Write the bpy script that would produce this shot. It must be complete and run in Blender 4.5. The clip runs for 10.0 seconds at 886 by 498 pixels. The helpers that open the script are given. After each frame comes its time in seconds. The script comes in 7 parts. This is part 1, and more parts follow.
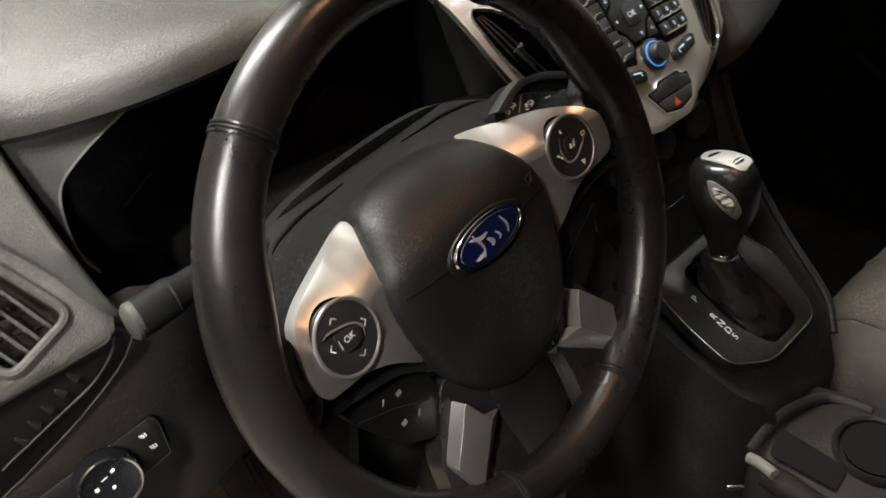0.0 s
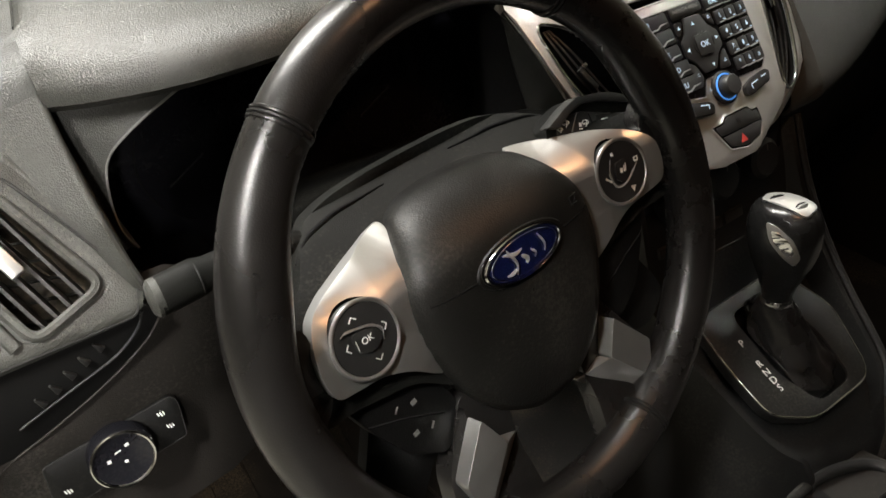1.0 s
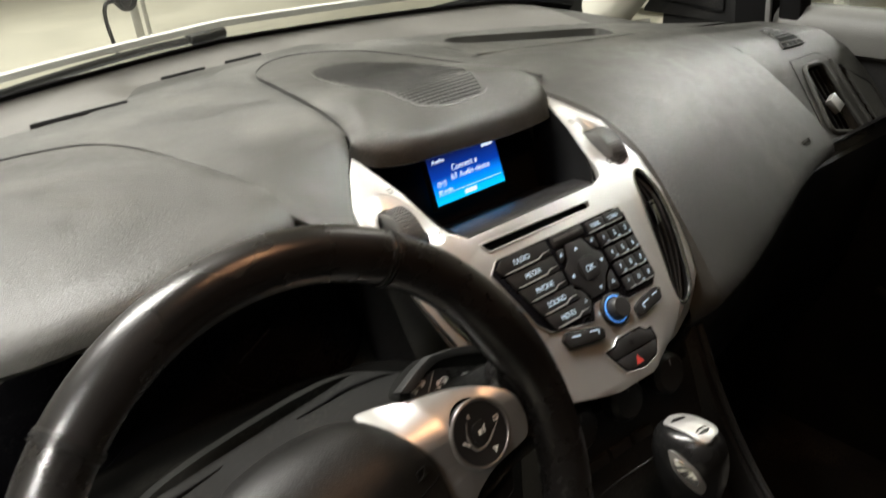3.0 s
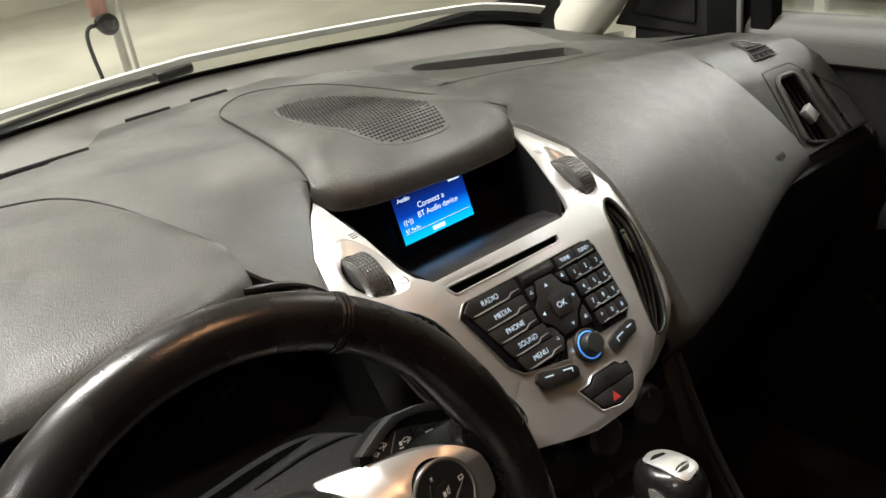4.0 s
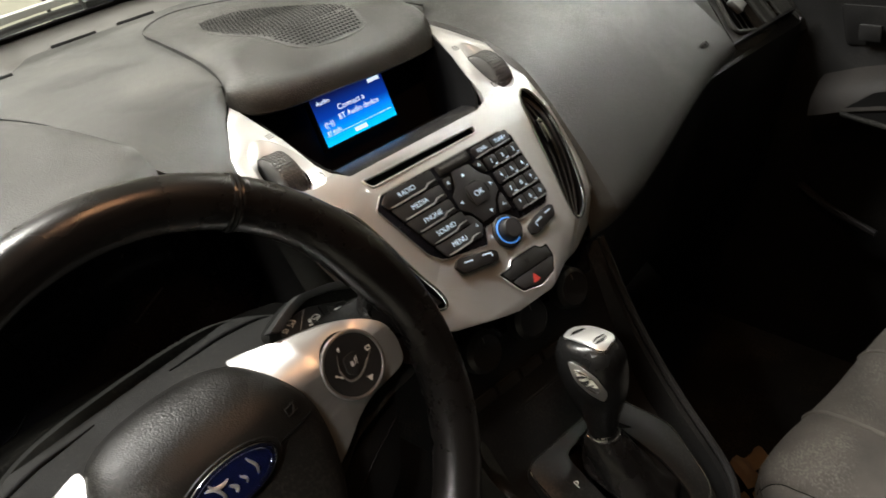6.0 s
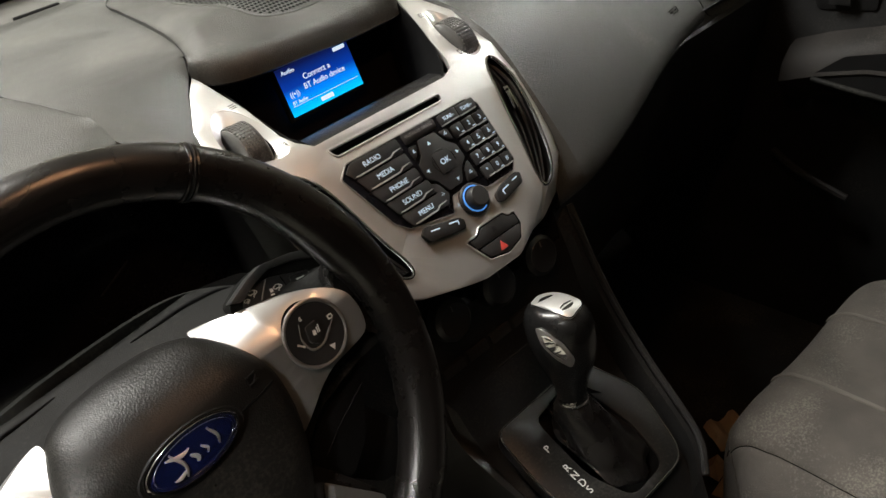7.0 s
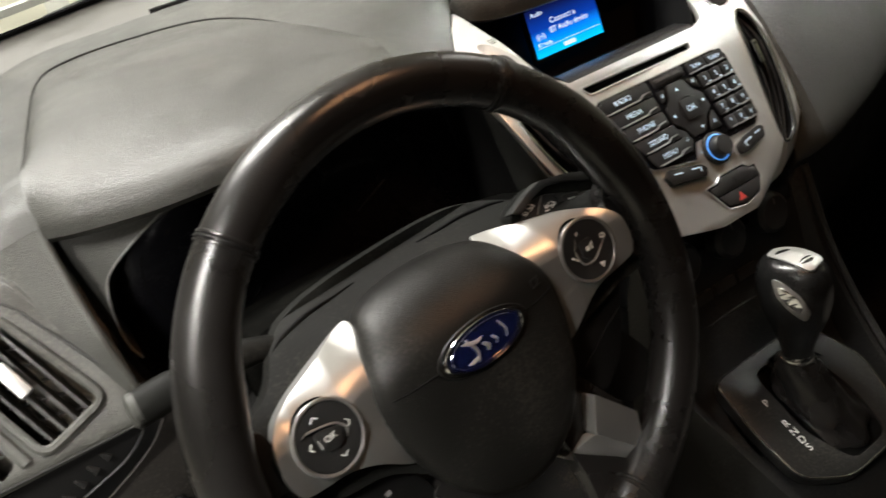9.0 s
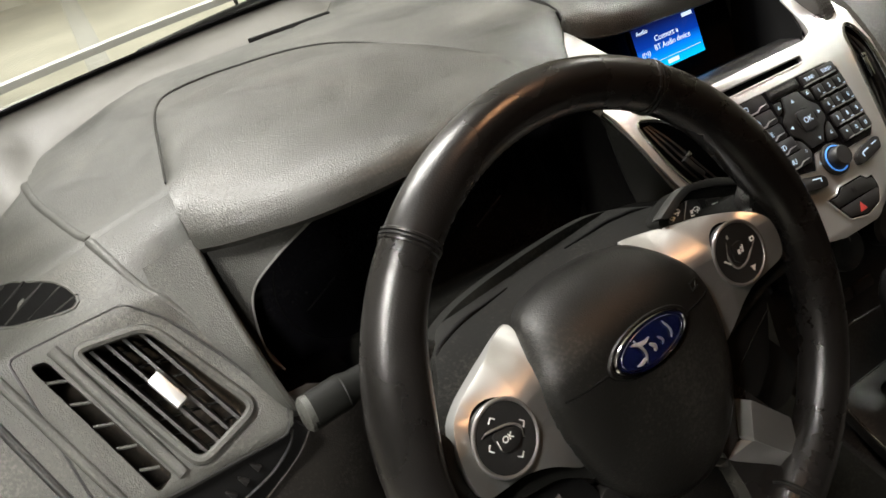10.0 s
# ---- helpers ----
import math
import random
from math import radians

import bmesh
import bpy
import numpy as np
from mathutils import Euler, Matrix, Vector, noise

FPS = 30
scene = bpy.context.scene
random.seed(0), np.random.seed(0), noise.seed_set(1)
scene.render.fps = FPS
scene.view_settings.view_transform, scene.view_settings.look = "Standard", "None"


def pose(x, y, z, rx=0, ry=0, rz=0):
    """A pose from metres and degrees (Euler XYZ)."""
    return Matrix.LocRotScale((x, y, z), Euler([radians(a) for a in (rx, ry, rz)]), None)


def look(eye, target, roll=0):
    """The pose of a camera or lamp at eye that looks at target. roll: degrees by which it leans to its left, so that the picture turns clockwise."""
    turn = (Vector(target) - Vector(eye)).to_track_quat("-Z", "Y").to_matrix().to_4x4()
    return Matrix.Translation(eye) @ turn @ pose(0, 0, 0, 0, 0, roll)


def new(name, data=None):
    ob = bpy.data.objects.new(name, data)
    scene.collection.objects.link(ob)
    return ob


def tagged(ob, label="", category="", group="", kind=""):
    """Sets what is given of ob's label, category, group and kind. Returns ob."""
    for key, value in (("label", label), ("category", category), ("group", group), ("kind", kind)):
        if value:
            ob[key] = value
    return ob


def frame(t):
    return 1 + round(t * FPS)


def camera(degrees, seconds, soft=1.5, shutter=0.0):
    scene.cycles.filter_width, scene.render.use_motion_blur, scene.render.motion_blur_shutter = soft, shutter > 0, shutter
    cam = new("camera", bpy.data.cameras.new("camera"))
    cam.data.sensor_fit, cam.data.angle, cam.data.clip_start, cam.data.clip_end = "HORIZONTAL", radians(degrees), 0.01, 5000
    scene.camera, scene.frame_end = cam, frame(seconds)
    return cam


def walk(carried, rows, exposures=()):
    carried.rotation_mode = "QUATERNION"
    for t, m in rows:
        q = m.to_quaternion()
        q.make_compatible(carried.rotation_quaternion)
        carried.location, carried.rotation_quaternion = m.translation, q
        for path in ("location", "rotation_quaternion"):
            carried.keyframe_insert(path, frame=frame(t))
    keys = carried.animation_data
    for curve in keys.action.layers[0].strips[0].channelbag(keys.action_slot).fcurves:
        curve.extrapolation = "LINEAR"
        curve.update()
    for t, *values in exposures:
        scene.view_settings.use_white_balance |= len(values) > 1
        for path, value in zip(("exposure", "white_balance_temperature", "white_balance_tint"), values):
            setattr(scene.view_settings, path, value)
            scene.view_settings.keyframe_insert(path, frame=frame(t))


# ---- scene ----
from mathutils.bvhtree import BVHTree

cam = camera(55.0, 10.0, shutter=0.4)
PATH = [
    (0, (-0.5972, -0.3184, 1.0169), (0.3745, 0.9282, -0.2086), -7.77),
    (0.5, (-0.5996, -0.3368, 1.0090), (0.2884, 0.9957, -0.1893), -5.12),
    (1, (-0.5794, -0.3237, 1.0062), (0.2935, 1.0305, -0.1787), -4.56),
    (1.5, (-0.5714, -0.3089, 1.0092), (0.2889, 1.0672, -0.1596), -3.66),
    (2, (-0.5599, -0.3054, 1.0168), (0.2878, 1.1259, -0.0935), -5.19),
    (2.5, (-0.5433, -0.3248, 1.0286), (0.4006, 1.0823, -0.0340), -6.45),
    (3, (-0.4718, -0.3359, 1.0487), (0.5504, 1.1409, 0.1689), -6.56),
    (3.2, (-0.4502, -0.3260, 1.0526), (0.5540, 1.1709, 0.1862), -7.55),
    (4.3, (-0.4317, -0.3377, 1.0700), (0.6073, 1.1350, 0.2031), -9.41),
    (4.5, (-0.4332, -0.3431, 1.0715), (0.6002, 1.1381, 0.2123), -9.57),
    (5, (-0.4171, -0.3496, 1.0607), (0.5515, 1.1001, 0.0809), -8.93),
    (5.5, (-0.4177, -0.3615, 1.0508), (0.5641, 1.0464, 0.0241), -9.72),
    (6, (-0.4163, -0.3897, 1.0320), (0.5873, 1.0200, 0.0293), -12.31),
    (6.2, (-0.4072, -0.3966, 1.0295), (0.6058, 0.9841, -0.0037), -12.81),
    (7.3, (-0.4063, -0.4037, 1.0260), (0.5758, 0.9687, -0.0473), -13.06),
    (7.5, (-0.4064, -0.4064, 1.0290), (0.5394, 0.9858, -0.0514), -13.30),
    (8, (-0.4309, -0.3932, 1.0272), (0.4601, 1.0398, -0.0465), -13.42),
    (8.5, (-0.4687, -0.3829, 1.0264), (0.3613, 1.0991, -0.0294), -13.40),
    (9, (-0.5146, -0.3760, 1.0231), (0.2376, 1.1595, -0.0144), -13.04),
    (9.5, (-0.5733, -0.3631, 1.0324), (0.1446, 1.2178, 0.0397), -12.18),
    (10, (-0.5958, -0.3399, 1.0196), (0.1560, 1.2572, 0.0794), -14.17),
]
walk(cam, [(t, look(eye, target, roll)) for t, eye, target, roll in PATH],
     exposures=[(0.0, 0.0), (5.5, 0.0), (7.3, -0.22), (7.8, -0.18), (8.6, 0.0), (10.0, 0.0)])

# world, lights and exposure
world = bpy.data.worlds.new("world")
scene.world = world
world.use_nodes = True
world.node_tree.nodes["Background"].inputs[0].default_value = (0.9, 0.95, 1.0, 1)
world.node_tree.nodes["Background"].inputs[1].default_value = 0.006


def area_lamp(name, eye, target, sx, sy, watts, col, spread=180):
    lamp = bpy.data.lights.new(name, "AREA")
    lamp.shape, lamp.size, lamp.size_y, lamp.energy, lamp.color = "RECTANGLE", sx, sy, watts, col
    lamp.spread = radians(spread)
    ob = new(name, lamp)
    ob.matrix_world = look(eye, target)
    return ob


# garage tubes along both sides of the van, over the bay in front and over the rack
area_lamp("tube_left", (-1.50, -0.45, 2.62), (-0.36, 0.27, 0.77), 0.16, 1.2, 12.0, (1.0, 0.965, 0.90), 42)
# unseen fill added behind, to brighten the driver's vents and the recess
area_lamp("fill_rear", (-2.1, -4.4, 2.2), (-0.5, 0.15, 0.7), 0.3, 0.8, 120, (1.0, 0.95, 0.89))
area_lamp("tube_right", (2.50, 0.25, 2.62), (0.03, 0.40, 0.81), 0.12, 0.7, 3.0, (1.0, 0.98, 0.93), 15)
area_lamp("tube_front", (-0.60, 1.4, 3.0), (0.0, 0.4, 0.8), 0.2, 1.5, 180, (1.0, 0.975, 0.92))
area_lamp("tube_bay", (1.0, 9.5, 3.2), (1.0, 9.5, 0.0), 6.0, 0.5, 340, (1.0, 0.97, 0.90))
area_lamp("tube_east", (4.2, 2.0, 3.2), (4.8, 2.0, 0.0), 0.5, 3.0, 160, (1.0, 0.97, 0.90))
# unseen warm light added under the roof for the orange glints on the trim
area_lamp("warm_roof_glow", (-0.12, -0.12, 1.27), (-0.2, 0.0, 0.6), 0.10, 0.05, 0.85, (1.0, 0.50, 0.24))

# ---------------------------------------------------------------- helpers
WM = {}


def thing(name, m=None, label="", category="", group="", kind=""):
    ob = new(name)
    ob.empty_display_size = 0.05
    m = m or Matrix.Identity(4)
    ob.matrix_world = m
    WM[ob.name] = m.copy()
    return tagged(ob, label, category, group, kind)


def finish(bm, me, sharp=38):
    bmesh.ops.recalc_face_normals(bm, faces=bm.faces)
    bm.to_mesh(me)
    bm.free()
    me.polygons.foreach_set("use_smooth", [True] * len(me.polygons))
    me.set_sharp_from_angle(angle=radians(sharp))


def part(name, bm, material, parent, label="", sharp=38):
    """One mesh, given in world places, as a part of its parent."""
    me = bpy.data.meshes.new(name)
    m = WM[parent.name]
    bm.transform(m.inverted())
    finish(bm, me, sharp)
    me.materials.append(material)
    ob = new(name, me)
    ob.parent = parent
    WM[ob.name] = m
    return tagged(ob, label)


def single(name, bm, material, label="", category="", kind="", at=None, sharp=38):
    """A thing that is one mesh."""
    me = bpy.data.meshes.new(name)
    m = at or Matrix.Identity(4)
    bm.transform(m.inverted())
    finish(bm, me, sharp)
    me.materials.append(material)
    ob = new(name, me)
    ob.matrix_world = m
    WM[ob.name] = m.copy()
    return tagged(ob, label, category, kind=kind)


def axes(o, x, y):
    """A frame at o with the given x way, and y as near as may be to the given one."""
    x = Vector(x).normalized()
    z = x.cross(Vector(y)).normalized()
    y = z.cross(x)
    return Matrix(
        ((x[0], y[0], z[0], o[0]), (x[1], y[1], z[1], o[1]), (x[2], y[2], z[2], o[2]), (0, 0, 0, 1)))


def join(*bms):
    out = bms[0]
    for b in bms[1:]:
        me = bpy.data.meshes.new("tmp")
        b.to_mesh(me)
        b.free()
        out.from_mesh(me)
        bpy.data.meshes.remove(me)
    return out


def rounded(pts, n=2, r=0.006):
    """A closed outline with its corners rounded to about the radius r."""
    out = []
    for i, p in enumerate(pts):
        p, a, b = Vector(p), Vector(pts[i - 1]), Vector(pts[(i + 1) % len(pts)])
        ra, rb = min(r, 0.42 * (a - p).length), min(r, 0.42 * (b - p).length)
        u, v = p + (a - p).normalized() * ra, p + (b - p).normalized() * rb
        for k in range(n + 3):
            t = k / (n + 2)
            q = u * (1 - t) ** 2 + p * 2 * t * (1 - t) + v * t * t
            out.append((q.x, q.y))
    return out


def curved(pts, n=2):
    """A closed outline cut at its corners n times, into one soft curve."""
    for _ in range(n):
        out = []
        for i, p in enumerate(pts):
            q = pts[(i + 1) % len(pts)]
            out.append((p[0] * 0.75 + q[0] * 0.25, p[1] * 0.75 + q[1] * 0.25))
            out.append((p[0] * 0.25 + q[0] * 0.75, p[1] * 0.25 + q[1] * 0.75))
        pts = out
    return pts


def spline(pts, n=6):
    """A smooth open line through points of any size."""
    pts = [np.array(p, float) for p in pts]
    ext = [2 * pts[0] - pts[1]] + pts + [2 * pts[-1] - pts[-2]]
    out = []
    for i in range(1, len(ext) - 2):
        a, b, c, d = ext[i - 1:i + 3]
        for k in range(n):
            t = k / n
            out.append(0.5 * (2 * b + (c - a) * t + (2 * a - 5 * b + 4 * c - d) * t * t + (3 * b - a - 3 * c + d) * t ** 3))
    out.append(pts[-1])
    return out


def plate(outline, holes=(), thick=0.003, cuts=(), bevel=0.0, seg=2):
    """A flat plate with holes; its top at z = 0, its back at z = -thick. cuts: y at which it may bend."""
    bm = bmesh.new()
    for loop in (outline, *holes):
        vs = [bm.verts.new((p[0], p[1], 0)) for p in loop]
        for i in range(len(vs)):
            bm.edges.new((vs[i], vs[(i + 1) % len(vs)]))
    bmesh.ops.triangle_fill(bm, use_beauty=True, use_dissolve=False, edges=bm.edges[:], normal=(0, 0, 1))
    for c in cuts:
        bmesh.ops.bisect_plane(bm, geom=bm.verts[:] + bm.edges[:] + bm.faces[:], plane_co=(0, c, 0), plane_no=(0, 1, 0))
    for f in bm.faces:
        if f.normal.z < 0:
            f.normal_flip()
    ext = bmesh.ops.extrude_face_region(bm, geom=bm.faces[:])
    moved = {v for v in ext["geom"] if isinstance(v, bmesh.types.BMVert)}
    for v in bm.verts:
        if v not in moved:
            v.co.z -= thick
    bm.normal_update()
    if bevel:
        rim = [e for e in bm.edges if len(e.link_faces) == 2 and all(v.co.z > -1e-6 for v in e.verts)
               and abs(e.link_faces[0].normal.dot(e.link_faces[1].normal)) < 0.3]
        bmesh.ops.bevel(bm, geom=rim, offset=bevel, segments=seg, affect="EDGES", profile=0.5, clamp_overlap=True)
    return bm


def warp(bm, fn):
    for v in bm.verts:
        v.co = fn(*v.co)
    return bm


def put(bm, m):
    bm.transform(m)
    return bm


def box(m, sx, sy, sz, bevel=0.0, seg=2):
    """A box round the frame's middle."""
    bm = bmesh.new()
    bmesh.ops.create_cube(bm, size=1)
    for v in bm.verts:
        v.co = (v.co.x * sx, v.co.y * sy, v.co.z * sz)
    if bevel:
        bmesh.ops.bevel(bm, geom=bm.edges[:], offset=bevel, segments=seg, affect="EDGES", profile=0.5)
    return put(bm, m)


def lathe(m, prof, seg=32, sx=1.0, sy=1.0):
    """Turns (radius, height) pairs about the frame's z."""
    bm = bmesh.new()
    rings = []
    for r, h in prof:
        if r < 1e-6:
            rings.append([bm.verts.new((0, 0, h))])
        else:
            rings.append([bm.verts.new((sx * r * math.cos(2 * math.pi * k / seg), sy * r * math.sin(2 * math.pi * k / seg), h)) for k in range(seg)])
    for a, b in zip(rings, rings[1:]):
        for k in range(seg):
            j = (k + 1) % seg
            if len(a) == 1 and len(b) == 1:
                continue
            if len(a) == 1:
                bm.faces.new((a[0], b[k], b[j]))
            elif len(b) == 1:
                bm.faces.new((a[k], a[j], b[0]))
            else:
                bm.faces.new((a[k], a[j], b[j], b[k]))
    for ring in (rings[0], rings[-1]):
        if len(ring) > 1:
            bm.faces.new(ring)
    return put(bm, m)


def tube(pts, r, seg=12, closed=False, flat=1.0):
    """A round bar along points; r may be a list."""
    pts = [Vector(p) for p in pts]
    n = len(pts)
    rs = r if isinstance(r, (list, tuple)) else [r] * n
    bm = bmesh.new()
    rings = []
    side = None
    for i, p in enumerate(pts):
        a, b = (pts[i - 1], pts[(i + 1) % n]) if closed else (pts[max(i - 1, 0)], pts[min(i + 1, n - 1)])
        t = (b - a).normalized()
        if side is None:
            side = t.orthogonal().normalized()
        side = (side - t * side.dot(t)).normalized()
        up = t.cross(side)
        rings.append([bm.verts.new(p + rs[i] * (math.cos(2 * math.pi * k / seg) * side + flat * math.sin(2 * math.pi * k / seg) * up)) for k in range(seg)])
    for i in range(n if closed else n - 1):
        a, b = rings[i], rings[(i + 1) % n]
        for k in range(seg):
            bm.faces.new((a[k], a[(k + 1) % seg], b[(k + 1) % seg], b[k]))
    if not closed:
        bm.faces.new(rings[0])
        bm.faces.new(rings[-1])
    return bm


def sheet(fn, us, vs, thick=0.004):
    """A curved sheet fn(u, v), thickened to its back."""
    bm = bmesh.new()
    grid = [[bm.verts.new(fn(u, v)) for v in vs] for u in us]
    for i in range(len(us) - 1):
        for j in range(len(vs) - 1):
            bm.faces.new((grid[i][j], grid[i + 1][j], grid[i + 1][j + 1], grid[i][j + 1]))
    if thick:
        bm.normal_update()
        bmesh.ops.solidify(bm, geom=bm.faces[:], thickness=thick)
    return bm


def loft(sections, thick=0.0, cap=False):
    """A skin over open lines of equal length."""
    bm = bmesh.new()
    grid = [[bm.verts.new(p) for p in s] for s in sections]
    for a, b in zip(grid, grid[1:]):
        for j in range(len(a) - 1):
            bm.faces.new((a[j], b[j], b[j + 1], a[j + 1]))
    bmesh.ops.remove_doubles(bm, verts=bm.verts[:], dist=1e-6)
    if thick:
        bm.normal_update()
        bmesh.ops.solidify(bm, geom=bm.faces[:], thickness=thick)
    return bm


def words(body, size, m, align="CENTER", depth=0.00015, squash=1.0):
    """Raised lettering in the built-in font, in the frame's xy."""
    cu = bpy.data.curves.new("w", "FONT")
    cu.body, cu.size, cu.align_x, cu.align_y, cu.extrude = body, size, align, "CENTER", depth
    ob = new("w", cu)
    me = bpy.data.meshes.new_from_object(ob.evaluated_get(bpy.context.evaluated_depsgraph_get()))
    bm = bmesh.new()
    bm.from_mesh(me)
    bpy.data.objects.remove(ob)
    bpy.data.curves.remove(cu)
    bpy.data.meshes.remove(me)
    for v in bm.verts:
        v.co.x *= squash
    return put(bm, m)


def at(m, x=0, y=0, z=0, rx=0, ry=0, rz=0):
    return m @ pose(x, y, z, rx, ry, rz)


def bars(m, rects, h=0.0003):
    """Small flat marks (x, y, width, height, turn) lying on the frame."""
    return join(*[box(at(m, x, y, h / 2, 0, 0, a), w, t, h) for x, y, w, t, a in rects])


def smooth(a):
    a = min(1.0, max(0.0, a))
    return a * a * (3 - 2 * a)


def shrink(pts, d):
    cx, cy = sum(p[0] for p in pts) / len(pts), sum(p[1] for p in pts) / len(pts)
    out = []
    for x, y in pts:
        r = math.hypot(x - cx, y - cy)
        out.append((cx + (x - cx) * (1 - d / r), cy + (y - cy) * (1 - d / r)))
    return out


# ---------------------------------------------------------------- materials
def mat(name, col, rough=0.5, metal=0.0, grain=0.0, bump=0.0, mottle=0.12, size=7.0, dust=0.0, dustcol=(0.35, 0.33, 0.28), spec=0.5, emit=0.0, coat=0.0, smear=0.0):
    """A surface with two scales of variation: broad mottling and fine grain relief; dust: pale specks."""
    m = bpy.data.materials.new(name)
    m.use_nodes = True
    n, ln = m.node_tree.nodes, m.node_tree.links
    b = n["Principled BSDF"]
    b.inputs["Metallic"].default_value = metal
    b.inputs["Specular IOR Level"].default_value = spec
    b.inputs["Coat Weight"].default_value = coat
    tc = n.new("ShaderNodeTexCoord")
    n1 = n.new("ShaderNodeTexNoise")
    n1.inputs["Scale"].default_value = size
    n1.inputs["Detail"].default_value = 5
    ln.new(tc.outputs["Object"], n1.inputs["Vector"])
    spread = n.new("ShaderNodeMapRange")
    spread.inputs["From Min"].default_value = 0.34
    spread.inputs["From Max"].default_value = 0.66
    ln.new(n1.outputs["Fac"], spread.inputs["Value"])
    mix = n.new("ShaderNodeMix")
    mix.data_type = "RGBA"
    mix.inputs["A"].default_value = (*[c * (1 - mottle) for c in col], 1)
    mix.inputs["B"].default_value = (*[min(1, c * (1 + mottle)) for c in col], 1)
    ln.new(spread.outputs[0], mix.inputs["Factor"])
    out = mix.outputs["Result"]
    rub = None
    if smear:
        rub = n.new("ShaderNodeTexNoise")
        rub.inputs["Scale"].default_value = 34
        rub.inputs["Detail"].default_value = 6
        rub.inputs["Roughness"].default_value = 0.68
        ln.new(tc.outputs["Object"], rub.inputs["Vector"])
        rr = n.new("ShaderNodeMapRange")
        rr.inputs["From Min"].default_value = 0.36
        rr.inputs["From Max"].default_value = 0.64
        rr.inputs["To Min"].default_value = 1 - smear
        rr.inputs["To Max"].default_value = 1 + smear
        ln.new(rub.outputs["Fac"], rr.inputs["Value"])
        rub = rr.outputs[0]
        tone = n.new("ShaderNodeVectorMath")
        tone.operation = "SCALE"
        ln.new(out, tone.inputs[0])
        ln.new(rub, tone.inputs["Scale"])
        out = tone.outputs[0]
    if dust:
        n3 = n.new("ShaderNodeTexNoise")
        n3.inputs["Scale"].default_value = 420
        n3.inputs["Detail"].default_value = 3
        ln.new(tc.outputs["Object"], n3.inputs["Vector"])
        n4 = n.new("ShaderNodeTexNoise")
        n4.inputs["Scale"].default_value = 13
        n4.inputs["Detail"].default_value = 4
        ln.new(tc.outputs["Object"], n4.inputs["Vector"])
        mul = n.new("ShaderNodeMath")
        mul.operation = "MULTIPLY"
        ln.new(n3.outputs["Fac"], mul.inputs[0])
        ln.new(n4.outputs["Fac"], mul.inputs[1])
        mr = n.new("ShaderNodeMapRange")
        mr.inputs["From Min"].default_value = 0.27
        mr.inputs["From Max"].default_value = 0.42
        mr.inputs["To Max"].default_value = dust
        ln.new(mul.outputs[0], mr.inputs["Value"])
        mx = n.new("ShaderNodeMix")
        mx.data_type = "RGBA"
        mx.inputs["B"].default_value = (*dustcol, 1)
        ln.new(mr.outputs[0], mx.inputs["Factor"])
        ln.new(out, mx.inputs["A"])
        out = mx.outputs["Result"]
    ln.new(out, b.inputs["Base Color"])
    r = n.new("ShaderNodeMapRange")
    r.inputs["To Min"].default_value = max(0.02, rough * (1 - 0.8 * mottle))
    r.inputs["To Max"].default_value = min(1.0, rough * (1 + 0.8 * mottle))
    ln.new(spread.outputs[0], r.inputs["Value"])
    if rub:
        worn = n.new("ShaderNodeMath")
        worn.operation = "MULTIPLY"
        ln.new(r.outputs[0], worn.inputs[0])
        ln.new(rub, worn.inputs[1])
        r = worn
    ln.new(r.outputs[0], b.inputs["Roughness"])
    if bump:
        n2 = n.new("ShaderNodeTexVoronoi" if grain < 0 else "ShaderNodeTexNoise")
        n2.inputs["Scale"].default_value = abs(grain)
        if grain > 0:
            n2.inputs["Detail"].default_value = 3
        ln.new(tc.outputs["Object"], n2.inputs["Vector"])
        bp = n.new("ShaderNodeBump")
        bp.inputs["Strength"].default_value = bump
        bp.inputs["Distance"].default_value = 0.0006
        ln.new(n2.outputs["Distance" if grain < 0 else "Fac"], bp.inputs["Height"])
        ln.new(bp.outputs["Normal"], b.inputs["Normal"])
    if emit:
        b.inputs["Emission Color"].default_value = (*col, 1)
        b.inputs["Emission Strength"].default_value = emit
    return m


DASH = mat("dash_plastic", (0.0385, 0.0392, 0.0355), 0.50, spec=0.36, grain=-850, bump=0.52, mottle=0.24, dust=0.10, smear=0.17)
HOODM = mat("hood_plastic", (0.0375, 0.0380, 0.0345), 0.42, spec=0.42, grain=-850, bump=0.50, mottle=0.24, dust=0.08, smear=0.17)
DARK = mat("dark_plastic", (0.0095, 0.0095, 0.0095), 0.38, spec=0.36, grain=-1500, bump=0.2, mottle=0.2, dust=0.06)
COVER = mat("column_plastic", (0.0072, 0.0073, 0.0066), 0.60, spec=0.10, grain=-1300, bump=0.25, mottle=0.2, dust=0.05, smear=0.06)
# stalk ridge grey, paler than the lever to hold its top highlight
RIDGE_LIT = mat("lit_ridge", (0.030, 0.030, 0.029), 0.40, grain=-1300, bump=0.2, mottle=0.2, smear=0.15)
# column cover colour cut to near-black, holding the shade behind the wheel
COLUMN_SHADE = mat("shaded_column", (0.0030, 0.0030, 0.0028), 0.90, spec=0.0, grain=-900, bump=0.4, mottle=0.25, dust=0.03)
LEATHER = mat("wheel_leather", (0.011, 0.0102, 0.0098), 0.28, spec=0.45, grain=-900, bump=0.12, mottle=0.25, size=14, smear=0.07)
PADM = mat("airbag_vinyl", (0.0078, 0.0076, 0.0070), 0.43, spec=0.27, grain=-850, bump=0.30, mottle=0.2, dust=0.05, smear=0.10)
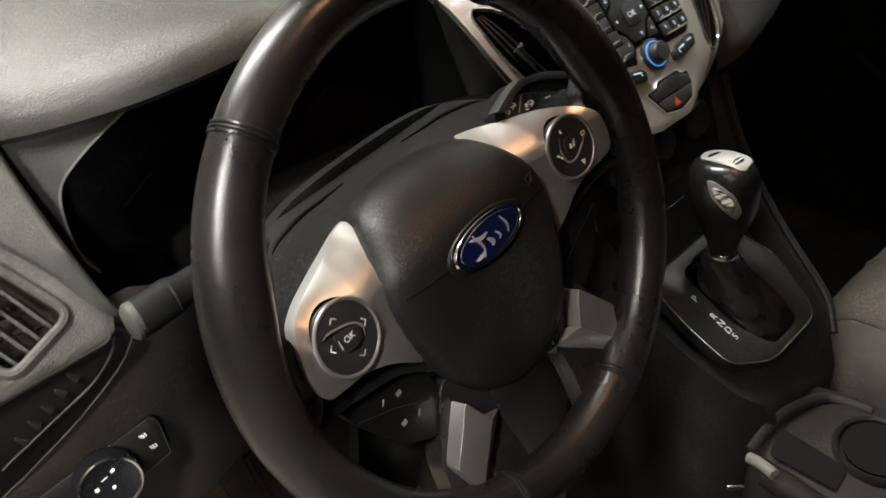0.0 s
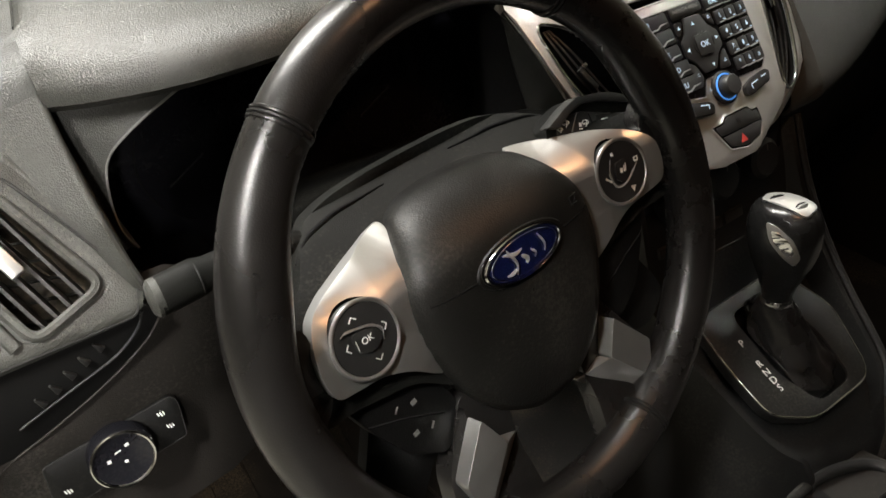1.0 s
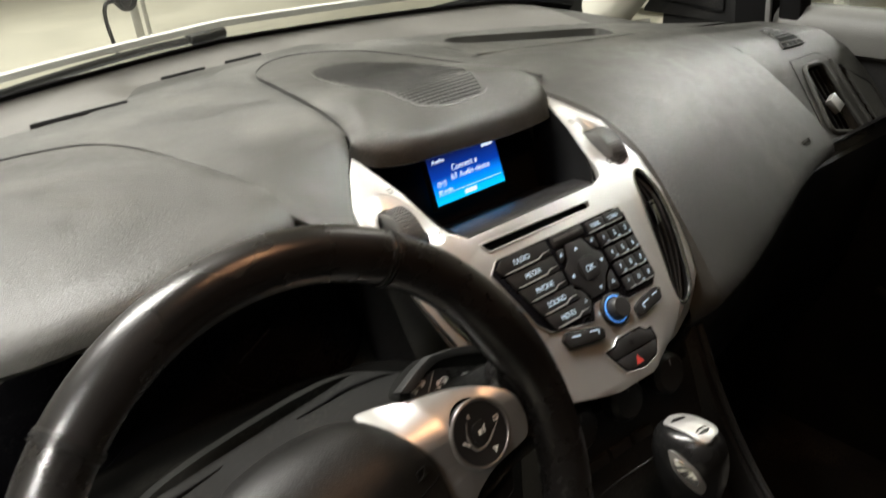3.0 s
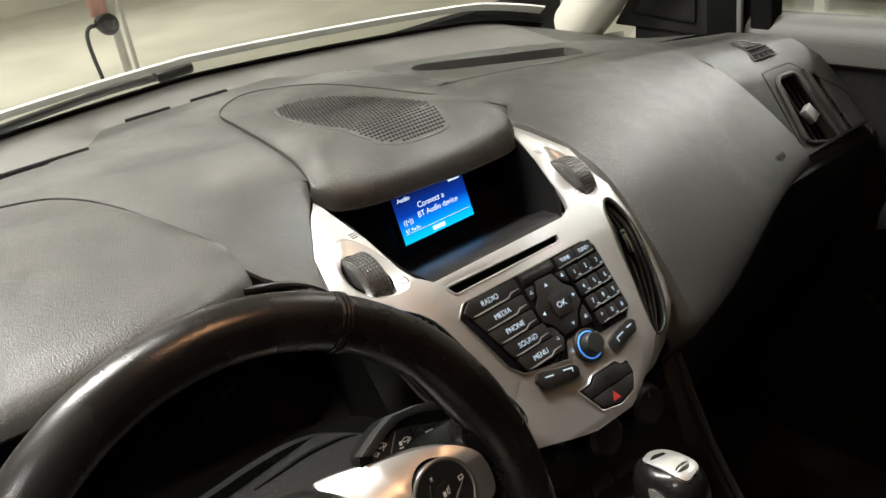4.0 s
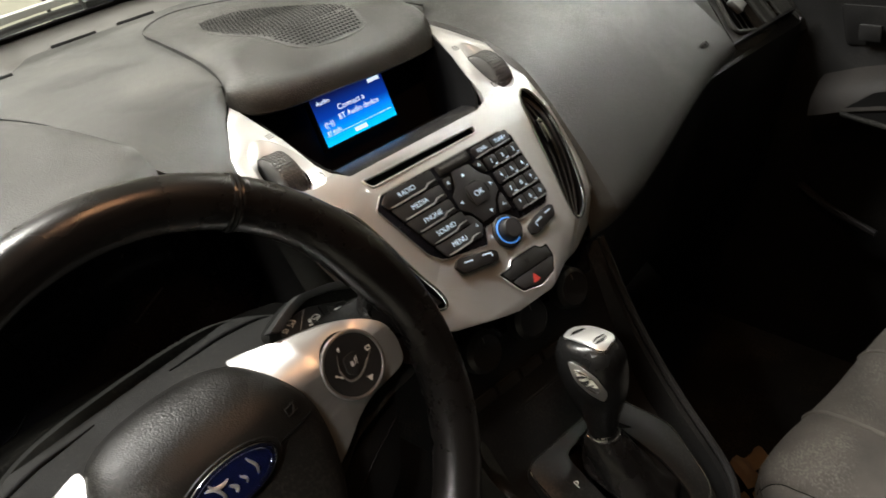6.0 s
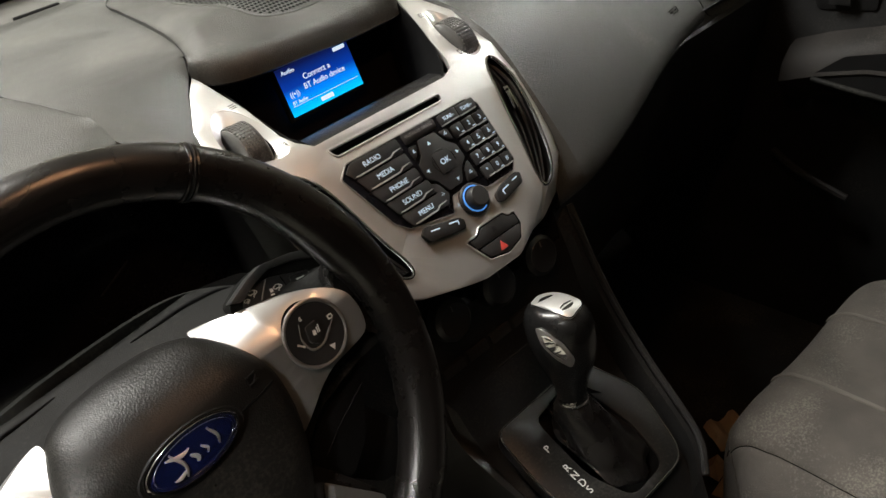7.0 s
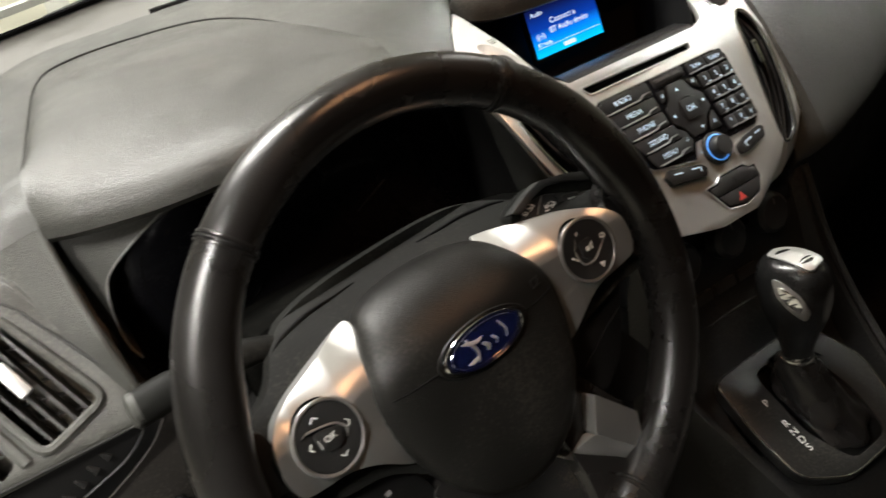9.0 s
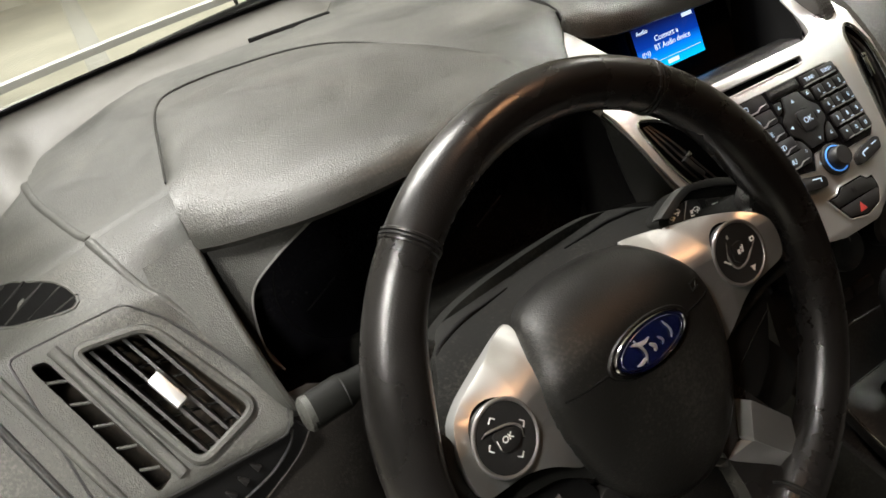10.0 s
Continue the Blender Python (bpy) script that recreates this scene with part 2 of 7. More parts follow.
SILVER = mat("satin_silver", (0.68, 0.68, 0.665), 0.36, metal=0.76, grain=1400, bump=0.06, mottle=0.06)
SPOKE = mat("spoke_silver", (0.50, 0.50, 0.485), 0.36, metal=0.90, grain=900, bump=0.05, mottle=0.05)
SILVER2 = mat("silver_cap", (0.36, 0.35, 0.335), 0.34, metal=0.8, grain=900, bump=0.05, mottle=0.05)
CHROME = mat("chrome", (0.75, 0.75, 0.75), 0.12, metal=1.0, mottle=0.05)
GLOSS = mat("gloss_black", (0.007, 0.007, 0.009), 0.12, spec=0.3, mottle=0.3, dust=0.012)
KEY = mat("key_rubber", (0.0150, 0.0150, 0.0148), 0.40, grain=900, bump=0.1, mottle=0.2, smear=0.15)
DUSTY = mat("dusty_duct", (0.014, 0.0118, 0.0092), 0.9, spec=0.1, grain=300, bump=0.5, mottle=0.5, size=60, dust=0.35, dustcol=(0.09, 0.065, 0.04))
KNURL = mat("knurled_plastic", (0.16, 0.16, 0.155), 0.34, metal=0.55, mottle=0.1, dust=0.05)
DOORTOP = mat("door_top", (0.070, 0.070, 0.064), 0.55, grain=-600, bump=0.5, mottle=0.1)
KNOB = mat("knob_plastic", (0.0095, 0.0095, 0.0095), 0.24, spec=0.45, grain=-900, bump=0.05, mottle=0.2, smear=0.12)
LOWKEY = mat("lower_key_plastic", (0.0042, 0.0042, 0.0042), 0.38, spec=0.22, grain=-1300, bump=0.2, mottle=0.3, dust=0.02)
# silver for lines put along key ridges, where the chamfers catch the light
KEYLINE = mat("key_line", (0.50, 0.50, 0.49), 0.38, metal=0.8, mottle=0.1)
KNEE = mat("knee_plastic", (0.0150, 0.0135, 0.0122), 0.60, spec=0.14, grain=-900, bump=0.3, mottle=0.3, size=20, dust=0.05)
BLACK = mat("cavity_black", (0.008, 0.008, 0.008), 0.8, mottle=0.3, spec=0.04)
RUBBER = mat("rubber", (0.0120, 0.0095, 0.0070), 0.85, spec=0.08, grain=300, bump=0.6, mottle=0.5, size=16, dust=0.22, dustcol=(0.14, 0.10, 0.06))
FABRIC = mat("seat_cloth", (0.088, 0.080, 0.071), 0.95, grain=-1100, bump=1.0, mottle=0.28, size=20, dust=0.30)
PIPING = mat("seat_piping", (0.125, 0.115, 0.102), 0.9, grain=-900, bump=1.0, mottle=0.2)
CARPET = mat("carpet", (0.010, 0.009, 0.008), 1.0, grain=500, bump=1.0, mottle=0.4, size=9, dust=0.4, dustcol=(0.12, 0.09, 0.06))
ICON = mat("white_print", (0.72, 0.72, 0.70), 0.5, mottle=0.05)
LIT = mat("lit_legend", (0.62, 0.80, 1.0), 0.5, mottle=0.02, emit=0.32)
BLUE = mat("lit_ring", (0.10, 0.35, 1.0), 0.4, mottle=0.02, emit=0.6)
TEXT = mat("display_text", (0.30, 0.36, 0.42), 0.6, mottle=0.02, emit=2.6)
RED = mat("hazard_red", (0.55, 0.05, 0.04), 0.5, mottle=0.1)
NAVY = mat("badge_blue", (0.0040, 0.0065, 0.036), 0.18, mottle=0.1, coat=0.4)
CREAM = mat("pillar_cloth", (0.55, 0.53, 0.47), 0.9, grain=700, bump=0.4)
GREYTRIM = mat("door_plastic", (0.011, 0.011, 0.011), 0.50, spec=0.28, grain=-1300, bump=0.25, mottle=0.2, dust=0.05)
SILLM = mat("sill_plastic", (0.15, 0.15, 0.143), 0.5, grain=-600, bump=0.5, mottle=0.1)
# dash plastic made paler, with the light near the glass in its colour
DASH_LIT = mat("lit_dash_strip", (0.082, 0.080, 0.073), 0.42, grain=-900, bump=0.4, mottle=0.12, smear=0.1)
WHITE = mat("van_paint", (0.78, 0.78, 0.76), 0.18, mottle=0.05, coat=0.5)
CONCRETE = mat("garage_floor", (0.55, 0.53, 0.45), 0.6, grain=60, bump=0.3, mottle=0.10, size=1.3)
PLASTER = mat("garage_wall", (0.55, 0.53, 0.45), 0.85, grain=80, bump=0.3, mottle=0.08, size=1.1)
# plaster darkened on two unseen walls, to cut bounce from left and behind
LOWBOUNCE = mat("low_bounce_wall", (0.20, 0.19, 0.165), 0.9, grain=80, bump=0.3, mottle=0.08, size=1.1)
PINK = mat("faded_red_paint", (0.62, 0.33, 0.28), 0.5, mottle=0.15)
PALE = mat("pale_steel", (0.62, 0.62, 0.58), 0.4, mottle=0.12)
LEAF = mat("dry_leaf", (0.20, 0.13, 0.07), 0.8, grain=200, bump=0.5, mottle=0.4, size=30)
HEAD = mat("headlining", (0.38, 0.37, 0.34), 0.95, grain=800, bump=0.3)


def screen_mat():
    """The display's own picture: night blue above, bright blue below."""
    m = bpy.data.materials.new("display_blue")
    m.use_nodes = True
    n, ln = m.node_tree.nodes, m.node_tree.links
    b = n["Principled BSDF"]
    tc = n.new("ShaderNodeTexCoord")
    sep = n.new("ShaderNodeSeparateXYZ")
    ln.new(tc.outputs["Object"], sep.inputs[0])
    mr = n.new("ShaderNodeMapRange")
    mr.inputs["From Min"].default_value = -0.024
    mr.inputs["From Max"].default_value = 0.024
    ln.new(sep.outputs["Y"], mr.inputs["Value"])
    ramp = n.new("ShaderNodeValToRGB")
    e = ramp.color_ramp.elements
    e[0].position, e[0].color = 0.0, (0.0, 0.60, 1.0, 1)
    e[1].position, e[1].color = 0.95, (0.004, 0.008, 0.060, 1)
    mid = ramp.color_ramp.elements.new(0.30)
    mid.color = (0.0, 0.24, 0.95, 1)
    mid = ramp.color_ramp.elements.new(0.55)
    mid.color = (0.002, 0.040, 0.36, 1)
    ln.new(mr.outputs[0], ramp.inputs[0])
    ln.new(ramp.outputs[0], b.inputs["Emission Color"])
    b.inputs["Emission Strength"].default_value = 1.25
    b.inputs["Base Color"].default_value = (0.01, 0.01, 0.012, 1)
    b.inputs["Roughness"].default_value = 0.15
    return m


def glass_mat():
    m = bpy.data.materials.new("clear_glass")
    m.use_nodes = True
    n, ln = m.node_tree.nodes, m.node_tree.links
    n.remove(n["Principled BSDF"])
    tr, gl, mx = n.new("ShaderNodeBsdfTransparent"), n.new("ShaderNodeBsdfGlossy"), n.new("ShaderNodeMixShader")
    tr.inputs[0].default_value = (0.86, 0.88, 0.84, 1)
    gl.inputs["Roughness"].default_value = 0.05
    mx.inputs[0].default_value = 0.11
    ln.new(tr.outputs[0], mx.inputs[1])
    ln.new(gl.outputs[0], mx.inputs[2])
    ln.new(mx.outputs[0], n["Material Output"].inputs[0])
    return m


DISPLAY, GLASS = screen_mat(), glass_mat()

# ---------------------------------------------------------------- the shell of the van and the garage round it
def base_y(x):
    """The windscreen's foot."""
    return 0.845 - 0.17 * (x / 0.65) ** 2


def base_z(x):
    return 0.806 - (0.055 * x + 0.06 * max(0.0, min(1.0, (x - 0.44) / 0.24)) ** 1.5 if x > 0 else 0.0)


def screen_point(x, up):
    """A place on the windscreen, up metres along it from its foot."""
    return (x * (1 - 0.10 * up), base_y(x) - 0.80 * up, base_z(x) + 0.60 * up)


def garage():
    ground = sheet(lambda u, v: (u, v, -0.55), np.linspace(-16, 16, 17), np.linspace(-16, 16, 17), 0.05)
    single("ground", ground, CONCRETE, "pale stained concrete garage floor", "floor", "structure")
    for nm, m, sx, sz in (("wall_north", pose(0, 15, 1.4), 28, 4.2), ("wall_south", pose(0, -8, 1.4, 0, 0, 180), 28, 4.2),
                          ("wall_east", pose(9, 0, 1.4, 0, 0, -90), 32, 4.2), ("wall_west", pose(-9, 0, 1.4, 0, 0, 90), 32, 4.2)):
        single(nm, box(m, sx, 0.2, sz), LOWBOUNCE if nm in ("wall_south", "wall_west") else PLASTER, "plastered garage wall", "wall", "structure")
    single("ceiling", box(pose(0, 0, 3.45), 32, 32, 0.2), PLASTER, "pale garage ceiling slab", "ceiling", "structure")


def windscreen():
    xs = np.linspace(-0.70, 0.70, 41)
    low = [x for x in xs if x < 0.56]
    glass = sheet(lambda x, u: screen_point(x, u), xs, np.linspace(-0.02, 0.88, 12), 0.0)
    ob = single("window_1", glass, GLASS, "clear raked windscreen above the dashboard", "windscreen", "structure")
    ob.visible_shadow = False
    band = sheet(lambda x, u: Vector(screen_point(x, u)) + Vector((0, -0.003, -0.004)), low, [0.000, 0.010, 0.019, 0.026], 0.002)
    part("edge_band", band, GLOSS, ob, "black edge band of the glass")
    # white strip added on the glass for the bonnet's bright rear edge beyond
    bonnet_edge = sheet(lambda x, u: Vector(screen_point(x, u)) + Vector((0, 0.006, 0.010)), low, [0.0275, 0.034, 0.041, 0.046], 0.003)
    part("bright_bonnet_edge", bonnet_edge, WHITE, ob, "white strip added for the bonnet's bright rear edge")
    bonnet = sheet(lambda x, v: (x, base_y(x * 0.8) + 0.03 + v, base_z(x) - 0.005 - 0.16 * v - 0.25 * v * v), np.linspace(-0.78, 0.78, 27), np.linspace(0, 1.0, 15), 0.01)
    single("bonnet", bonnet, WHITE, "white painted van bonnet beyond the windscreen", "bonnet")
    wiper = thing("wiper", pose(-0.1, 0.95, 0.80), "black windscreen wiper resting at the glass foot", "wiper")
    arm = tube(spline([(-0.40, base_y(-0.4) + 0.055, 0.800), (-0.25, base_y(-0.25) + 0.050, 0.808), (-0.10, base_y(0) + 0.050, 0.812), (0.02, base_y(0) + 0.045, 0.812)], 6), 0.006, 8)
    part("arm", arm, DARK, wiper)
    part("pivot", box(pose(0.0, base_y(0) + 0.045, 0.815, 10, 0, 4), 0.06, 0.025, 0.016, 0.006), DARK, wiper)


def cabin_shell():
    floor = sheet(lambda u, v: (u, v, 0.03 + (0.30 * smooth((v - 0.42) / 0.35))), np.linspace(-0.76, 0.76, 20), np.linspace(-1.2, 0.85, 60), 0.02)
    single("floor", floor, CARPET, "dark dirty carpeted van floor", "floor", "structure")
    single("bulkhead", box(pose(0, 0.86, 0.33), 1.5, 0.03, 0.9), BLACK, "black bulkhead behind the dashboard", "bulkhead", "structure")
    # unseen closing wall, kept dark so the silver face mirrors less light
    single("wall_rear", box(pose(0, -1.2, 0.7), 1.54, 0.03, 1.4), GREYTRIM, "plain dark closing wall behind the seats, added out of view", "partition", "structure")
    roof = sheet(lambda u, v: (u, v, 1.42 - 0.06 * (u / 0.76) ** 2), np.linspace(-0.76, 0.76, 14), np.linspace(-1.2, 0.13, 14), 0.03)
    single("roof", roof, HEAD, "pale cloth van headlining", "headlining", "structure")
    # driver's side: the door stands open, only its sill closes the floor
    single("door_sill", box(pose(-0.775, -0.2, 0.03), 0.05, 2.1, 0.12, 0.01), GREYTRIM, "dark door sill of the open driver's side", "sill", "structure")
    # unseen closing wall, added to keep the left lamp off the footwell
    single("wall_side", box(pose(-0.765, -0.99, 0.70), 0.03, 0.46, 1.36), HEAD, "plain closing wall behind the driver's door, added out of view", "wall", "structure")
    single("pillar_rear", box(pose(-0.75, -0.74, 1.05), 0.06, 0.14, 0.74, 0.02), GREYTRIM, "dark upright door pillar", "pillar", "structure")
    # unseen closing wall, dark to give the silver face something dim to mirror
    single("wall_side_right", box(pose(0.745, -0.82, 0.70), 0.04, 0.78, 1.36), GREYTRIM, "plain dark closing wall behind the passenger door, added out of view", "wall", "structure")
    for sgn, nm in ((-1, "pillar_west"), (1, "pillar_east")):
        foot, top = Vector((sgn * 0.685, 0.745, 0.725)), Vector((sgn * 0.64, 0.06, 1.40))
        pil = tube([foot, foot.lerp(top, 0.3), foot.lerp(top, 0.7), top], 0.055, 16, flat=0.8)
        single(nm, pil, CREAM, "pale cloth covered windscreen pillar", "pillar", "structure")


garage()
windscreen()
cabin_shell()

# ---------------------------------------------------------------- dashboard
CREASE = np.array([(-0.72, 0.38), (-0.65, 0.42), (-0.605, 0.48), (-0.575, 0.55), (-0.45, 0.620), (-0.26, 0.632), (-0.205, 0.650), (-0.165, 0.722),
                   (0.07, 0.722), (0.10, 0.645), (0.18, 0.625), (0.30, 0.61), (0.45, 0.57), (0.58, 0.47), (0.72, 0.40)])


def top_z(x, y):
    """The height of the dashboard's upper skin."""
    z = 0.812
    if x < -0.42:
        z -= 0.036 * ((-0.42 - x) / 0.22) ** 1.5
    if x > 0.12:
        z -= 0.045 * (x - 0.12) / 0.36
    z -= 0.05 * max(0.0, y - 0.60)
    z -= 1.1 * max(0.0, 0.30 - y) ** 1.6
    step = smooth((y - np.interp(x, CREASE[:, 0], CREASE[:, 1])) / 0.014)
    z -= 0.013 * step
    c0, c1 = np.interp(x, CREASE[:, 0], CREASE[:, 1]) + 0.010, base_y(x) - 0.012
    w = smooth((y - c0) / max(0.02, c1 - c0))
    return float(z * (1 - w) + (base_z(x) + 0.003) * w)


TRAY = axes((0.300, 0.520, 0), (0.24, -0.075, 0), (0.075, 0.24, 0))


FACE = np.array([(-0.130, 0.084, 0.592), (-0.112, 0.074, 0.599), (-0.104, 0.0752, 0.6055), (-0.092, 0.0825, 0.615), (0.0, 0.137, 0.689), (0.04, 0.161, 0.721), (0.075, 0.186, 0.746), (0.13, 0.236, 0.773), (0.197, 0.297, 0.796), (0.26, 0.360, 0.812)])


def on_face(x, s, h=0.0):
    """A place on the curved face of the centre stack: across, up along it, and out of it."""
    y, z = np.interp(s, FACE[:, 0], FACE[:, 1]), np.interp(s, FACE[:, 0], FACE[:, 2])
    y1, z1 = np.interp(s - 0.012, FACE[:, 0], FACE[:, 1]), np.interp(s - 0.012, FACE[:, 0], FACE[:, 2])
    y2, z2 = np.interp(s + 0.012, FACE[:, 0], FACE[:, 1]), np.interp(s + 0.012, FACE[:, 0], FACE[:, 2])
    t = Vector((0, y2 - y1, z2 - z1)).normalized()
    return Vector((x, y, z)) + Vector((1, 0, 0)).cross(t) * h


def front_y(x):
    if x < -0.505:
        return 0.272
    if x < -0.265:
        return 0.25
    if x < -0.12:
        return 0.25 + 0.095 * smooth((x + 0.265) / 0.02)
    if x < 0.135:
        return 0.31
    return 0.445


def build_dashboard():
    d = thing("dashboard", pose(0, 0.45, 0.60), "grey grained plastic dashboard with dusty upper surfaces", "dashboard")
    xs = np.concatenate([np.linspace(-0.705, 0.155, 150), np.linspace(0.158, 0.445, 110), np.linspace(0.45, 0.70, 40)])
    vs = np.linspace(0, 1, 150)

    def skin(x, v):
        y0 = front_y(x)
        y = y0 + (base_y(x) + 0.006 - y0) * v
        tuck = 0.003 * (1 - smooth((y - 0.272) / 0.022)) if x < -0.505 else 0.0
        return (x, y, top_z(x, y) - tuck)

    pad = sheet(skin, xs, vs, 0.0)
    cut = [f for f in pad.faces if 0.160 < f.calc_center_median().x < 0.448 and 0.456 < f.calc_center_median().y < 0.588]
    bmesh.ops.delete(pad, geom=cut, context="FACES")
    part("top_pad", pad, DASH, d)
    # the part of it that holds the open tray
    tray = [TRAY @ Vector((x, y, 0)) for x, y in rounded([(-0.128, -0.012), (-0.105, 0.030), (0.10, 0.040), (0.127, 0.036), (0.118, -0.030), (-0.09, -0.034)], 4, 0.025)]
    tray = [(p.x, p.y) for p in tray]
    patch = plate([(0.152, 0.448), (0.456, 0.448), (0.456, 0.596), (0.152, 0.596)], (tray,), 0.003, [0.46 + 0.015 * k for k in range(9)], 0.0012)
    for k in range(12):
        bmesh.ops.bisect_plane(patch, geom=patch.verts[:] + patch.edges[:] + patch.faces[:], plane_co=(0.17 + 0.025 * k, 0, 0), plane_no=(1, 0, 0))
    tp = part("tray_surround", warp(patch, lambda x, y, h: Vector((x, y, top_z(x, y) + 0.0006 + h))), DASH, d)
    cx, cy = sum(p[0] for p in tray) / len(tray), sum(p[1] for p in tray) / len(tray)
    well = loft([[Vector((cx + (x - cx) * k, cy + (y - cy) * k, top_z(x, y) - h)) for x, y in tray + tray[:1]] for k, h in ((1.0, 0.002), (0.985, 0.020), (0.93, 0.032), (0.5, 0.034), (0.01, 0.034))])
    part("tray_well", well, DASH, tp)

    # strip between the raised pad and the glass, painted paler for its light
    def strip(x, v):
        y0, y1 = np.interp(x, CREASE[:, 0], CREASE[:, 1]) + 0.015, base_y(x) - 0.002
        y = y0 + (y1 - y0) * v
        return (x, y, top_z(x, y) + 0.0016)
    part("rear_strip", sheet(strip, np.linspace(-0.66, 0.50, 120), np.linspace(0, 1, 14), 0.0), DASH_LIT, d, "dashboard strip below the glass, painted paler for the light on it")

    # defroster slots along the rear edge
    for x0, x1 in ((-0.132, -0.075), (-0.045, 0.005), (-0.31, -0.205)):
        ym = 0.727 if x0 > -0.2 else 0.642
        a, b = Vector((x0, ym, 0.8115 - 0.05 * (ym - 0.6))), Vector((x1, ym - 0.002, 0.8115 - 0.05 * (ym - 0.6)))
        # a black bar laid on the skin stands for the dark inside the slot
        part("demister_slot", tube([a, a.lerp(b, 0.5), b], 0.0035, 8), BLACK, d)

    # passenger side, rolling over from the top to its lower lip
    A = spline([(0.452, 0.806), (0.36, 0.808), (0.297, 0.795), (0.236, 0.771), (0.186, 0.744), (0.137, 0.687), (0.105, 0.643), (0.094, 0.622), (0.100, 0.608), (0.125, 0.604)], 5)
    B = spline([(0.452, 0.766), (0.39, 0.765), (0.34, 0.757), (0.30, 0.741), (0.26, 0.717), (0.225, 0.692), (0.197, 0.668), (0.184, 0.652), (0.188, 0.641), (0.21, 0.636)], 5)
    secs = []
    for k in range(26):
        f = k / 25
        x = 0.137 + 0.345 * f
        w = smooth(f) * 0.55 + 0.45 * f
        secs.append([(x - (0.137 - np.interp(a[0], [0.1, 0.236, 0.27, 0.30, 0.36, 0.45], [0.137, 0.1375, 0.127, 0.113, 0.104, 0.098])) * (1 - f), a[0] * (1 - w) + b[0] * w, a[1] * (1 - w) + b[1] * w + 0.006 * math.sin(math.pi * f) * math.sin(math.pi * j / (len(A) - 1))) for j, (a, b) in enumerate(zip(A, B))])
    secs.insert(0, [(p[0] - 0.022, p[1] + 0.014, p[2] - 0.014) for p in secs[0]])
    part("passenger_panel", loft(secs, 0.004), DASH, d)
    # small airbag tab mark near the panel's outer edge
    tab = axes((0.425, 0.1855, 0.6725), (1, 0.1, 0.1), (0, 0.55, 0.8))
    tag = part("airbag_tab", box(tab, 0.021, 0.0085, 0.0016, 0.0008), DASH, d, "small embossed airbag tab")
    part("tab_groove", tube([tab @ Vector((x, y, 0.0009)) for x, y in rounded([(-0.0095, -0.0032), (0.0095, -0.0032), (0.0095, 0.0032), (-0.0095, 0.0032)], 2, 0.001)], 0.0004, 6, True), BLACK, tag)
    part("tab_mark", bars(at(tab, 0, 0, 0.0009), [(-0.003, 0, 0.007, 0.0018, 0), (0.005, 0, 0.004, 0.0018, 0)]), BLACK, tag)

    # skin between the instruments and the silver bezel, flowing out of the top
    edge = np.array([(-0.06, -0.122), (-0.01, -0.1485), (0.03, -0.1585), (0.072, -0.1645), (0.098, -0.1685), (0.134, -0.1595), (0.178, -0.1355), (0.197, -0.1215), (0.215, -0.119)])
    right = [(-0.1045, 0.350, top_z(-0.104, 0.35) + 0.0006), (-0.1085, 0.333, 0.8135), (-0.1145, 0.314, 0.8115)]
    for sv in np.linspace(0.194, -0.06, 16):
        p = on_face(0, sv, -0.003)
        right.append((np.interp(sv, edge[:, 0], edge[:, 1]), p.y, p.z + 0.007 * smooth((sv - 0.15) / 0.05)))
    left = [(-0.258, 0.350, top_z(-0.258, 0.35) + 0.0035), (-0.248, 0.320, 0.8150), (-0.240, 0.270, 0.8145), (-0.234, 0.228, 0.8100), (-0.222, 0.2035, 0.798), (-0.200, 0.1985, 0.781), (-0.180, 0.2005, 0.764), (-0.1675, 0.199, 0.740), (-0.1630, 0.188, 0.700), (-0.158, 0.168, 0.650), (-0.150, 0.140, 0.610)]
    rows = []
    for a, b in zip(spline(left, 4), np.array(spline(right, 4))[np.linspace(0, len(right) * 4 - 4, len(left) * 4 - 3).astype(int)]):
        a, b = Vector(a), Vector(b)
        gap = (b - a).length
        rows.append([tuple(a.lerp(b, f) + Vector((0, -0.01, 0.035)) * gap * f * (1 - f) * smooth((0.345 - a.y) / 0.05)) for f in np.linspace(0, 1, 14)])
    part("side_panel", loft(rows, 0.003), DASH, d)

    # lower passenger face and glove box
    lower = []
    for k in range(12):
        f = k / 11
        x = 0.10 + 0.58 * f
        lo = (0.125 + 0.085 * min(1, f * 1.6), 0.600 + 0.040 * min(1, f * 1.6))
        lower.append([(x, lo[0], lo[1]), (x, lo[0] + 0.012, lo[1] - 0.012), (x, lo[0] - 0.004, lo[1] - 0.026), (x, lo[0] + 0.004, lo[1] - 0.07), (x, lo[0] + 0.05, 0.40), (x, 0.33, 0.30), (x, 0.60, 0.28)])
    part("glove_box", loft(lower, 0.004), GREYTRIM, d)

    # soft ridge that borders the raised pad and sweeps down past the vent
    sweep = [(-0.300, 0.640), (-0.380, 0.636), (-0.470, 0.622), (-0.540, 0.596), (-0.578, 0.560), (-0.594, 0.515), (-0.594, 0.440), (-0.586, 0.370), (-0.578, 0.310), (-0.5735, 0.292)]
    part("crease", tube([(x, y, top_z(x, y) - 0.0038) for x, y in spline(sweep, 5)], [0.0052] * 46, 14), DASH, d)

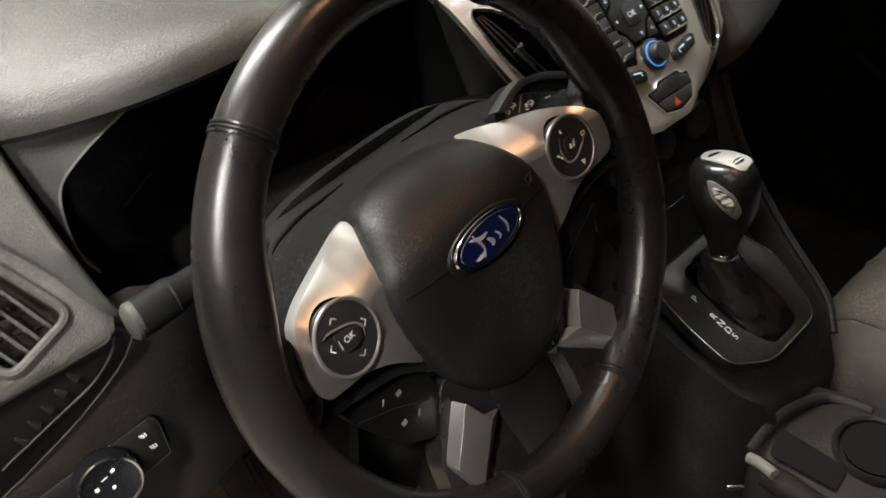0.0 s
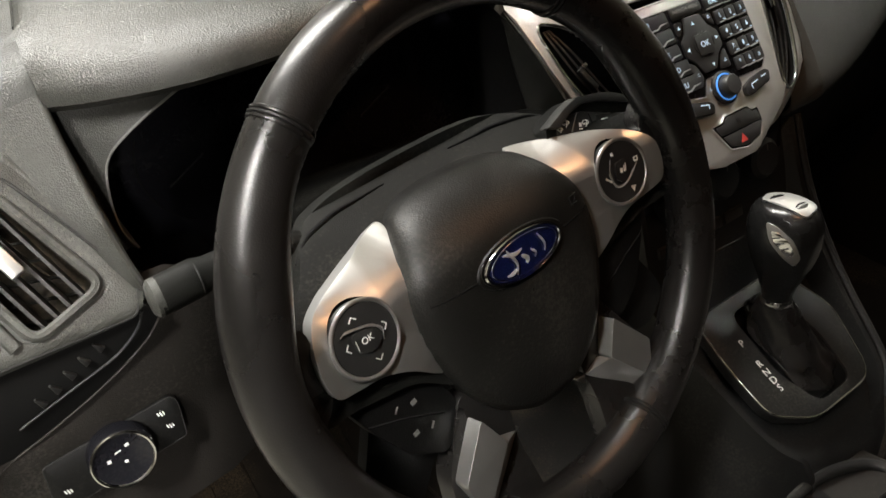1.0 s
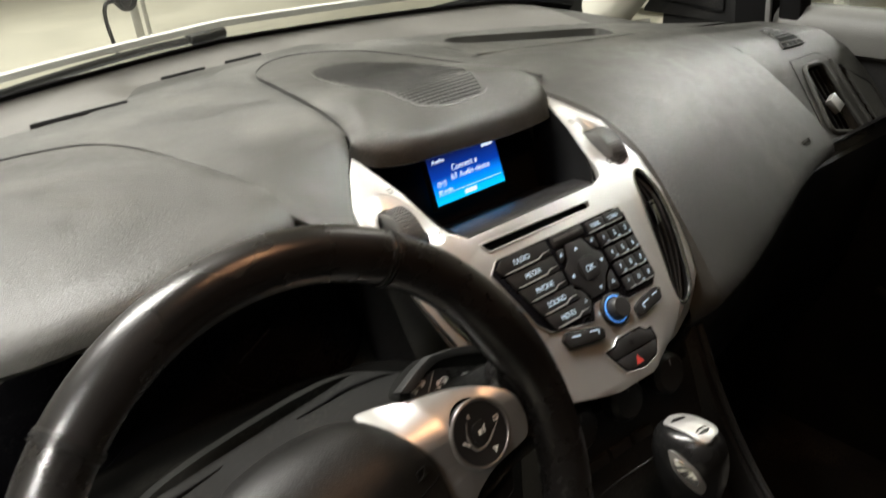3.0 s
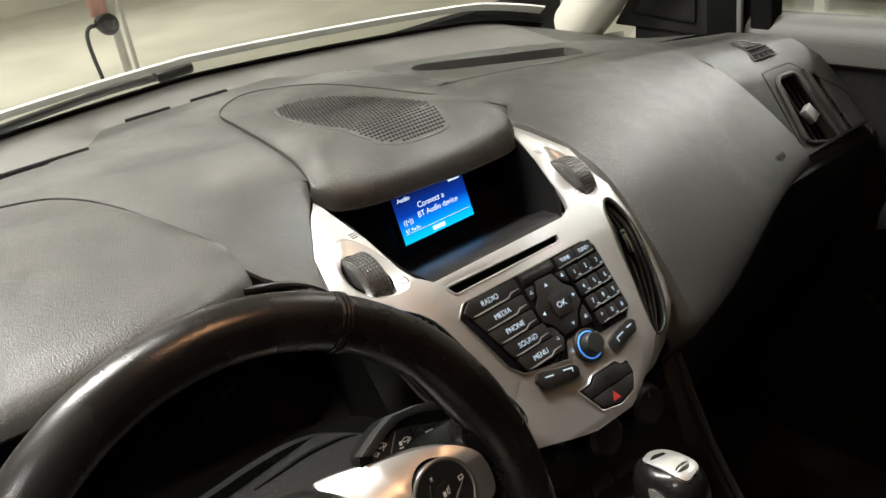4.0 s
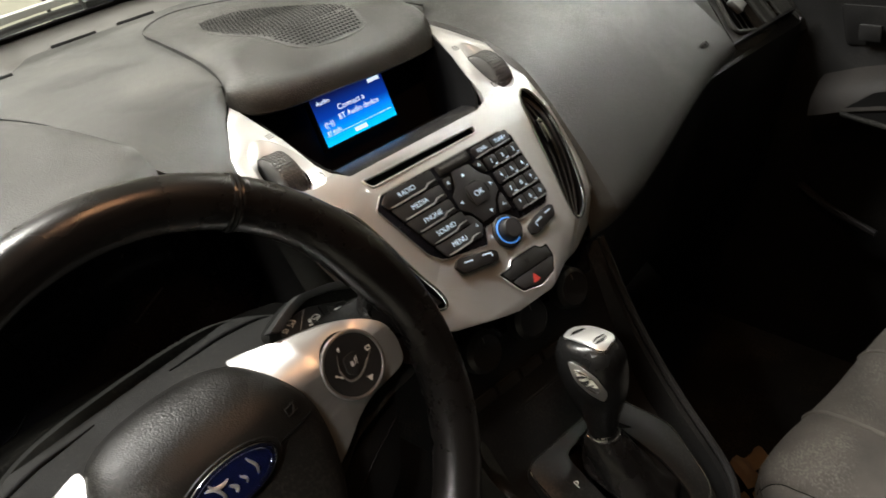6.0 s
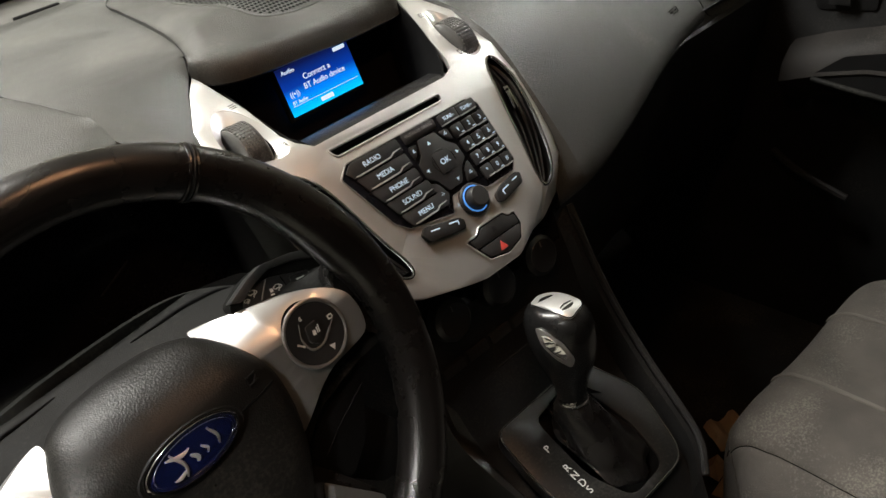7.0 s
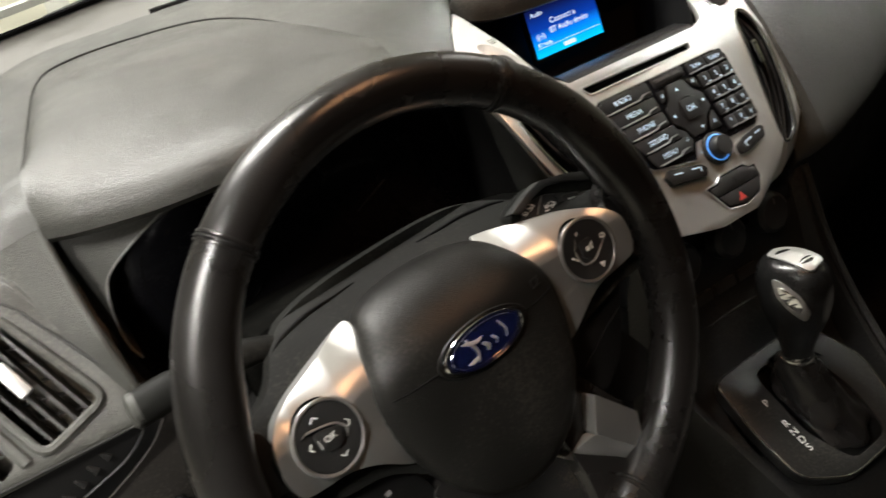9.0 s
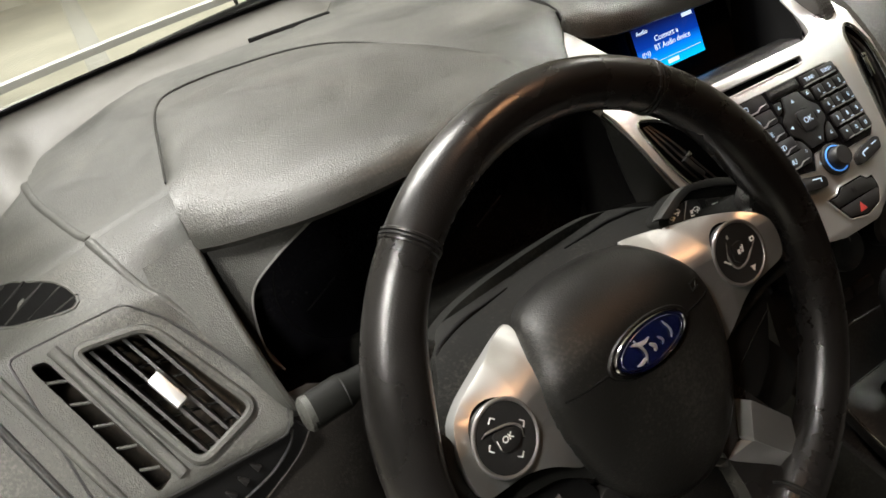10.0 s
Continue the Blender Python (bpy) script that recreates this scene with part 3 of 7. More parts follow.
    # outer ends with their vents
    left_prof = [(0.085, 0.290, 0.786), (0.045, 0.252, 0.781), (0.0, 0.212, 0.765), (-0.118, 0.139, 0.672), (-0.125, 0.1365, 0.6655), (-0.131, 0.1385, 0.6605), (-0.142, 0.1480, 0.6560), (-0.185, 0.1800, 0.640), (-0.20, 0.190, 0.636)]
    right_prof = [(0.16, 0.447, 0.766), (0.09, 0.375, 0.757), (0.04, 0.318, 0.748), (0.0, 0.285, 0.725), (-0.130, 0.207, 0.621), (-0.142, 0.204, 0.608), (-0.155, 0.216, 0.600), (-0.19, 0.25, 0.585)]

    def bend(prof, tilt):
        arr = np.array(prof)[::-1]

        def fn(x, s, h):
            y, z = np.interp(s, arr[:, 0], arr[:, 1]), np.interp(s, arr[:, 0], arr[:, 2])
            y2, z2 = np.interp(s + 0.004, arr[:, 0], arr[:, 1]), np.interp(s + 0.004, arr[:, 0], arr[:, 2])
            y1, z1 = np.interp(s - 0.004, arr[:, 0], arr[:, 1]), np.interp(s - 0.004, arr[:, 0], arr[:, 2])
            t = Vector((0, y2 - y1, z2 - z1)).normalized()
            nrm = Vector((1, 0, 0)).cross(t)
            z += tilt * (x - 0.58 * (1 if x > 0 else -1))
            w = smooth(s / (0.050 if x < 0 else 0.14))
            if x < 0:
                h -= 0.22 * max(0.0, (x + 0.61) * 0.829 + (s - 0.055) * 0.560) * (1 - w)
            if x < 0:
                h -= 0.0016 * smooth((s - 0.055) / 0.030)
            return Vector((x, y, z * (1 - w) + (top_z(x, y) + (0.0006 if x < 0 else 0.0012)) * w)) + nrm * h
        return fn

    lv = rounded([(-0.616, -0.012), (-0.567, -0.018), (-0.528, -0.100), (-0.577, -0.117)], 3, 0.011)
    ls = rounded([(-0.642, -0.010), (-0.632, -0.010), (-0.594, -0.113), (-0.606, -0.120)], 2, 0.004)
    out = [(-0.706, 0.085), (-0.510, 0.085), (-0.512, 0.0), (-0.506, -0.108), (-0.512, -0.122), (-0.556, -0.148), (-0.604, -0.176), (-0.640, -0.195), (-0.706, -0.20)]
    cuts = [0.078, 0.072, 0.065, 0.058, 0.052, 0.045, 0.038, 0.03, 0.022, 0.015, 0.006, 0.0, -0.006, -0.112, -0.118, -0.124, -0.130, -0.136, -0.142, -0.15, -0.185]
    fl = bend(left_prof, 0.0)
    end = plate(out, (lv, ls), 0.006, cuts, 0.0015)
    for k in range(15):
        bmesh.ops.bisect_plane(end, geom=end.verts[:] + end.edges[:] + end.faces[:], plane_co=(-0.700 + 0.0128 * k, 0, 0), plane_no=(1, 0, 0))
    part("left_end", warp(end, fl), DASH, d)
    sweep = spline([(-0.5735, 0.084), (-0.570, 0.058), (-0.564, 0.030), (-0.555, 0.006), (-0.543, -0.018), (-0.530, -0.045), (-0.518, -0.075)], 5)
    part("crease", tube([fl(x, s, -0.0030) for x, s in sweep], [0.0050 - 0.0020 * k / (len(sweep) - 1) for k in range(len(sweep))], 10), DASH, d)
    rv = rounded([(0.563, -0.010), (0.606, -0.010), (0.620, -0.122), (0.549, -0.104)], 3, 0.012)
    rs = rounded([(0.640, -0.020), (0.650, -0.022), (0.662, -0.118), (0.650, -0.118)], 2)
    fr = bend(right_prof, -0.06)
    out = [(0.478, 0.16), (0.655, 0.16), (0.664, 0.05), (0.682, 0.0), (0.700, -0.05), (0.705, -0.19), (0.478, -0.19)]
    cuts = [0.13, 0.09, 0.065, 0.04, 0.02, 0.01, 0.0, -0.01, -0.122, -0.13, -0.136, -0.142, -0.148, -0.155]
    part("right_end", warp(plate(out, (rv, rs), 0.006, cuts, 0.0015), fr), DASH, d)

    # raised rims round the vents, wells, blades and thumb tabs
    for fn, hole, slot, lean in ((fl, lv, ls, 1), (fr, rv, rs, -1)):
        vent = part("air_vent", tube([fn(x, s, 0.0012) for x, s in hole], 0.0035, 8, True), DASH, d, "dusty outer air vent")
        cx, cy = sum(p[0] for p in hole) / len(hole), sum(p[1] for p in hole) / len(hole)
        well = loft([[fn(cx + (x - cx) * k, cy + (s - cy) * k, h) for x, s in hole + hole[:1]] for k, h in ((1.0, -0.004), (0.97, -0.030), (0.5, -0.050), (0.02, -0.052))])
        part("well", well, DUSTY, vent)
        sx, ss = sum(p[0] for p in slot) / len(slot), sum(p[1] for p in slot) / len(slot)
        well = loft([[fn(sx + (x - sx) * k, ss + (s - ss) * k, h) for x, s in slot + slot[:1]] for k, h in ((1, -0.004), (1, -0.025), (0.02, -0.026))])
        part("slot_well", well, DUSTY, vent)
        ax = [-0.590, -0.553] if lean > 0 else [0.584, 0.586]
        for k in range(4):
            off = (k - 1.5) * 0.0105
            top, bot = (ax[0] + off, -0.016), (ax[1] + off, -0.112)
            rows = []
            for j in range(9):
                f = j / 8
                x, s = top[0] * (1 - f) + bot[0] * f, top[1] * (1 - f) + bot[1] * f
                rows.append([fn(x - 0.0012, s, -0.007), fn(x + 0.0012, s, -0.0065), fn(x + 0.0045, s, -0.022), fn(x + 0.003, s, -0.0225), fn(x - 0.0012, s, -0.007)])
            part("slat", loft(rows), DARK, vent)
        for k in range(7):
            f = (k + 0.5) / 7
            x, s = ax[0] * (1 - f) + ax[1] * f, -0.014 - 0.1 * f
            part("cross_vane", tube([fn(x - 0.022, s + 0.004, -0.034), fn(x, s, -0.033), fn(x + 0.022, s - 0.004, -0.034)], 0.0012, 6), COVER, vent)
        for k in range(5):
            f = (k + 0.7) / 5.4
            s = -0.012 - 0.104 * f
            x = np.interp(-s, [0.01, 0.116], [sum(p[0] for p in slot if p[1] > -0.03) / max(1, sum(1 for p in slot if p[1] > -0.03)), sum(p[0] for p in slot if p[1] < -0.1) / max(1, sum(1 for p in slot if p[1] < -0.1))])
            part("slot_rib", tube([fn(x - 0.006, s + 0.002, -0.004), fn(x + 0.006, s - 0.002, -0.004)], 0.0011, 6), DASH, vent)
        hx, hs = ((-0.574, -0.063) if lean > 0 else (0.588, -0.070))
        o, xx, yy = fn(hx, hs, 0.0), fn(hx + 0.004, hs - 0.0105, 0.0), fn(hx + 0.01, hs, 0)
        m = axes(o, xx - o, yy - o)
        part("thumb_tab", box(m, 0.027 if lean > 0 else 0.022, 0.0095 if lean > 0 else 0.019, 0.010, 0.0014), SILVER, vent, "bright thumb tab")
        for (xa, sa), (xb, sb), r, mt in ([((-0.6255, -0.006), (-0.5880, -0.116), 0.0042, DASH), ((-0.664, -0.002), (-0.624, -0.122), 0.0036, DASH), ((-0.684, 0.004), (-0.646, -0.124), 0.0030, DARK)] if lean > 0 else [((0.628, -0.010), (0.641, -0.120), 0.0036, DASH)]):
            part("ridge", tube([fn(xa + (xb - xa) * f, sa + (sb - sa) * f, 0.0) for f in np.linspace(0, 1, 10)], r, 10), mt, vent)
        # frame line round the vent panel
        ring = rounded([(-0.652, 0.0), (-0.575, 0.004), (-0.553, -0.020), (-0.508, -0.105), (-0.518, -0.128), (-0.640, -0.124)], 2) if lean > 0 else \
            rounded([(0.545, 0.004), (0.610, 0.006), (0.690, -0.060), (0.693, -0.128), (0.655, -0.140), (0.535, -0.128)], 2)
        part("panel_line", tube([fn(x, s, -0.0002) for x, s in ring], 0.0011, 6, True), DARK, vent)

    # side window demisters, lens shaped and flush with the top
    for cx, cy, ux, uy, sx, sy in ((-0.642, 0.280, 0.65, -0.76, 0.074, 0.026),):
        def lay(u, v, h, cx=cx, cy=cy, ux=ux, uy=uy):
            x, y = cx + ux * u - uy * v, cy + uy * u + ux * v
            if y > 0.2885:
                return Vector((x, y, top_z(x, y) + h + 0.001))
            return fl(x, np.interp(y, [0.212, 0.252, 0.290], [0.0, 0.045, 0.085]), h)
        lens = curved([(-sx, 0), (-sx * 0.45, sy * 0.8), (sx * 0.45, sy * 0.8), (sx, 0), (sx * 0.45, -sy * 0.8), (-sx * 0.45, -sy * 0.8)], 2)
        g = part("demister_grille", tube([lay(u, v, 0.0) for u, v in lens], 0.0012, 6, True), DASH, d)
        # flat black sheet in place of the shade inside the grille
        part("well", warp(plate(shrink(lens, 0.002), (), 0.001), lambda u, v, h: lay(u, v, 0.0008)), BLACK, g)
        for k in range(7):
            u = (k - 3) * sx * 0.25
            w = sy * 0.74 * (1 - (u / sx) ** 2)
            part("rib", tube([lay(u - 0.004, -w, 0.0002), lay(u, 0, 0.0004), lay(u + 0.004, w, 0.0002)], 0.0011, 6), COVER, g)

    # small trapezoid demister grid at the passenger's end
    def quad(u, v, h):
        x0, x1 = 0.575 * (1 - v) + 0.554 * v, 0.593 * (1 - v) + 0.603 * v
        x, y = x0 + (x1 - x0) * u, 0.354 - 0.050 * v
        return fr(x, np.interp(y, [0.285, 0.318, 0.375], [0.0, 0.04, 0.09]), h + 0.0018)
    g = part("demister_grille", tube([quad(u, v, 0.0) for u, v in ((0, 0), (0, 0.5), (0, 1), (0.5, 1), (1, 1), (1, 0.5), (1, 0), (0.5, 0))], 0.0011, 6, True), DASH, d)
    # black sheet laid on the surface for the dark behind the ribs
    part("well", sheet(lambda u, v: quad(u, v, 0.0006), np.linspace(0, 1, 4), np.linspace(0, 1, 6), 0.0), BLACK, g)
    for k in range(1, 4):
        part("rib", tube([quad(k / 4, v, 0.0012) for v in (0, 0.5, 1)], 0.0009, 6), DASH, g)
    for k in range(1, 7):
        part("rib", tube([quad(u, k / 7, 0.0012) for u in (0, 0.5, 1)], 0.0009, 6), DASH, g)
    return d


def build_hood(d):
    """The cowl over the instruments, with its seam."""
    lip = spline([(-0.517, 0.212, 0.788), (-0.49, 0.188, 0.792), (-0.44, 0.160, 0.798), (-0.38, 0.150, 0.802), (-0.33, 0.157, 0.803), (-0.285, 0.172, 0.802), (-0.252, 0.188, 0.800), (-0.230, 0.202, 0.796)], 6)
    back = spline([(-0.508, 0.285, 0.808), (-0.490, 0.370, 0.812), (-0.466, 0.468, 0.816), (-0.436, 0.511, 0.8165), (-0.37, 0.519, 0.8165), (-0.29, 0.488, 0.8165), (-0.250, 0.390, 0.815), (-0.234, 0.268, 0.808)], 6)
    secs = []
    for a, b in zip(lip, back):
        a, b = np.array(a), np.array(b)
        row = [a + (0, 0.060, -0.014), a + (0, 0.025, -0.013), a + (0, 0.006, -0.012), a + (0, -0.001, -0.006), a + (0, 0.0, 0.003), a + (0, 0.006, 0.010), a + (0, 0.016, 0.0145)]
        s = row[-1]
        for k in range(1, 13):
            f = k / 12
            p = s * (1 - f) + b * f
            row.append(p + np.array((0, 0, 0.010 * math.sin(math.pi * f))))
        row.append(b + (0, 0.0015, -0.006))
        secs.append([tuple(p) for p in row])
    part("binnacle_hood", loft(secs), HOODM, d, "grained hood over the instruments")
    line = [Vector(b) + Vector((0, 0.002, 0.0005)) for b in back]
    part("hood_seam", tube(line, 0.0013, 6), DARK, d)


def build_cluster():
    c = thing("instrument_cluster", pose(-0.32, 0.27, 0.62), "unlit black instrument cluster under the dashboard hood", "instrument cluster")
    face = axes((-0.33, 0.268, 0.70), (1, 0, 0), (0, 0.22, 1))
    surround = [(-0.215, 0.095), (0.10, 0.11), (0.178, 0.07), (0.178, -0.115), (-0.198, -0.115)]
    part("surround", put(plate(surround, (), 0.004), face), DASH, c, "grey panel round the lens")
    lens = curved([(-0.060, 0.044), (-0.090, 0.040), (-0.128, 0.030), (-0.156, 0.006), (-0.166, -0.030), (-0.168, -0.066), (-0.154, -0.092), (-0.06, -0.098), (0.08, -0.095), (0.165, -0.075), (0.178, 0.0), (0.165, 0.052), (0.09, 0.075)], 3)
    part("lens", put(plate(lens, (), 0.003, (), 0.001), at(face, 0, 0, 0.005)), GLOSS, c, "dark glossy lens")
    # grey cheek between the sweeping lip and the lens, close under the hood
    rim = spline([(-0.4370, 0.1765, 0.7860), (-0.4490, 0.1815, 0.7780), (-0.4660, 0.1885, 0.7665), (-0.4815, 0.1945, 0.7545), (-0.4915, 0.1985, 0.7445), (-0.4968, 0.2007, 0.7330), (-0.5000, 0.2000, 0.7170), (-0.5012, 0.1975, 0.7010), (-0.5000, 0.1930, 0.6880), (-0.4950, 0.1875, 0.6780)], 4)
    side = spline([(-0.5140, 0.2285, 0.7900), (-0.5150, 0.2265, 0.7800), (-0.5160, 0.2245, 0.7700), (-0.5155, 0.2210, 0.7560), (-0.5140, 0.2175, 0.7420), (-0.5125, 0.2130, 0.7290), (-0.5100, 0.2075, 0.7140), (-0.5075, 0.2025, 0.7000), (-0.5050, 0.1980, 0.6870), (-0.5020, 0.1930, 0.6760)], 4)
    rows = []
    for p, q in zip(side, rim):
        p, q = Vector(p), Vector(q)
        rows.append([p + Vector((0, 0.012, 0))] + [p.lerp(q, f) + Vector((0, 0.003 * math.sin(math.pi * f), 0)) for f in np.linspace(0, 1, 9)] + [q + Vector((0.0012, 0.003, 0)), q + Vector((0.002, 0.075, -0.004))])
    part("lens_cheek", loft(rows), DASH, c, "grey plastic cheek beside the lens")
    part("lens_edge", tube([Vector(q) + Vector((0.0006, -0.0004, 0)) for q in rim], 0.0009, 6), SILLM, c)
    for gx, r in ((-0.085, 0.052), (0.085, 0.052)):
        m = at(face, gx, -0.012, 0.0055)
        part("gauge_ring", tube([m @ Vector((r * math.cos(a), r * math.sin(a), -0.0003)) for a in np.linspace(radians(150), radians(420), 40)], 0.0006, 6), BLACK, c, "thin gauge ring")
        part("needle", box(at(m, 0.018 * math.cos(3.6), 0.018 * math.sin(3.6), 0.001, 0, 0, math.degrees(3.6)), 0.036, 0.0014, 0.001), DARK, c)
    # lip beside the vent panel, turning in to the grey cheek of the recess
    fin = spline([(-0.517, 0.214, 0.790), (-0.516, 0.190, 0.752), (-0.513, 0.163, 0.715), (-0.508, 0.1415, 0.683), (-0.504, 0.144, 0.670), (-0.502, 0.156, 0.658), (-0.50, 0.18, 0.648)], 5)
    inner = spline([(-0.519, 0.292, 0.800), (-0.521, 0.283, 0.752), (-0.519, 0.276, 0.715), (-0.515, 0.270, 0.685), (-0.511, 0.265, 0.662), (-0.508, 0.262, 0.64), (-0.50, 0.255, 0.59)], 5)
    rows = []
    for p, q in zip(fin, inner):
        p, q = Vector(p), Vector(q)
        back = Vector((0, 0.79, -0.61))
        w = 0.35 + 0.65 * smooth((p.z - 0.66) / 0.10)
        rows.append([p + Vector((-0.036 * w, 0, 0)) + back * 0.020, p + Vector((-0.022 * w, 0, 0)) + back * 0.0105, p + Vector((-0.011 * w, 0, 0)) + back * 0.0045, p + Vector((-0.004 * w, 0, 0)) + back * 0.0010,
                     p + Vector((-0.0015, -0.0005, 0)), p + Vector((0.001, 0.0005, 0)), p + Vector((0.0025, 0.003, 0)), p.lerp(q, 0.12) + Vector((0.002, 0, 0)), p.lerp(q, 0.5) + Vector((0.004, 0.002, 0)), q])
    part("cheek", loft(rows, 0.0), DASH, c, "grey side lip of the recess", 60)
    # wall towards the middle of the dashboard, rounding down from the hood
    edge = spline([(-0.240, 0.196, 0.796), (-0.205, 0.199, 0.785), (-0.178, 0.201, 0.766), (-0.163, 0.200, 0.740), (-0.157, 0.194, 0.700), (-0.151, 0.175, 0.650), (-0.146, 0.150, 0.600)], 5)
    part("inner_wall", loft([[tuple(p) for p in edge], [(p[0] - 0.004, p[1] + 0.02, p[2] - 0.004) for p in edge], [(p[0] - 0.008, 0.268, p[2] - 0.008) for p in edge]]), DARK, c)
    part("wall_lip", tube(edge, 0.0032, 8), DARK, c)
    under = loft([[(-0.47, 0.20, 0.60), (-0.43, 0.12, 0.615), (-0.32, 0.10, 0.62), (-0.21, 0.105, 0.615), (-0.12, 0.11, 0.60)],
                  [(-0.47, 0.27, 0.595), (-0.43, 0.27, 0.60), (-0.32, 0.27, 0.60), (-0.21, 0.27, 0.60), (-0.13, 0.27, 0.59)]], 0.003)
    part("lower_shelf", under, DARK, c)
    return c


def build_knee_panel():
    k = thing("knee_panel", pose(-0.4, 0.15, 0.50), "dark grey lower dashboard panel beside the steering column", "dashboard panel")
    rows = []
    for x, y0, zt in ((-0.706, 0.150, 0.600), (-0.64, 0.148, 0.602), (-0.604, 0.148, 0.626), (-0.556, 0.148, 0.654), (-0.52, 0.148, 0.672), (-0.49, 0.152, 0.668), (-0.455, 0.167, 0.64), (-0.43, 0.19, 0.612)):
        rows.append([(x, y0 + 0.012, zt + 0.004), (x, y0 + 0.004, zt), (x, y0 - 0.001, (zt + 0.592) / 2), (x, y0 - 0.004, 0.592), (x, y0 + 0.001, 0.565), (x, y0 - 0.010, 0.52), (x, y0 - 0.012, 0.495), (x, y0 + 0.004, 0.480), (x, y0 + 0.05, 0.470), (x, y0 + 0.35, 0.49)])
    part("panel", loft(rows, 0.004), KNEE, k)
    # the pocket is a proud flat plate; its shade is the black colour
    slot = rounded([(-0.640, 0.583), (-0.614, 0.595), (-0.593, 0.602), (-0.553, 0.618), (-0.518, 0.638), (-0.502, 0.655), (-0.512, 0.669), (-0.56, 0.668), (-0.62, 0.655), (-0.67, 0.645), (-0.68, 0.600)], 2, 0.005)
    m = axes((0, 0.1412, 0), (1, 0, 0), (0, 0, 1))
    pocket = part("pocket", put(plate(slot, (), 0.012, (), 0.001), m), BLACK, k, "flat black plate painted in for the shaded pocket under the vent")
    part("pocket_rim", tube(spline([(-0.640, 0.1408, 0.583), (-0.614, 0.1408, 0.595), (-0.593, 0.1408, 0.602), (-0.553, 0.1408, 0.618), (-0.518, 0.1408, 0.638), (-0.502, 0.1408, 0.655)], 5), 0.0010, 6), KNEE, pocket)
    part("pocket_lip", tube(spline([(-0.606, 0.1395, 0.6160), (-0.5932, 0.1395, 0.6205), (-0.5639, 0.1395, 0.6298), (-0.5372, 0.1395, 0.6388), (-0.5200, 0.1390, 0.6520), (-0.5137, 0.1385, 0.6640)], 5), 0.0010, 6), GREYTRIM, pocket)
    for i in range(5):
        f = i / 4
        fin = axes((-0.589 + 0.043 * f, 0.1385, 0.6275 + 0.0225 * f), (1, 0, 0.55), (-0.35, 0, 1))
        part("fin", put(plate([(-0.0016, -0.0035), (0.0032, -0.0030), (0.0012, 0.0050), (0.0, 0.0055)], (), 0.004, (), 0.0005), fin), GREYTRIM, pocket)
    rows = []
    for x in np.linspace(-0.43, -0.09, 9):
        rows.append([(x, 0.19, 0.60), (x, 0.185, 0.55), (x, 0.21, 0.49), (x, 0.30, 0.46), (x, 0.50, 0.48)])
    part("column_panel", loft(rows, 0.004), KNEE, k)


def build_headlamp_switch():
    h = thing("headlamp_switch", pose(-0.554, 0.148, 0.567), "glossy black headlamp switch panel with a chrome ringed dial", "switch")
    m = axes((-0.554, 0.1400, 0.567), (1, -0.06, 0.10), (0, 0.22, 1))
    part("plate", put(plate(rounded([(-0.0500, 0.0135), (0.0400, 0.0178), (0.0435, 0.0120), (0.0390, -0.0165), (-0.0490, -0.0240), (-0.0555, -0.0195)], 3, 0.003), (), 0.016, (), 0.0015), at(m, 0, 0, 0.005)), LOWKEY, h, "black switch plate")
    part("plate_edge", tube([at(m, 0, 0, 0.0046) @ Vector((x, y, 0)) for x, y in rounded([(-0.0500, 0.0135), (0.0400, 0.0178), (0.0435, 0.0120), (0.0390, -0.0165), (-0.0490, -0.0240), (-0.0555, -0.0195)], 3, 0.003)], 0.0006, 6, True), GREYTRIM, h)
    part("dial", lathe(at(m, -0.0035, -0.002, 0.005), [(0.0225, 0), (0.0225, 0.009), (0.020, 0.013), (0.0185, 0.0125), (0.0, 0.0125)], 40), GLOSS, h, "black dial")
    part("dial_ring", tube([at(m, -0.0035, -0.002, 0.0175) @ Vector((0.0205 * math.cos(a), 0.0205 * math.sin(a), 0)) for a in np.linspace(0, 2 * math.pi, 48, endpoint=False)], 0.0014, 8, True), CHROME, h, "chrome ring")
    for x, y, w, hh, r in ((-0.0085, 0.0035, 0.0026, 0.0026, 0), (-0.001, 0.0075, 0.0045, 0.0009, 8), (0.006, 0.0095, 0.003, 0.0022, 10), (0.001, -0.002, 0.0022, 0.0022, 0)):
        part("mark", bars(at(m, -0.0035, -0.002, 0.0177), [(x, y, w, hh, r)]), ICON, h)
    for x, y in ((-0.044, -0.0115), (0.030, 0.0085), (0.032, -0.0035)):
        part("mark", join(bars(at(m, x, y, 0.0052), [(0, 0, 0.0010, 0.0036, 10), (0.0018, 0, 0.0008, 0.0030, 10), (-0.0018, 0.0006, 0.0008, 0.0030, 10)])), ICON, h)


DASHBOARD = build_dashboard()
build_hood(DASHBOARD)
build_cluster()
build_knee_panel()
build_headlamp_switch()

# ---------------------------------------------------------------- centre stack
def face_frame(x, s, h=0.0):
    a, b = on_face(x, s - 0.006), on_face(x, s + 0.006)
    return axes(on_face(x, s, h), (1, 0, 0), b - a)


PADFRAME = axes((0, 0.137, 0.689), (1, 0, 0), (0, 0.596, 0.803))


def key_plate(pts, h0, h1, bevel=0.0008, n=1):
    return put(plate(rounded(pts, n, 0.0022), (), h1 - h0, (), bevel), at(PADFRAME, 0, 0, h1))


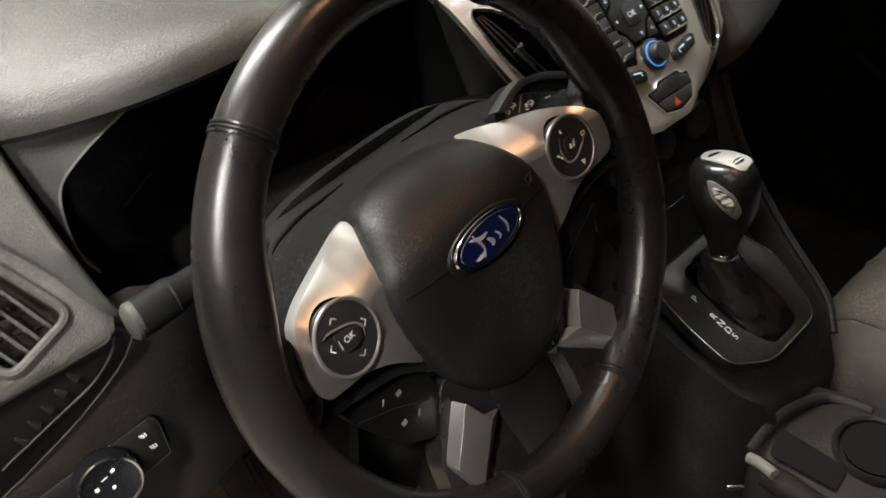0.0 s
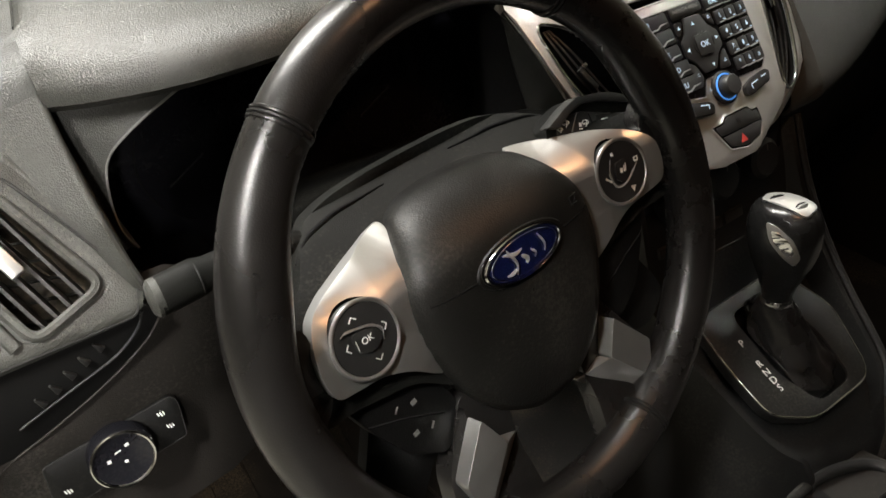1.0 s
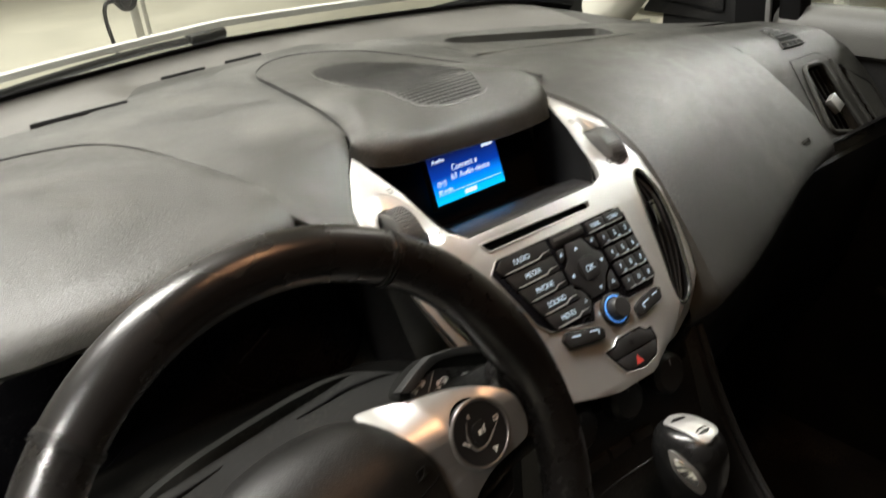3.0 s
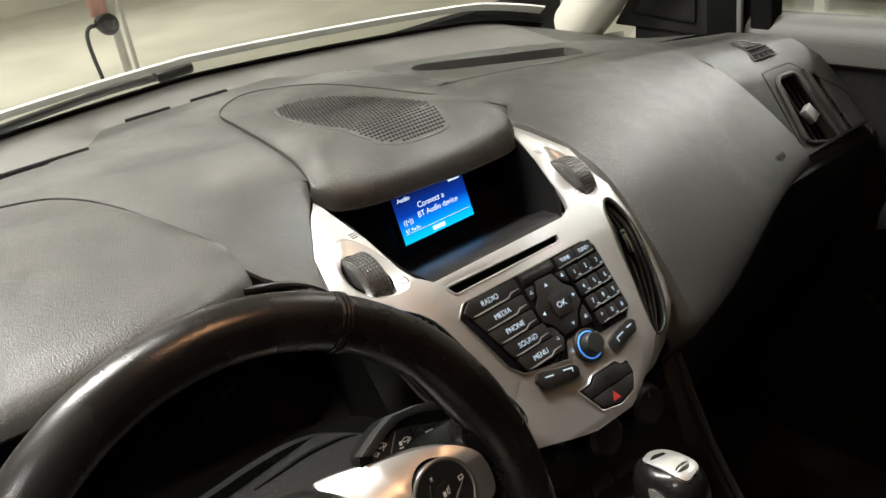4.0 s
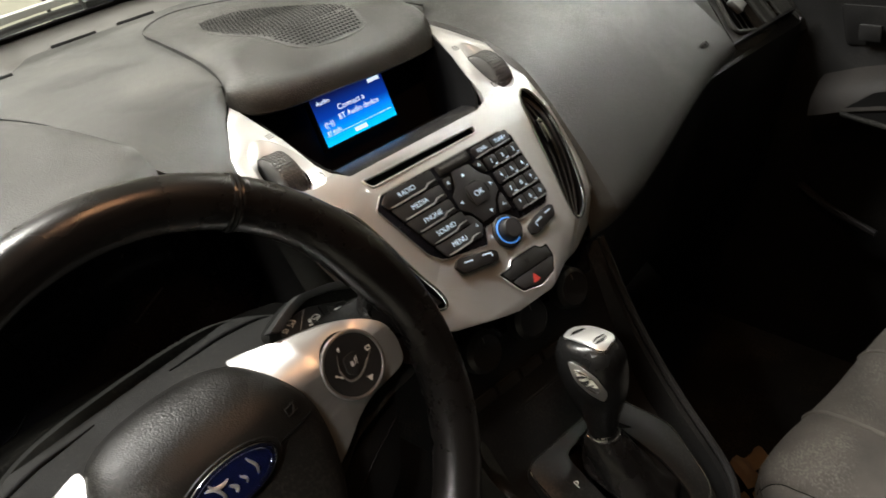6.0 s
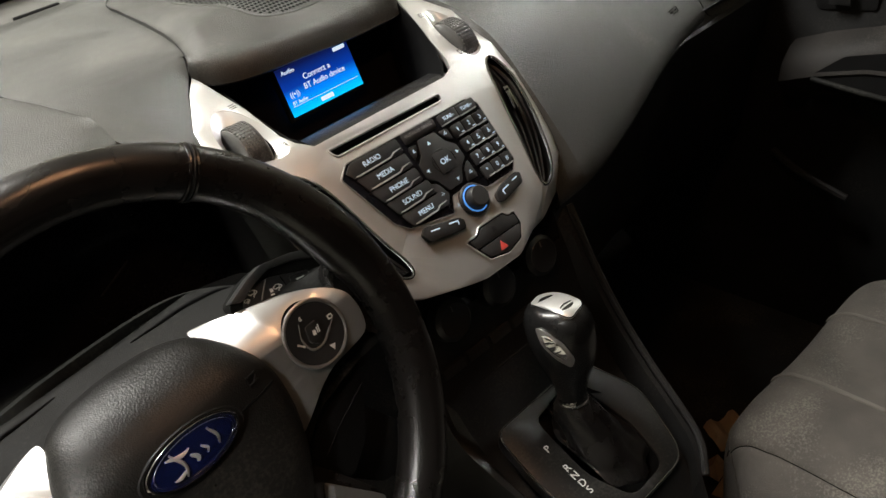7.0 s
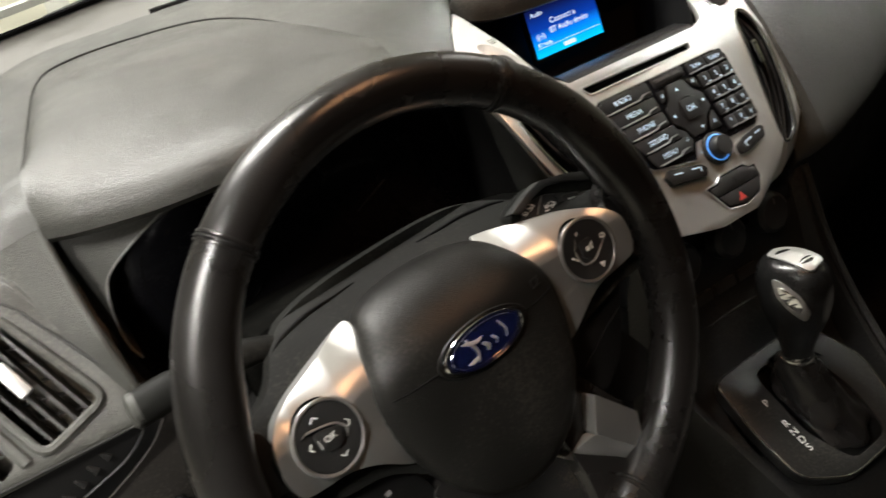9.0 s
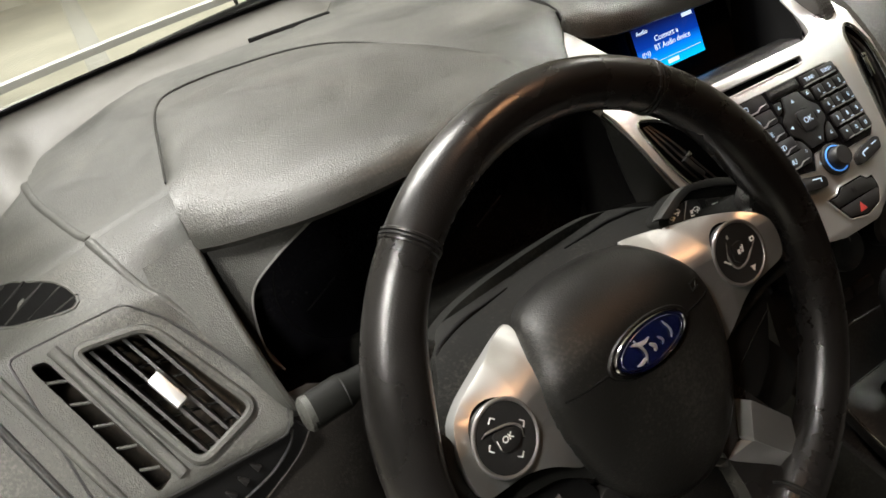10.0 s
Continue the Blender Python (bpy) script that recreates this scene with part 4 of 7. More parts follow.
def build_stack():
    c = thing("centre_stack", pose(0, 0.2, 0.60), "silver faced centre stack with display, keypad and vents", "centre stack")
    outline = [(-0.049, -0.1000), (-0.0196, -0.1080), (0.0227, -0.1085), (0.050, -0.1030), (0.080, -0.0950), (0.112, -0.0800), (0.130, -0.062), (0.139, -0.03), (0.143, 0.007), (0.143, 0.055), (0.141, 0.10),
               (0.1335, 0.134), (0.125, 0.168), (0.108, 0.197), (0.1025, 0.176), (0.0945, 0.146), (0.0840, 0.107), (0.0790, 0.082), (0.0740, 0.072), (0.062, 0.067), (-0.088, 0.067), (-0.100, 0.077), (-0.1058, 0.0911), (-0.109, 0.1176),
               (-0.1140, 0.155), (-0.118, 0.185), (-0.121, 0.197), (-0.135, 0.178), (-0.159, 0.134), (-0.168, 0.098), (-0.164, 0.072), (-0.156, 0.03), (-0.143, -0.012), (-0.118, -0.056), (-0.094, -0.083), (-0.082, -0.0900)]
    rvent = curved([(0.108, 0.060), (0.122, 0.066), (0.128, 0.040), (0.127, 0.010), (0.119, -0.028), (0.108, -0.058), (0.091, -0.070), (0.085, -0.062), (0.093, -0.020), (0.099, 0.02)], 2)
    lvent = curved([(-0.154, 0.068), (-0.130, 0.060), (-0.109, 0.042), (-0.097, 0.010), (-0.087, -0.030), (-0.075, -0.062), (-0.082, -0.072), (-0.106, -0.052), (-0.132, -0.014), (-0.148, 0.025)], 2)
    lth = curved([(-0.146, 0.118), (-0.132, 0.128), (-0.118, 0.112), (-0.114, 0.084), (-0.126, 0.074), (-0.147, 0.092)], 2)
    rth = curved([(0.103, 0.122), (0.118, 0.128), (0.126, 0.105), (0.120, 0.080), (0.106, 0.078), (0.100, 0.098)], 2)
    lpit = curved([(-0.152, 0.122), (-0.128, 0.150), (-0.109, 0.112), (-0.104, 0.074), (-0.120, 0.070), (-0.150, 0.080)], 2)
    rpit = curved([(0.101, 0.128), (0.115, 0.152), (0.1275, 0.110), (0.122, 0.074), (0.102, 0.070), (0.097, 0.094)], 2)

    def curl(x, s, h):
        """The face, rounding away past its right and lower edge."""
        over = max(0.0, x - np.interp(s, [-0.110, -0.100, -0.090, -0.080, -0.066, -0.048, -0.025, 0.0, 0.06, 0.10], [0.020, 0.034, 0.050, 0.072, 0.100, 0.120, 0.1275, 0.131, 0.133, 0.134]))
        return on_face(x, s, h - min(0.022, 0.25 * over + 22 * over * over))
    slot = rounded([(-0.082, 0.0585), (0.046, 0.0560), (0.044, 0.0485), (-0.077, 0.0490)], 1, 0.003)
    cuts = [-0.112, -0.108, -0.104, -0.098, -0.092, -0.05, 0.0, 0.02, 0.04, 0.0575, 0.075, 0.09, 0.11, 0.13, 0.15, 0.17, 0.185]
    skin = plate(outline, (rvent, lvent, lpit, rpit, slot), 0.006, cuts, 0.0016)
    for x in (0.03, 0.045, 0.06, 0.075, 0.09, 0.102, 0.112, 0.120, 0.127, 0.132, 0.136, 0.140):
        bmesh.ops.bisect_plane(skin, geom=skin.verts[:] + skin.edges[:] + skin.faces[:], plane_co=(x, 0, 0), plane_no=(1, 0, 0))
    part("bezel", warp(skin, curl), SILVER, c, "satin silver bezel")
    for pit, hole in ((lpit, lth), (rpit, rth)):
        part("wheel_pit", loft([[on_face(x + (u - x) * f, s + (v - s) * f, -0.0004 - 0.006 * f) for (x, s), (u, v) in zip(pit + pit[:1], hole + hole[:1])] for f in (0.0, 0.15, 0.5, 0.85, 1.0)]), SILVER, c, "dished silver pit")
    part("slot_lip", tube([on_face(x, s, 0.0002) for x, s in slot], 0.0010, 6, True), SILVER, c)
    for hole in (rvent, lvent):
        v = part("air_vent", tube([on_face(x, s, 0.0006) for x, s in hole], 0.0016, 8, True), CHROME, c, "tall centre air vent with a bright edge")
        cx, cy = sum(p[0] for p in hole) / len(hole), sum(p[1] for p in hole) / len(hole)
        part("well", loft([[on_face(cx + (x - cx) * k, cy + (s - cy) * k, h) for x, s in hole + hole[:1]] for k, h in ((1.0, -0.002), (0.98, -0.022), (0.5, -0.032), (0.02, -0.033))]), BLACK, v)
        sg = 1 if cx > 0 else -1
        top = (0.114, 0.060) if sg > 0 else (-0.140, 0.060)
        bot = (0.091, -0.064) if sg > 0 else (-0.082, -0.064)
        for k in range(3):
            off = (k - 1) * 0.0068
            rows = []
            for j in range(12):
                f = j / 11
                x = top[0] * (1 - f) + bot[0] * f + off * (1 - abs(2 * f - 1) ** 3 * 0.6) + sg * 0.012 * math.sin(math.pi * f) * (1 if sg > 0 else 0.4)
                s = top[1] * (1 - f) + bot[1] * f
                rows.append([on_face(x - 0.001, s, -0.004), on_face(x + 0.001, s, -0.0035), on_face(x + 0.0028, s, -0.014), on_face(x + 0.0015, s, -0.0145), on_face(x - 0.001, s, -0.004)])
            part("slat", loft(rows), DARK, v)
        hx, hs = (0.111, 0.018) if sg > 0 else (-0.124, 0.010)
        part("thumb_tab", box(at(face_frame(hx, hs, -0.001), 0, 0, 0, 0, 0, 82 if sg > 0 else 115), 0.022, 0.0055, 0.006, 0.0012), CHROME if sg > 0 else DARK, v)
        part("tab_tip", box(at(face_frame(hx, hs + 0.011, 0.001), 0, 0, 0, 0, 0, 82 if sg > 0 else 115), 0.0045, 0.0055, 0.005, 0.001), CHROME, v)
    # knurled thumb wheels
    for cx, cs, hole in ((-0.131, 0.100, lth), (0.113, 0.102, rth)):
        w = part("thumb_wheel", put(lathe(Matrix.Identity(4), [(0.0, -0.0105), (0.026, -0.0105), (0.028, -0.0090), (0.0285, 0.0), (0.028, 0.0090), (0.026, 0.0105), (0.0, 0.0105)], 48),
                                    at(face_frame(cx, cs, -0.019), 0, 0, 0, 0, 90, 0) @ pose(0, 0, 0, 0, 0, 0)), KNURL, c, "knurled grey thumb wheel")
        nubs = []
        m = at(face_frame(cx, cs, -0.019), 0, 0, 0, 0, 90, 0)
        for a in range(0, 360, 7):
            for zz in (-0.0075, -0.0045, -0.0015, 0.0015, 0.0045, 0.0075):
                nubs.append(box(m @ pose(0, 0, 0, 0, 0, a) @ pose(0.0287, 0, zz), 0.0016, 0.0022, 0.0019))
        tagged(part("knurling", join(*nubs), KNURL, w), kind="stuff")
        part("recess", loft([[on_face(x, s, h) for x, s in hole + hole[:1]] for h in (-0.003, -0.02)]), BLACK, w)
        part("louvre_mark", bars(face_frame(cx + (0.014 if cx < 0 else -0.010), cs + 0.040), [(0, 0, 0.006, 0.0008, 0), (0, 0.0026, 0.006, 0.0008, 0), (0, -0.0026, 0.006, 0.0008, 0)]), DARK, w)
        part("shut_mark", bars(face_frame(cx + (0.021 if cx < 0 else -0.014), cs - 0.020), [(0, 0.003, 0.0066, 0.0007, 0), (0, -0.003, 0.0066, 0.0007, 0), (0.0033, 0, 0.0007, 0.0066, 0), (-0.0033, 0, 0.0007, 0.0066, 0), (0, 0, 0.008, 0.0007, 45)]), DARK, w)
    # disc slot
    part("disc_slot", loft([[on_face(x, s, h) for x, s in slot + slot[:1]] for h in (-0.004, -0.02)]), BLACK, c)
    part("slot_back", warp(plate(shrink(slot, -0.002), (), 0.001), lambda x, s, h: on_face(x, s, h - 0.014)), BLACK, c)
    # recess for the display: shelf, sides, back
    rows = []
    for f in np.linspace(0, 1, 13):
        x0 = -0.092 + 0.160 * f
        x1 = -0.098 + 0.190 * f
        rows.append([on_face(x0, 0.0665, 0.0), on_face(x0, 0.072, -0.003), Vector((x0 * 0.6 + x1 * 0.4, 0.215, 0.734)), Vector((x1, 0.255, 0.715)), Vector((x1, 0.290, 0.700))])
    part("shelf", loft(rows, 0.002), DARK, c, "dark shelf under the display")
    # recess walls coloured near-black, which puts their shade into the material
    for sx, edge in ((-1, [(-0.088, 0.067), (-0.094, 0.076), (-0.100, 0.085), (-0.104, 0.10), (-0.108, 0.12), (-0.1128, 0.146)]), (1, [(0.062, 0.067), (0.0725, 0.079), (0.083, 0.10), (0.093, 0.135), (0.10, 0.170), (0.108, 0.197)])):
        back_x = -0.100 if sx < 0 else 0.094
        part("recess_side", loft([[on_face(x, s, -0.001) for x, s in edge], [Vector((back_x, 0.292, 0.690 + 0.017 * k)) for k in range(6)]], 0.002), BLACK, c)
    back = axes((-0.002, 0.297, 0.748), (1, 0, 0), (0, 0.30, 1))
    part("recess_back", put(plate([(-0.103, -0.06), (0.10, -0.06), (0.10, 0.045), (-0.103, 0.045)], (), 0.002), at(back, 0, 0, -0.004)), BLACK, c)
    return c


def build_display():
    m = axes((-0.001, 0.2885, 0.7482), (1, 0.02, -0.01), (0, 0.30, 1))
    w, h = 0.0430, 0.0234
    ob = single("display", put(plate([(-w, -h), (w, -h), (w, h), (-w, h)], (), 0.0006), m), DISPLAY, "lit blue display with white text, deep in the dashboard", "display", at=m)
    W, H = w + 0.005, h + 0.004
    part("frame", put(plate([(-W, -H), (W, -H), (W, H), (-W, H)], ([(-w - 0.0003, -h - 0.0003), (w + 0.0003, -h - 0.0003), (w + 0.0003, h + 0.0003), (-w - 0.0003, h + 0.0003)],), 0.004, (), 0.001), at(m, 0, 0, 0.0005)), BLACK, ob)
    part("text_line", words("Connect a", 0.0082, at(m, -0.001, 0.0075, 0.0004), squash=0.95), TEXT, ob)
    part("text_line", words("BT Audio device", 0.0080, at(m, 0.0045, -0.0012, 0.0004), squash=0.92), TEXT, ob)
    part("text_line", words("Audio", 0.0062, at(m, -0.0305, 0.0180, 0.0004)), TEXT, ob)
    part("text_line", words("((\u2022))", 0.0070, at(m, -0.0325, -0.0035, 0.0004)), TEXT, ob)
    part("text_line", words("BT Audio", 0.0050, at(m, -0.0300, -0.0115, 0.0004), squash=0.9), TEXT, ob)
    part("status_bar", bars(at(m, 0, 0, 0.0003), [(0.0320, 0.0185, 0.014, 0.0038, 0)]), TEXT, ob)
    part("soft_key", bars(at(m, 0, 0, 0.0003), [(-0.001, -0.0190, 0.015, 0.0042, 0)]), TEXT, ob)
    part("rule", bars(at(m, 0, 0, 0.0003), [(0, -0.0143, 0.080, 0.0004, 0)]), TEXT, ob)


def build_keypad():
    k = thing("keypad", PADFRAME.copy(), "black backlit radio keypad with white legends on the silver stack", "keypad")
    base = [(-0.087, 0.030), (-0.076, 0.0405), (0.064, 0.0395), (0.074, 0.032), (0.0745, -0.031), (0.066, -0.040), (0.031, -0.0400), (0.022, -0.030), (-0.004, -0.030), (-0.012, -0.044), (-0.058, -0.0345), (-0.068, -0.024)]
    part("backplate", key_plate(base, -0.001, 0.0009, 0.0005), GLOSS, k)
    part("pad_edge", tube([PADFRAME @ Vector((x, y, 0.0006)) for x, y in rounded(base, 1, 0.0022)], 0.0007, 6, True), SILVER2, k)
    # five wide keys, each a little further in than the one above
    names = ("RADIO", "MEDIA", "PHONE", "SOUND", "MENU")
    for i, name in enumerate(names):
        y1, y0 = 0.0388 - 0.0149 * i, 0.0246 - 0.0149 * i
        xl, xr = -0.0822 + 0.0058 * i, (-0.0222, -0.0222, -0.0215, -0.0175, -0.0120)[i]
        pts = [(xl + (0.010 if i == 0 else 0.0006), y1 + (0.0006 if i == 0 else 0)), (xr, y1), (xr + 0.0006, y0 + 0.0006), (xl + 0.0058, y0), (xl + 0.0005, y1 - (0.0065 if i == 0 else 0.002))]
        key = part("key", key_plate(pts, 0.0004, 0.0027, 0.0006, 0), KEY, k)
        part("key_edge", tube([PADFRAME @ Vector((x, y, 0.0027)) for x, y in ((xl + 0.0075, y0 + 0.0016), (xl + 0.012, y0 + 0.0012), (xr - 0.014, y0 + 0.0016), (xr - 0.0095, y0 + 0.0042), (xr - 0.001, y0 + 0.0046))], [0.0004, 0.0008, 0.0008, 0.0007, 0.0003], 6), KEYLINE, key)
        part("legend", words(name, 0.0066, at(PADFRAME, -0.0535 + 0.0045 * i, 0.0322 - 0.0150 * i, 0.0028), squash=0.92), LIT, key)
    # number block
    legends = (("TUNE-", "TUNE+"), ("1", "2", "3"), ("4", "5", "6"), ("7", "8", "9"), ("*", "0", "#"))
    for r, row in enumerate(legends):
        y = 0.0325 - 0.0151 * r
        n = len(row)
        x0, x1 = (0.0255, 0.0715) if n == 2 else (0.0305 + 0.0012 * r, 0.0735)
        w = (x1 - x0) / n
        for j, t in enumerate(row):
            xa, xb = x0 + w * j + 0.0003, x0 + w * (j + 1) - 0.0003
            ya, yb = y - 0.0070, y + 0.0070 if r else y + 0.0058
            pts = [(xa, ya + 0.001), (xb, ya + 0.0016), (xb, yb), (xa, yb - 0.0005)]
            if r == 4 and j == 2:
                pts = [(xa, ya + 0.001), (xb - 0.006, ya + 0.001), (xb, ya + 0.006), (xb, yb), (xa, yb)]
            key = part("key", key_plate(pts, 0.0004, 0.0025, 0.0005, 0), KEY, k)
            part("legend", words(t, 0.0052 if n == 2 else 0.0060, at(PADFRAME, (xa + xb) / 2, y + (0.0 if n == 2 else 0.0012), 0.0026), squash=0.85), LIT, key)
            part("key_edge", tube([PADFRAME @ Vector((xa + (0.004 if j == 0 and n == 3 else 0.0), ya + 0.0020, 0.0025)), PADFRAME @ Vector((xb - (0.002 if j == n - 1 else 0.0), ya + 0.0026, 0.0025))], 0.0006, 6), KEYLINE, key)
            if n == 3 and t not in "*#":
                part("small_print", bars(at(PADFRAME, (xa + xb) / 2 + 0.0035, y - 0.0030, 0.0026), [(0, 0, 0.0030, 0.0008, 0)]), LIT, key)
    # navigation cross
    pad = part("key", key_plate([(-0.004, 0.028), (0.015, 0.027), (0.020, 0.015), (0.028, 0.008), (0.0285, -0.006), (0.020, -0.012), (0.012, -0.024), (-0.004, -0.0245), (-0.010, -0.012), (-0.017, -0.006), (-0.0165, 0.008), (-0.009, 0.014)], 0.0006, 0.0029, 0.0009, 1), KEY, k)
    part("key_ring", tube([PADFRAME @ Vector((0.0075 + 0.0118 * math.cos(a), 0.0005 + 0.0118 * math.sin(a) * 0.92, 0.0029)) for a in np.linspace(0, 2 * math.pi, 32, endpoint=False)], 0.0007, 6, True), DARK, pad)
    ok = part("key", key_plate([(-0.002, 0.010), (0.0175, 0.0095), (0.0175, -0.0095), (-0.002, -0.0095)], 0.002, 0.0042, 0.0010, 1), KEY, k)
    part("legend", words("OK", 0.0074, at(PADFRAME, 0.0077, 0.0, 0.0043)), LIT, ok)
    for x, y, a in ((0.0035, 0.0205, 0), (0.0245, 0.002, -90), (0.0095, -0.0195, 180), (-0.0125, -0.0005, 90)):
        bm = put(plate([(-0.0018, -0.0013), (0.0018, -0.0013), (0, 0.0018)], (), 0.0003), at(PADFRAME, x, y, 0.0032, 0, 0, a))
        part("arrow", bm, LIT, pad)
    for pts, sym in (([(-0.0165, 0.026), (-0.007, 0.0255), (-0.0125, 0.0155), (-0.0175, 0.0145)], (-0.0135, 0.020)), ([(0.0185, 0.025), (0.029, 0.0245), (0.0295, 0.0125), (0.0225, 0.017)], (0.0245, 0.0205)),
                     ([(0.0220, -0.0145), (0.0295, -0.009), (0.0300, -0.027), (0.0165, -0.026)], (0.0250, -0.0205)), ([(-0.0175, -0.0105), (-0.0105, -0.0145), (-0.006, -0.0265), (-0.0125, -0.035), (-0.0165, -0.030)], (-0.0125, -0.0245))):
        key = part("key", key_plate(pts, 0.0004, 0.0023, 0.0005, 0), KEY, k)
        part("legend", bars(at(PADFRAME, sym[0], sym[1], 0.0024), [(0, 0, 0.0032, 0.0008, 0), (0, 0.0016, 0.002, 0.0007, 30)]), LIT, key)
    # airbag notice strip
    part("notice_strip", key_plate([(-0.0165, 0.0395), (0.022, 0.0388), (0.0215, 0.0295), (-0.0165, 0.0285)], 0.0004, 0.0023, 0.0005, 0), KEY, k)
    part("notice_text", words("PASSENGER AIRBAG", 0.0044, at(PADFRAME, 0.0025, 0.0350, 0.0024), squash=0.8), SILLM, k)
    # volume dial
    dial = part("volume_dial", lathe(at(PADFRAME, 0.0125, -0.0425, 0.0), [(0.0150, 0.0), (0.0150, 0.0030), (0.0140, 0.0040), (0.0100, 0.0042), (0.0095, 0.0120), (0.0085, 0.0135), (0.0, 0.0138)], 40), KEY, k, "round black volume dial")
    part("light_ring", tube([at(PADFRAME, 0.0125, -0.0425, 0.0042) @ Vector((0.0118 * math.cos(a), 0.0118 * math.sin(a), 0)) for a in np.linspace(radians(50), radians(300), 40)], 0.0007, 8), BLUE, dial, "blue lit ring")
    part("power_mark", bars(at(PADFRAME, -0.0045, -0.0400, 0.0016), [(0, 0, 0.0026, 0.0008, 0), (0, 0.0014, 0.0008, 0.0022, 0)]), LIT, k)
    # call keys
    for pts, marks in (([(-0.0535, -0.0445), (-0.0475, -0.0395), (-0.0135, -0.0485), (-0.0095, -0.0530), (-0.0125, -0.0600), (-0.0495, -0.0535)], [(-0.040, -0.0465, 0.009, 0.0012, -12), (-0.021, -0.0495, 0.009, 0.0012, -12), (-0.0165, -0.0520, 0.0012, 0.004, -12)]),
                       ([(0.0335, -0.0490), (0.0450, -0.0445), (0.0640, -0.0415), (0.0690, -0.0445), (0.0655, -0.0535), (0.0380, -0.0590), (0.0325, -0.0570)], [(0.0460, -0.0490, 0.009, 0.0012, 10), (0.0415, -0.0520, 0.0012, 0.004, 10), (0.0595, -0.0465, 0.007, 0.0012, 8)])):
        key = part("key", key_plate(pts, -0.001, 0.0045, 0.0014, 2), KEY, k)
        part("legend", bars(at(PADFRAME, 0, 0, 0.0046), marks), LIT, key)
    # hazard warning key under a door lock key
    hz = [(-0.020, -0.0705), (-0.006, -0.0705), (0.0, -0.0655), (0.030, -0.0655), (0.034, -0.0705), (0.0420, -0.0700), (0.0425, -0.083), (0.0335, -0.0955), (0.014, -0.1000), (-0.007, -0.0955)]
    part("hazard_frame", key_plate(hz, -0.001, 0.0006, 0.0003, 1), GLOSS, k)
    part("hazard_edge", tube([PADFRAME @ Vector((x, y, 0.0005)) for x, y in rounded(hz, 1, 0.0022)], 0.0007, 6, True), SILVER, k)
    up = part("key", key_plate([(-0.0165, -0.0725), (-0.005, -0.0725), (0.001, -0.0675), (0.029, -0.0675), (0.0335, -0.0725), (0.0395, -0.0720), (0.0400, -0.0815), (-0.0125, -0.0815)], 0.0, 0.0015, 0.0006, 0), KEY, k)
    part("legend", bars(at(PADFRAME, 0.013, -0.0745, 0.0016), [(0, 0, 0.004, 0.005, 0)]), DARK, up)
    lo = part("key", key_plate([(-0.0118, -0.0828), (0.0400, -0.0828), (0.0325, -0.0935), (0.014, -0.0980), (-0.0055, -0.0935)], 0.0, 0.0015, 0.0006, 0), KEY, k)
    part("warning_triangle", put(plate([(-0.0045, -0.0035), (0.0045, -0.0035), (0, 0.0045)], (), 0.0003), at(PADFRAME, 0.0115, -0.0905, 0.0018)), RED, lo, "red warning triangle")


LIP = [(-0.1215, 0.297, 0.797), (-0.117, 0.289, 0.791), (-0.106, 0.281, 0.7862), (-0.085, 0.274, 0.7832), (-0.06, 0.269, 0.7826), (-0.035, 0.266, 0.7828), (-0.012, 0.264, 0.7822), (0.02, 0.2635, 0.7802), (0.060, 0.264, 0.7798), (0.095, 0.270, 0.7795), (0.106, 0.281, 0.7845), (0.1105, 0.297, 0.792)]
LIPS = np.array(LIP)


def cowl_z(x, y, rise=1.0):
    """The height of the cowl's upper side, rounding down to its front lip."""
    ly, lz = np.interp(x, LIPS[:, 0], LIPS[:, 1]), np.interp(x, LIPS[:, 0], LIPS[:, 2])
    top = 0.8150 + rise * (0.0120 * math.exp(-((y - 0.345) / 0.11) ** 2) - 0.35 * max(0.0, abs(x + 0.004) - 0.05) ** 1.5)
    dy = max(0.0, y - ly)
    edge = 0.0200 * (1 - math.exp(-dy / 0.0040))
    flank = smooth((abs(x + 0.004) - 0.048) / 0.062)
    return float(lz + edge + (top - lz - 0.0200) * (1 - (1 - min(1.0, dy / (0.092 - 0.042 * flank))) ** (1.35 + 0.38 * flank)))


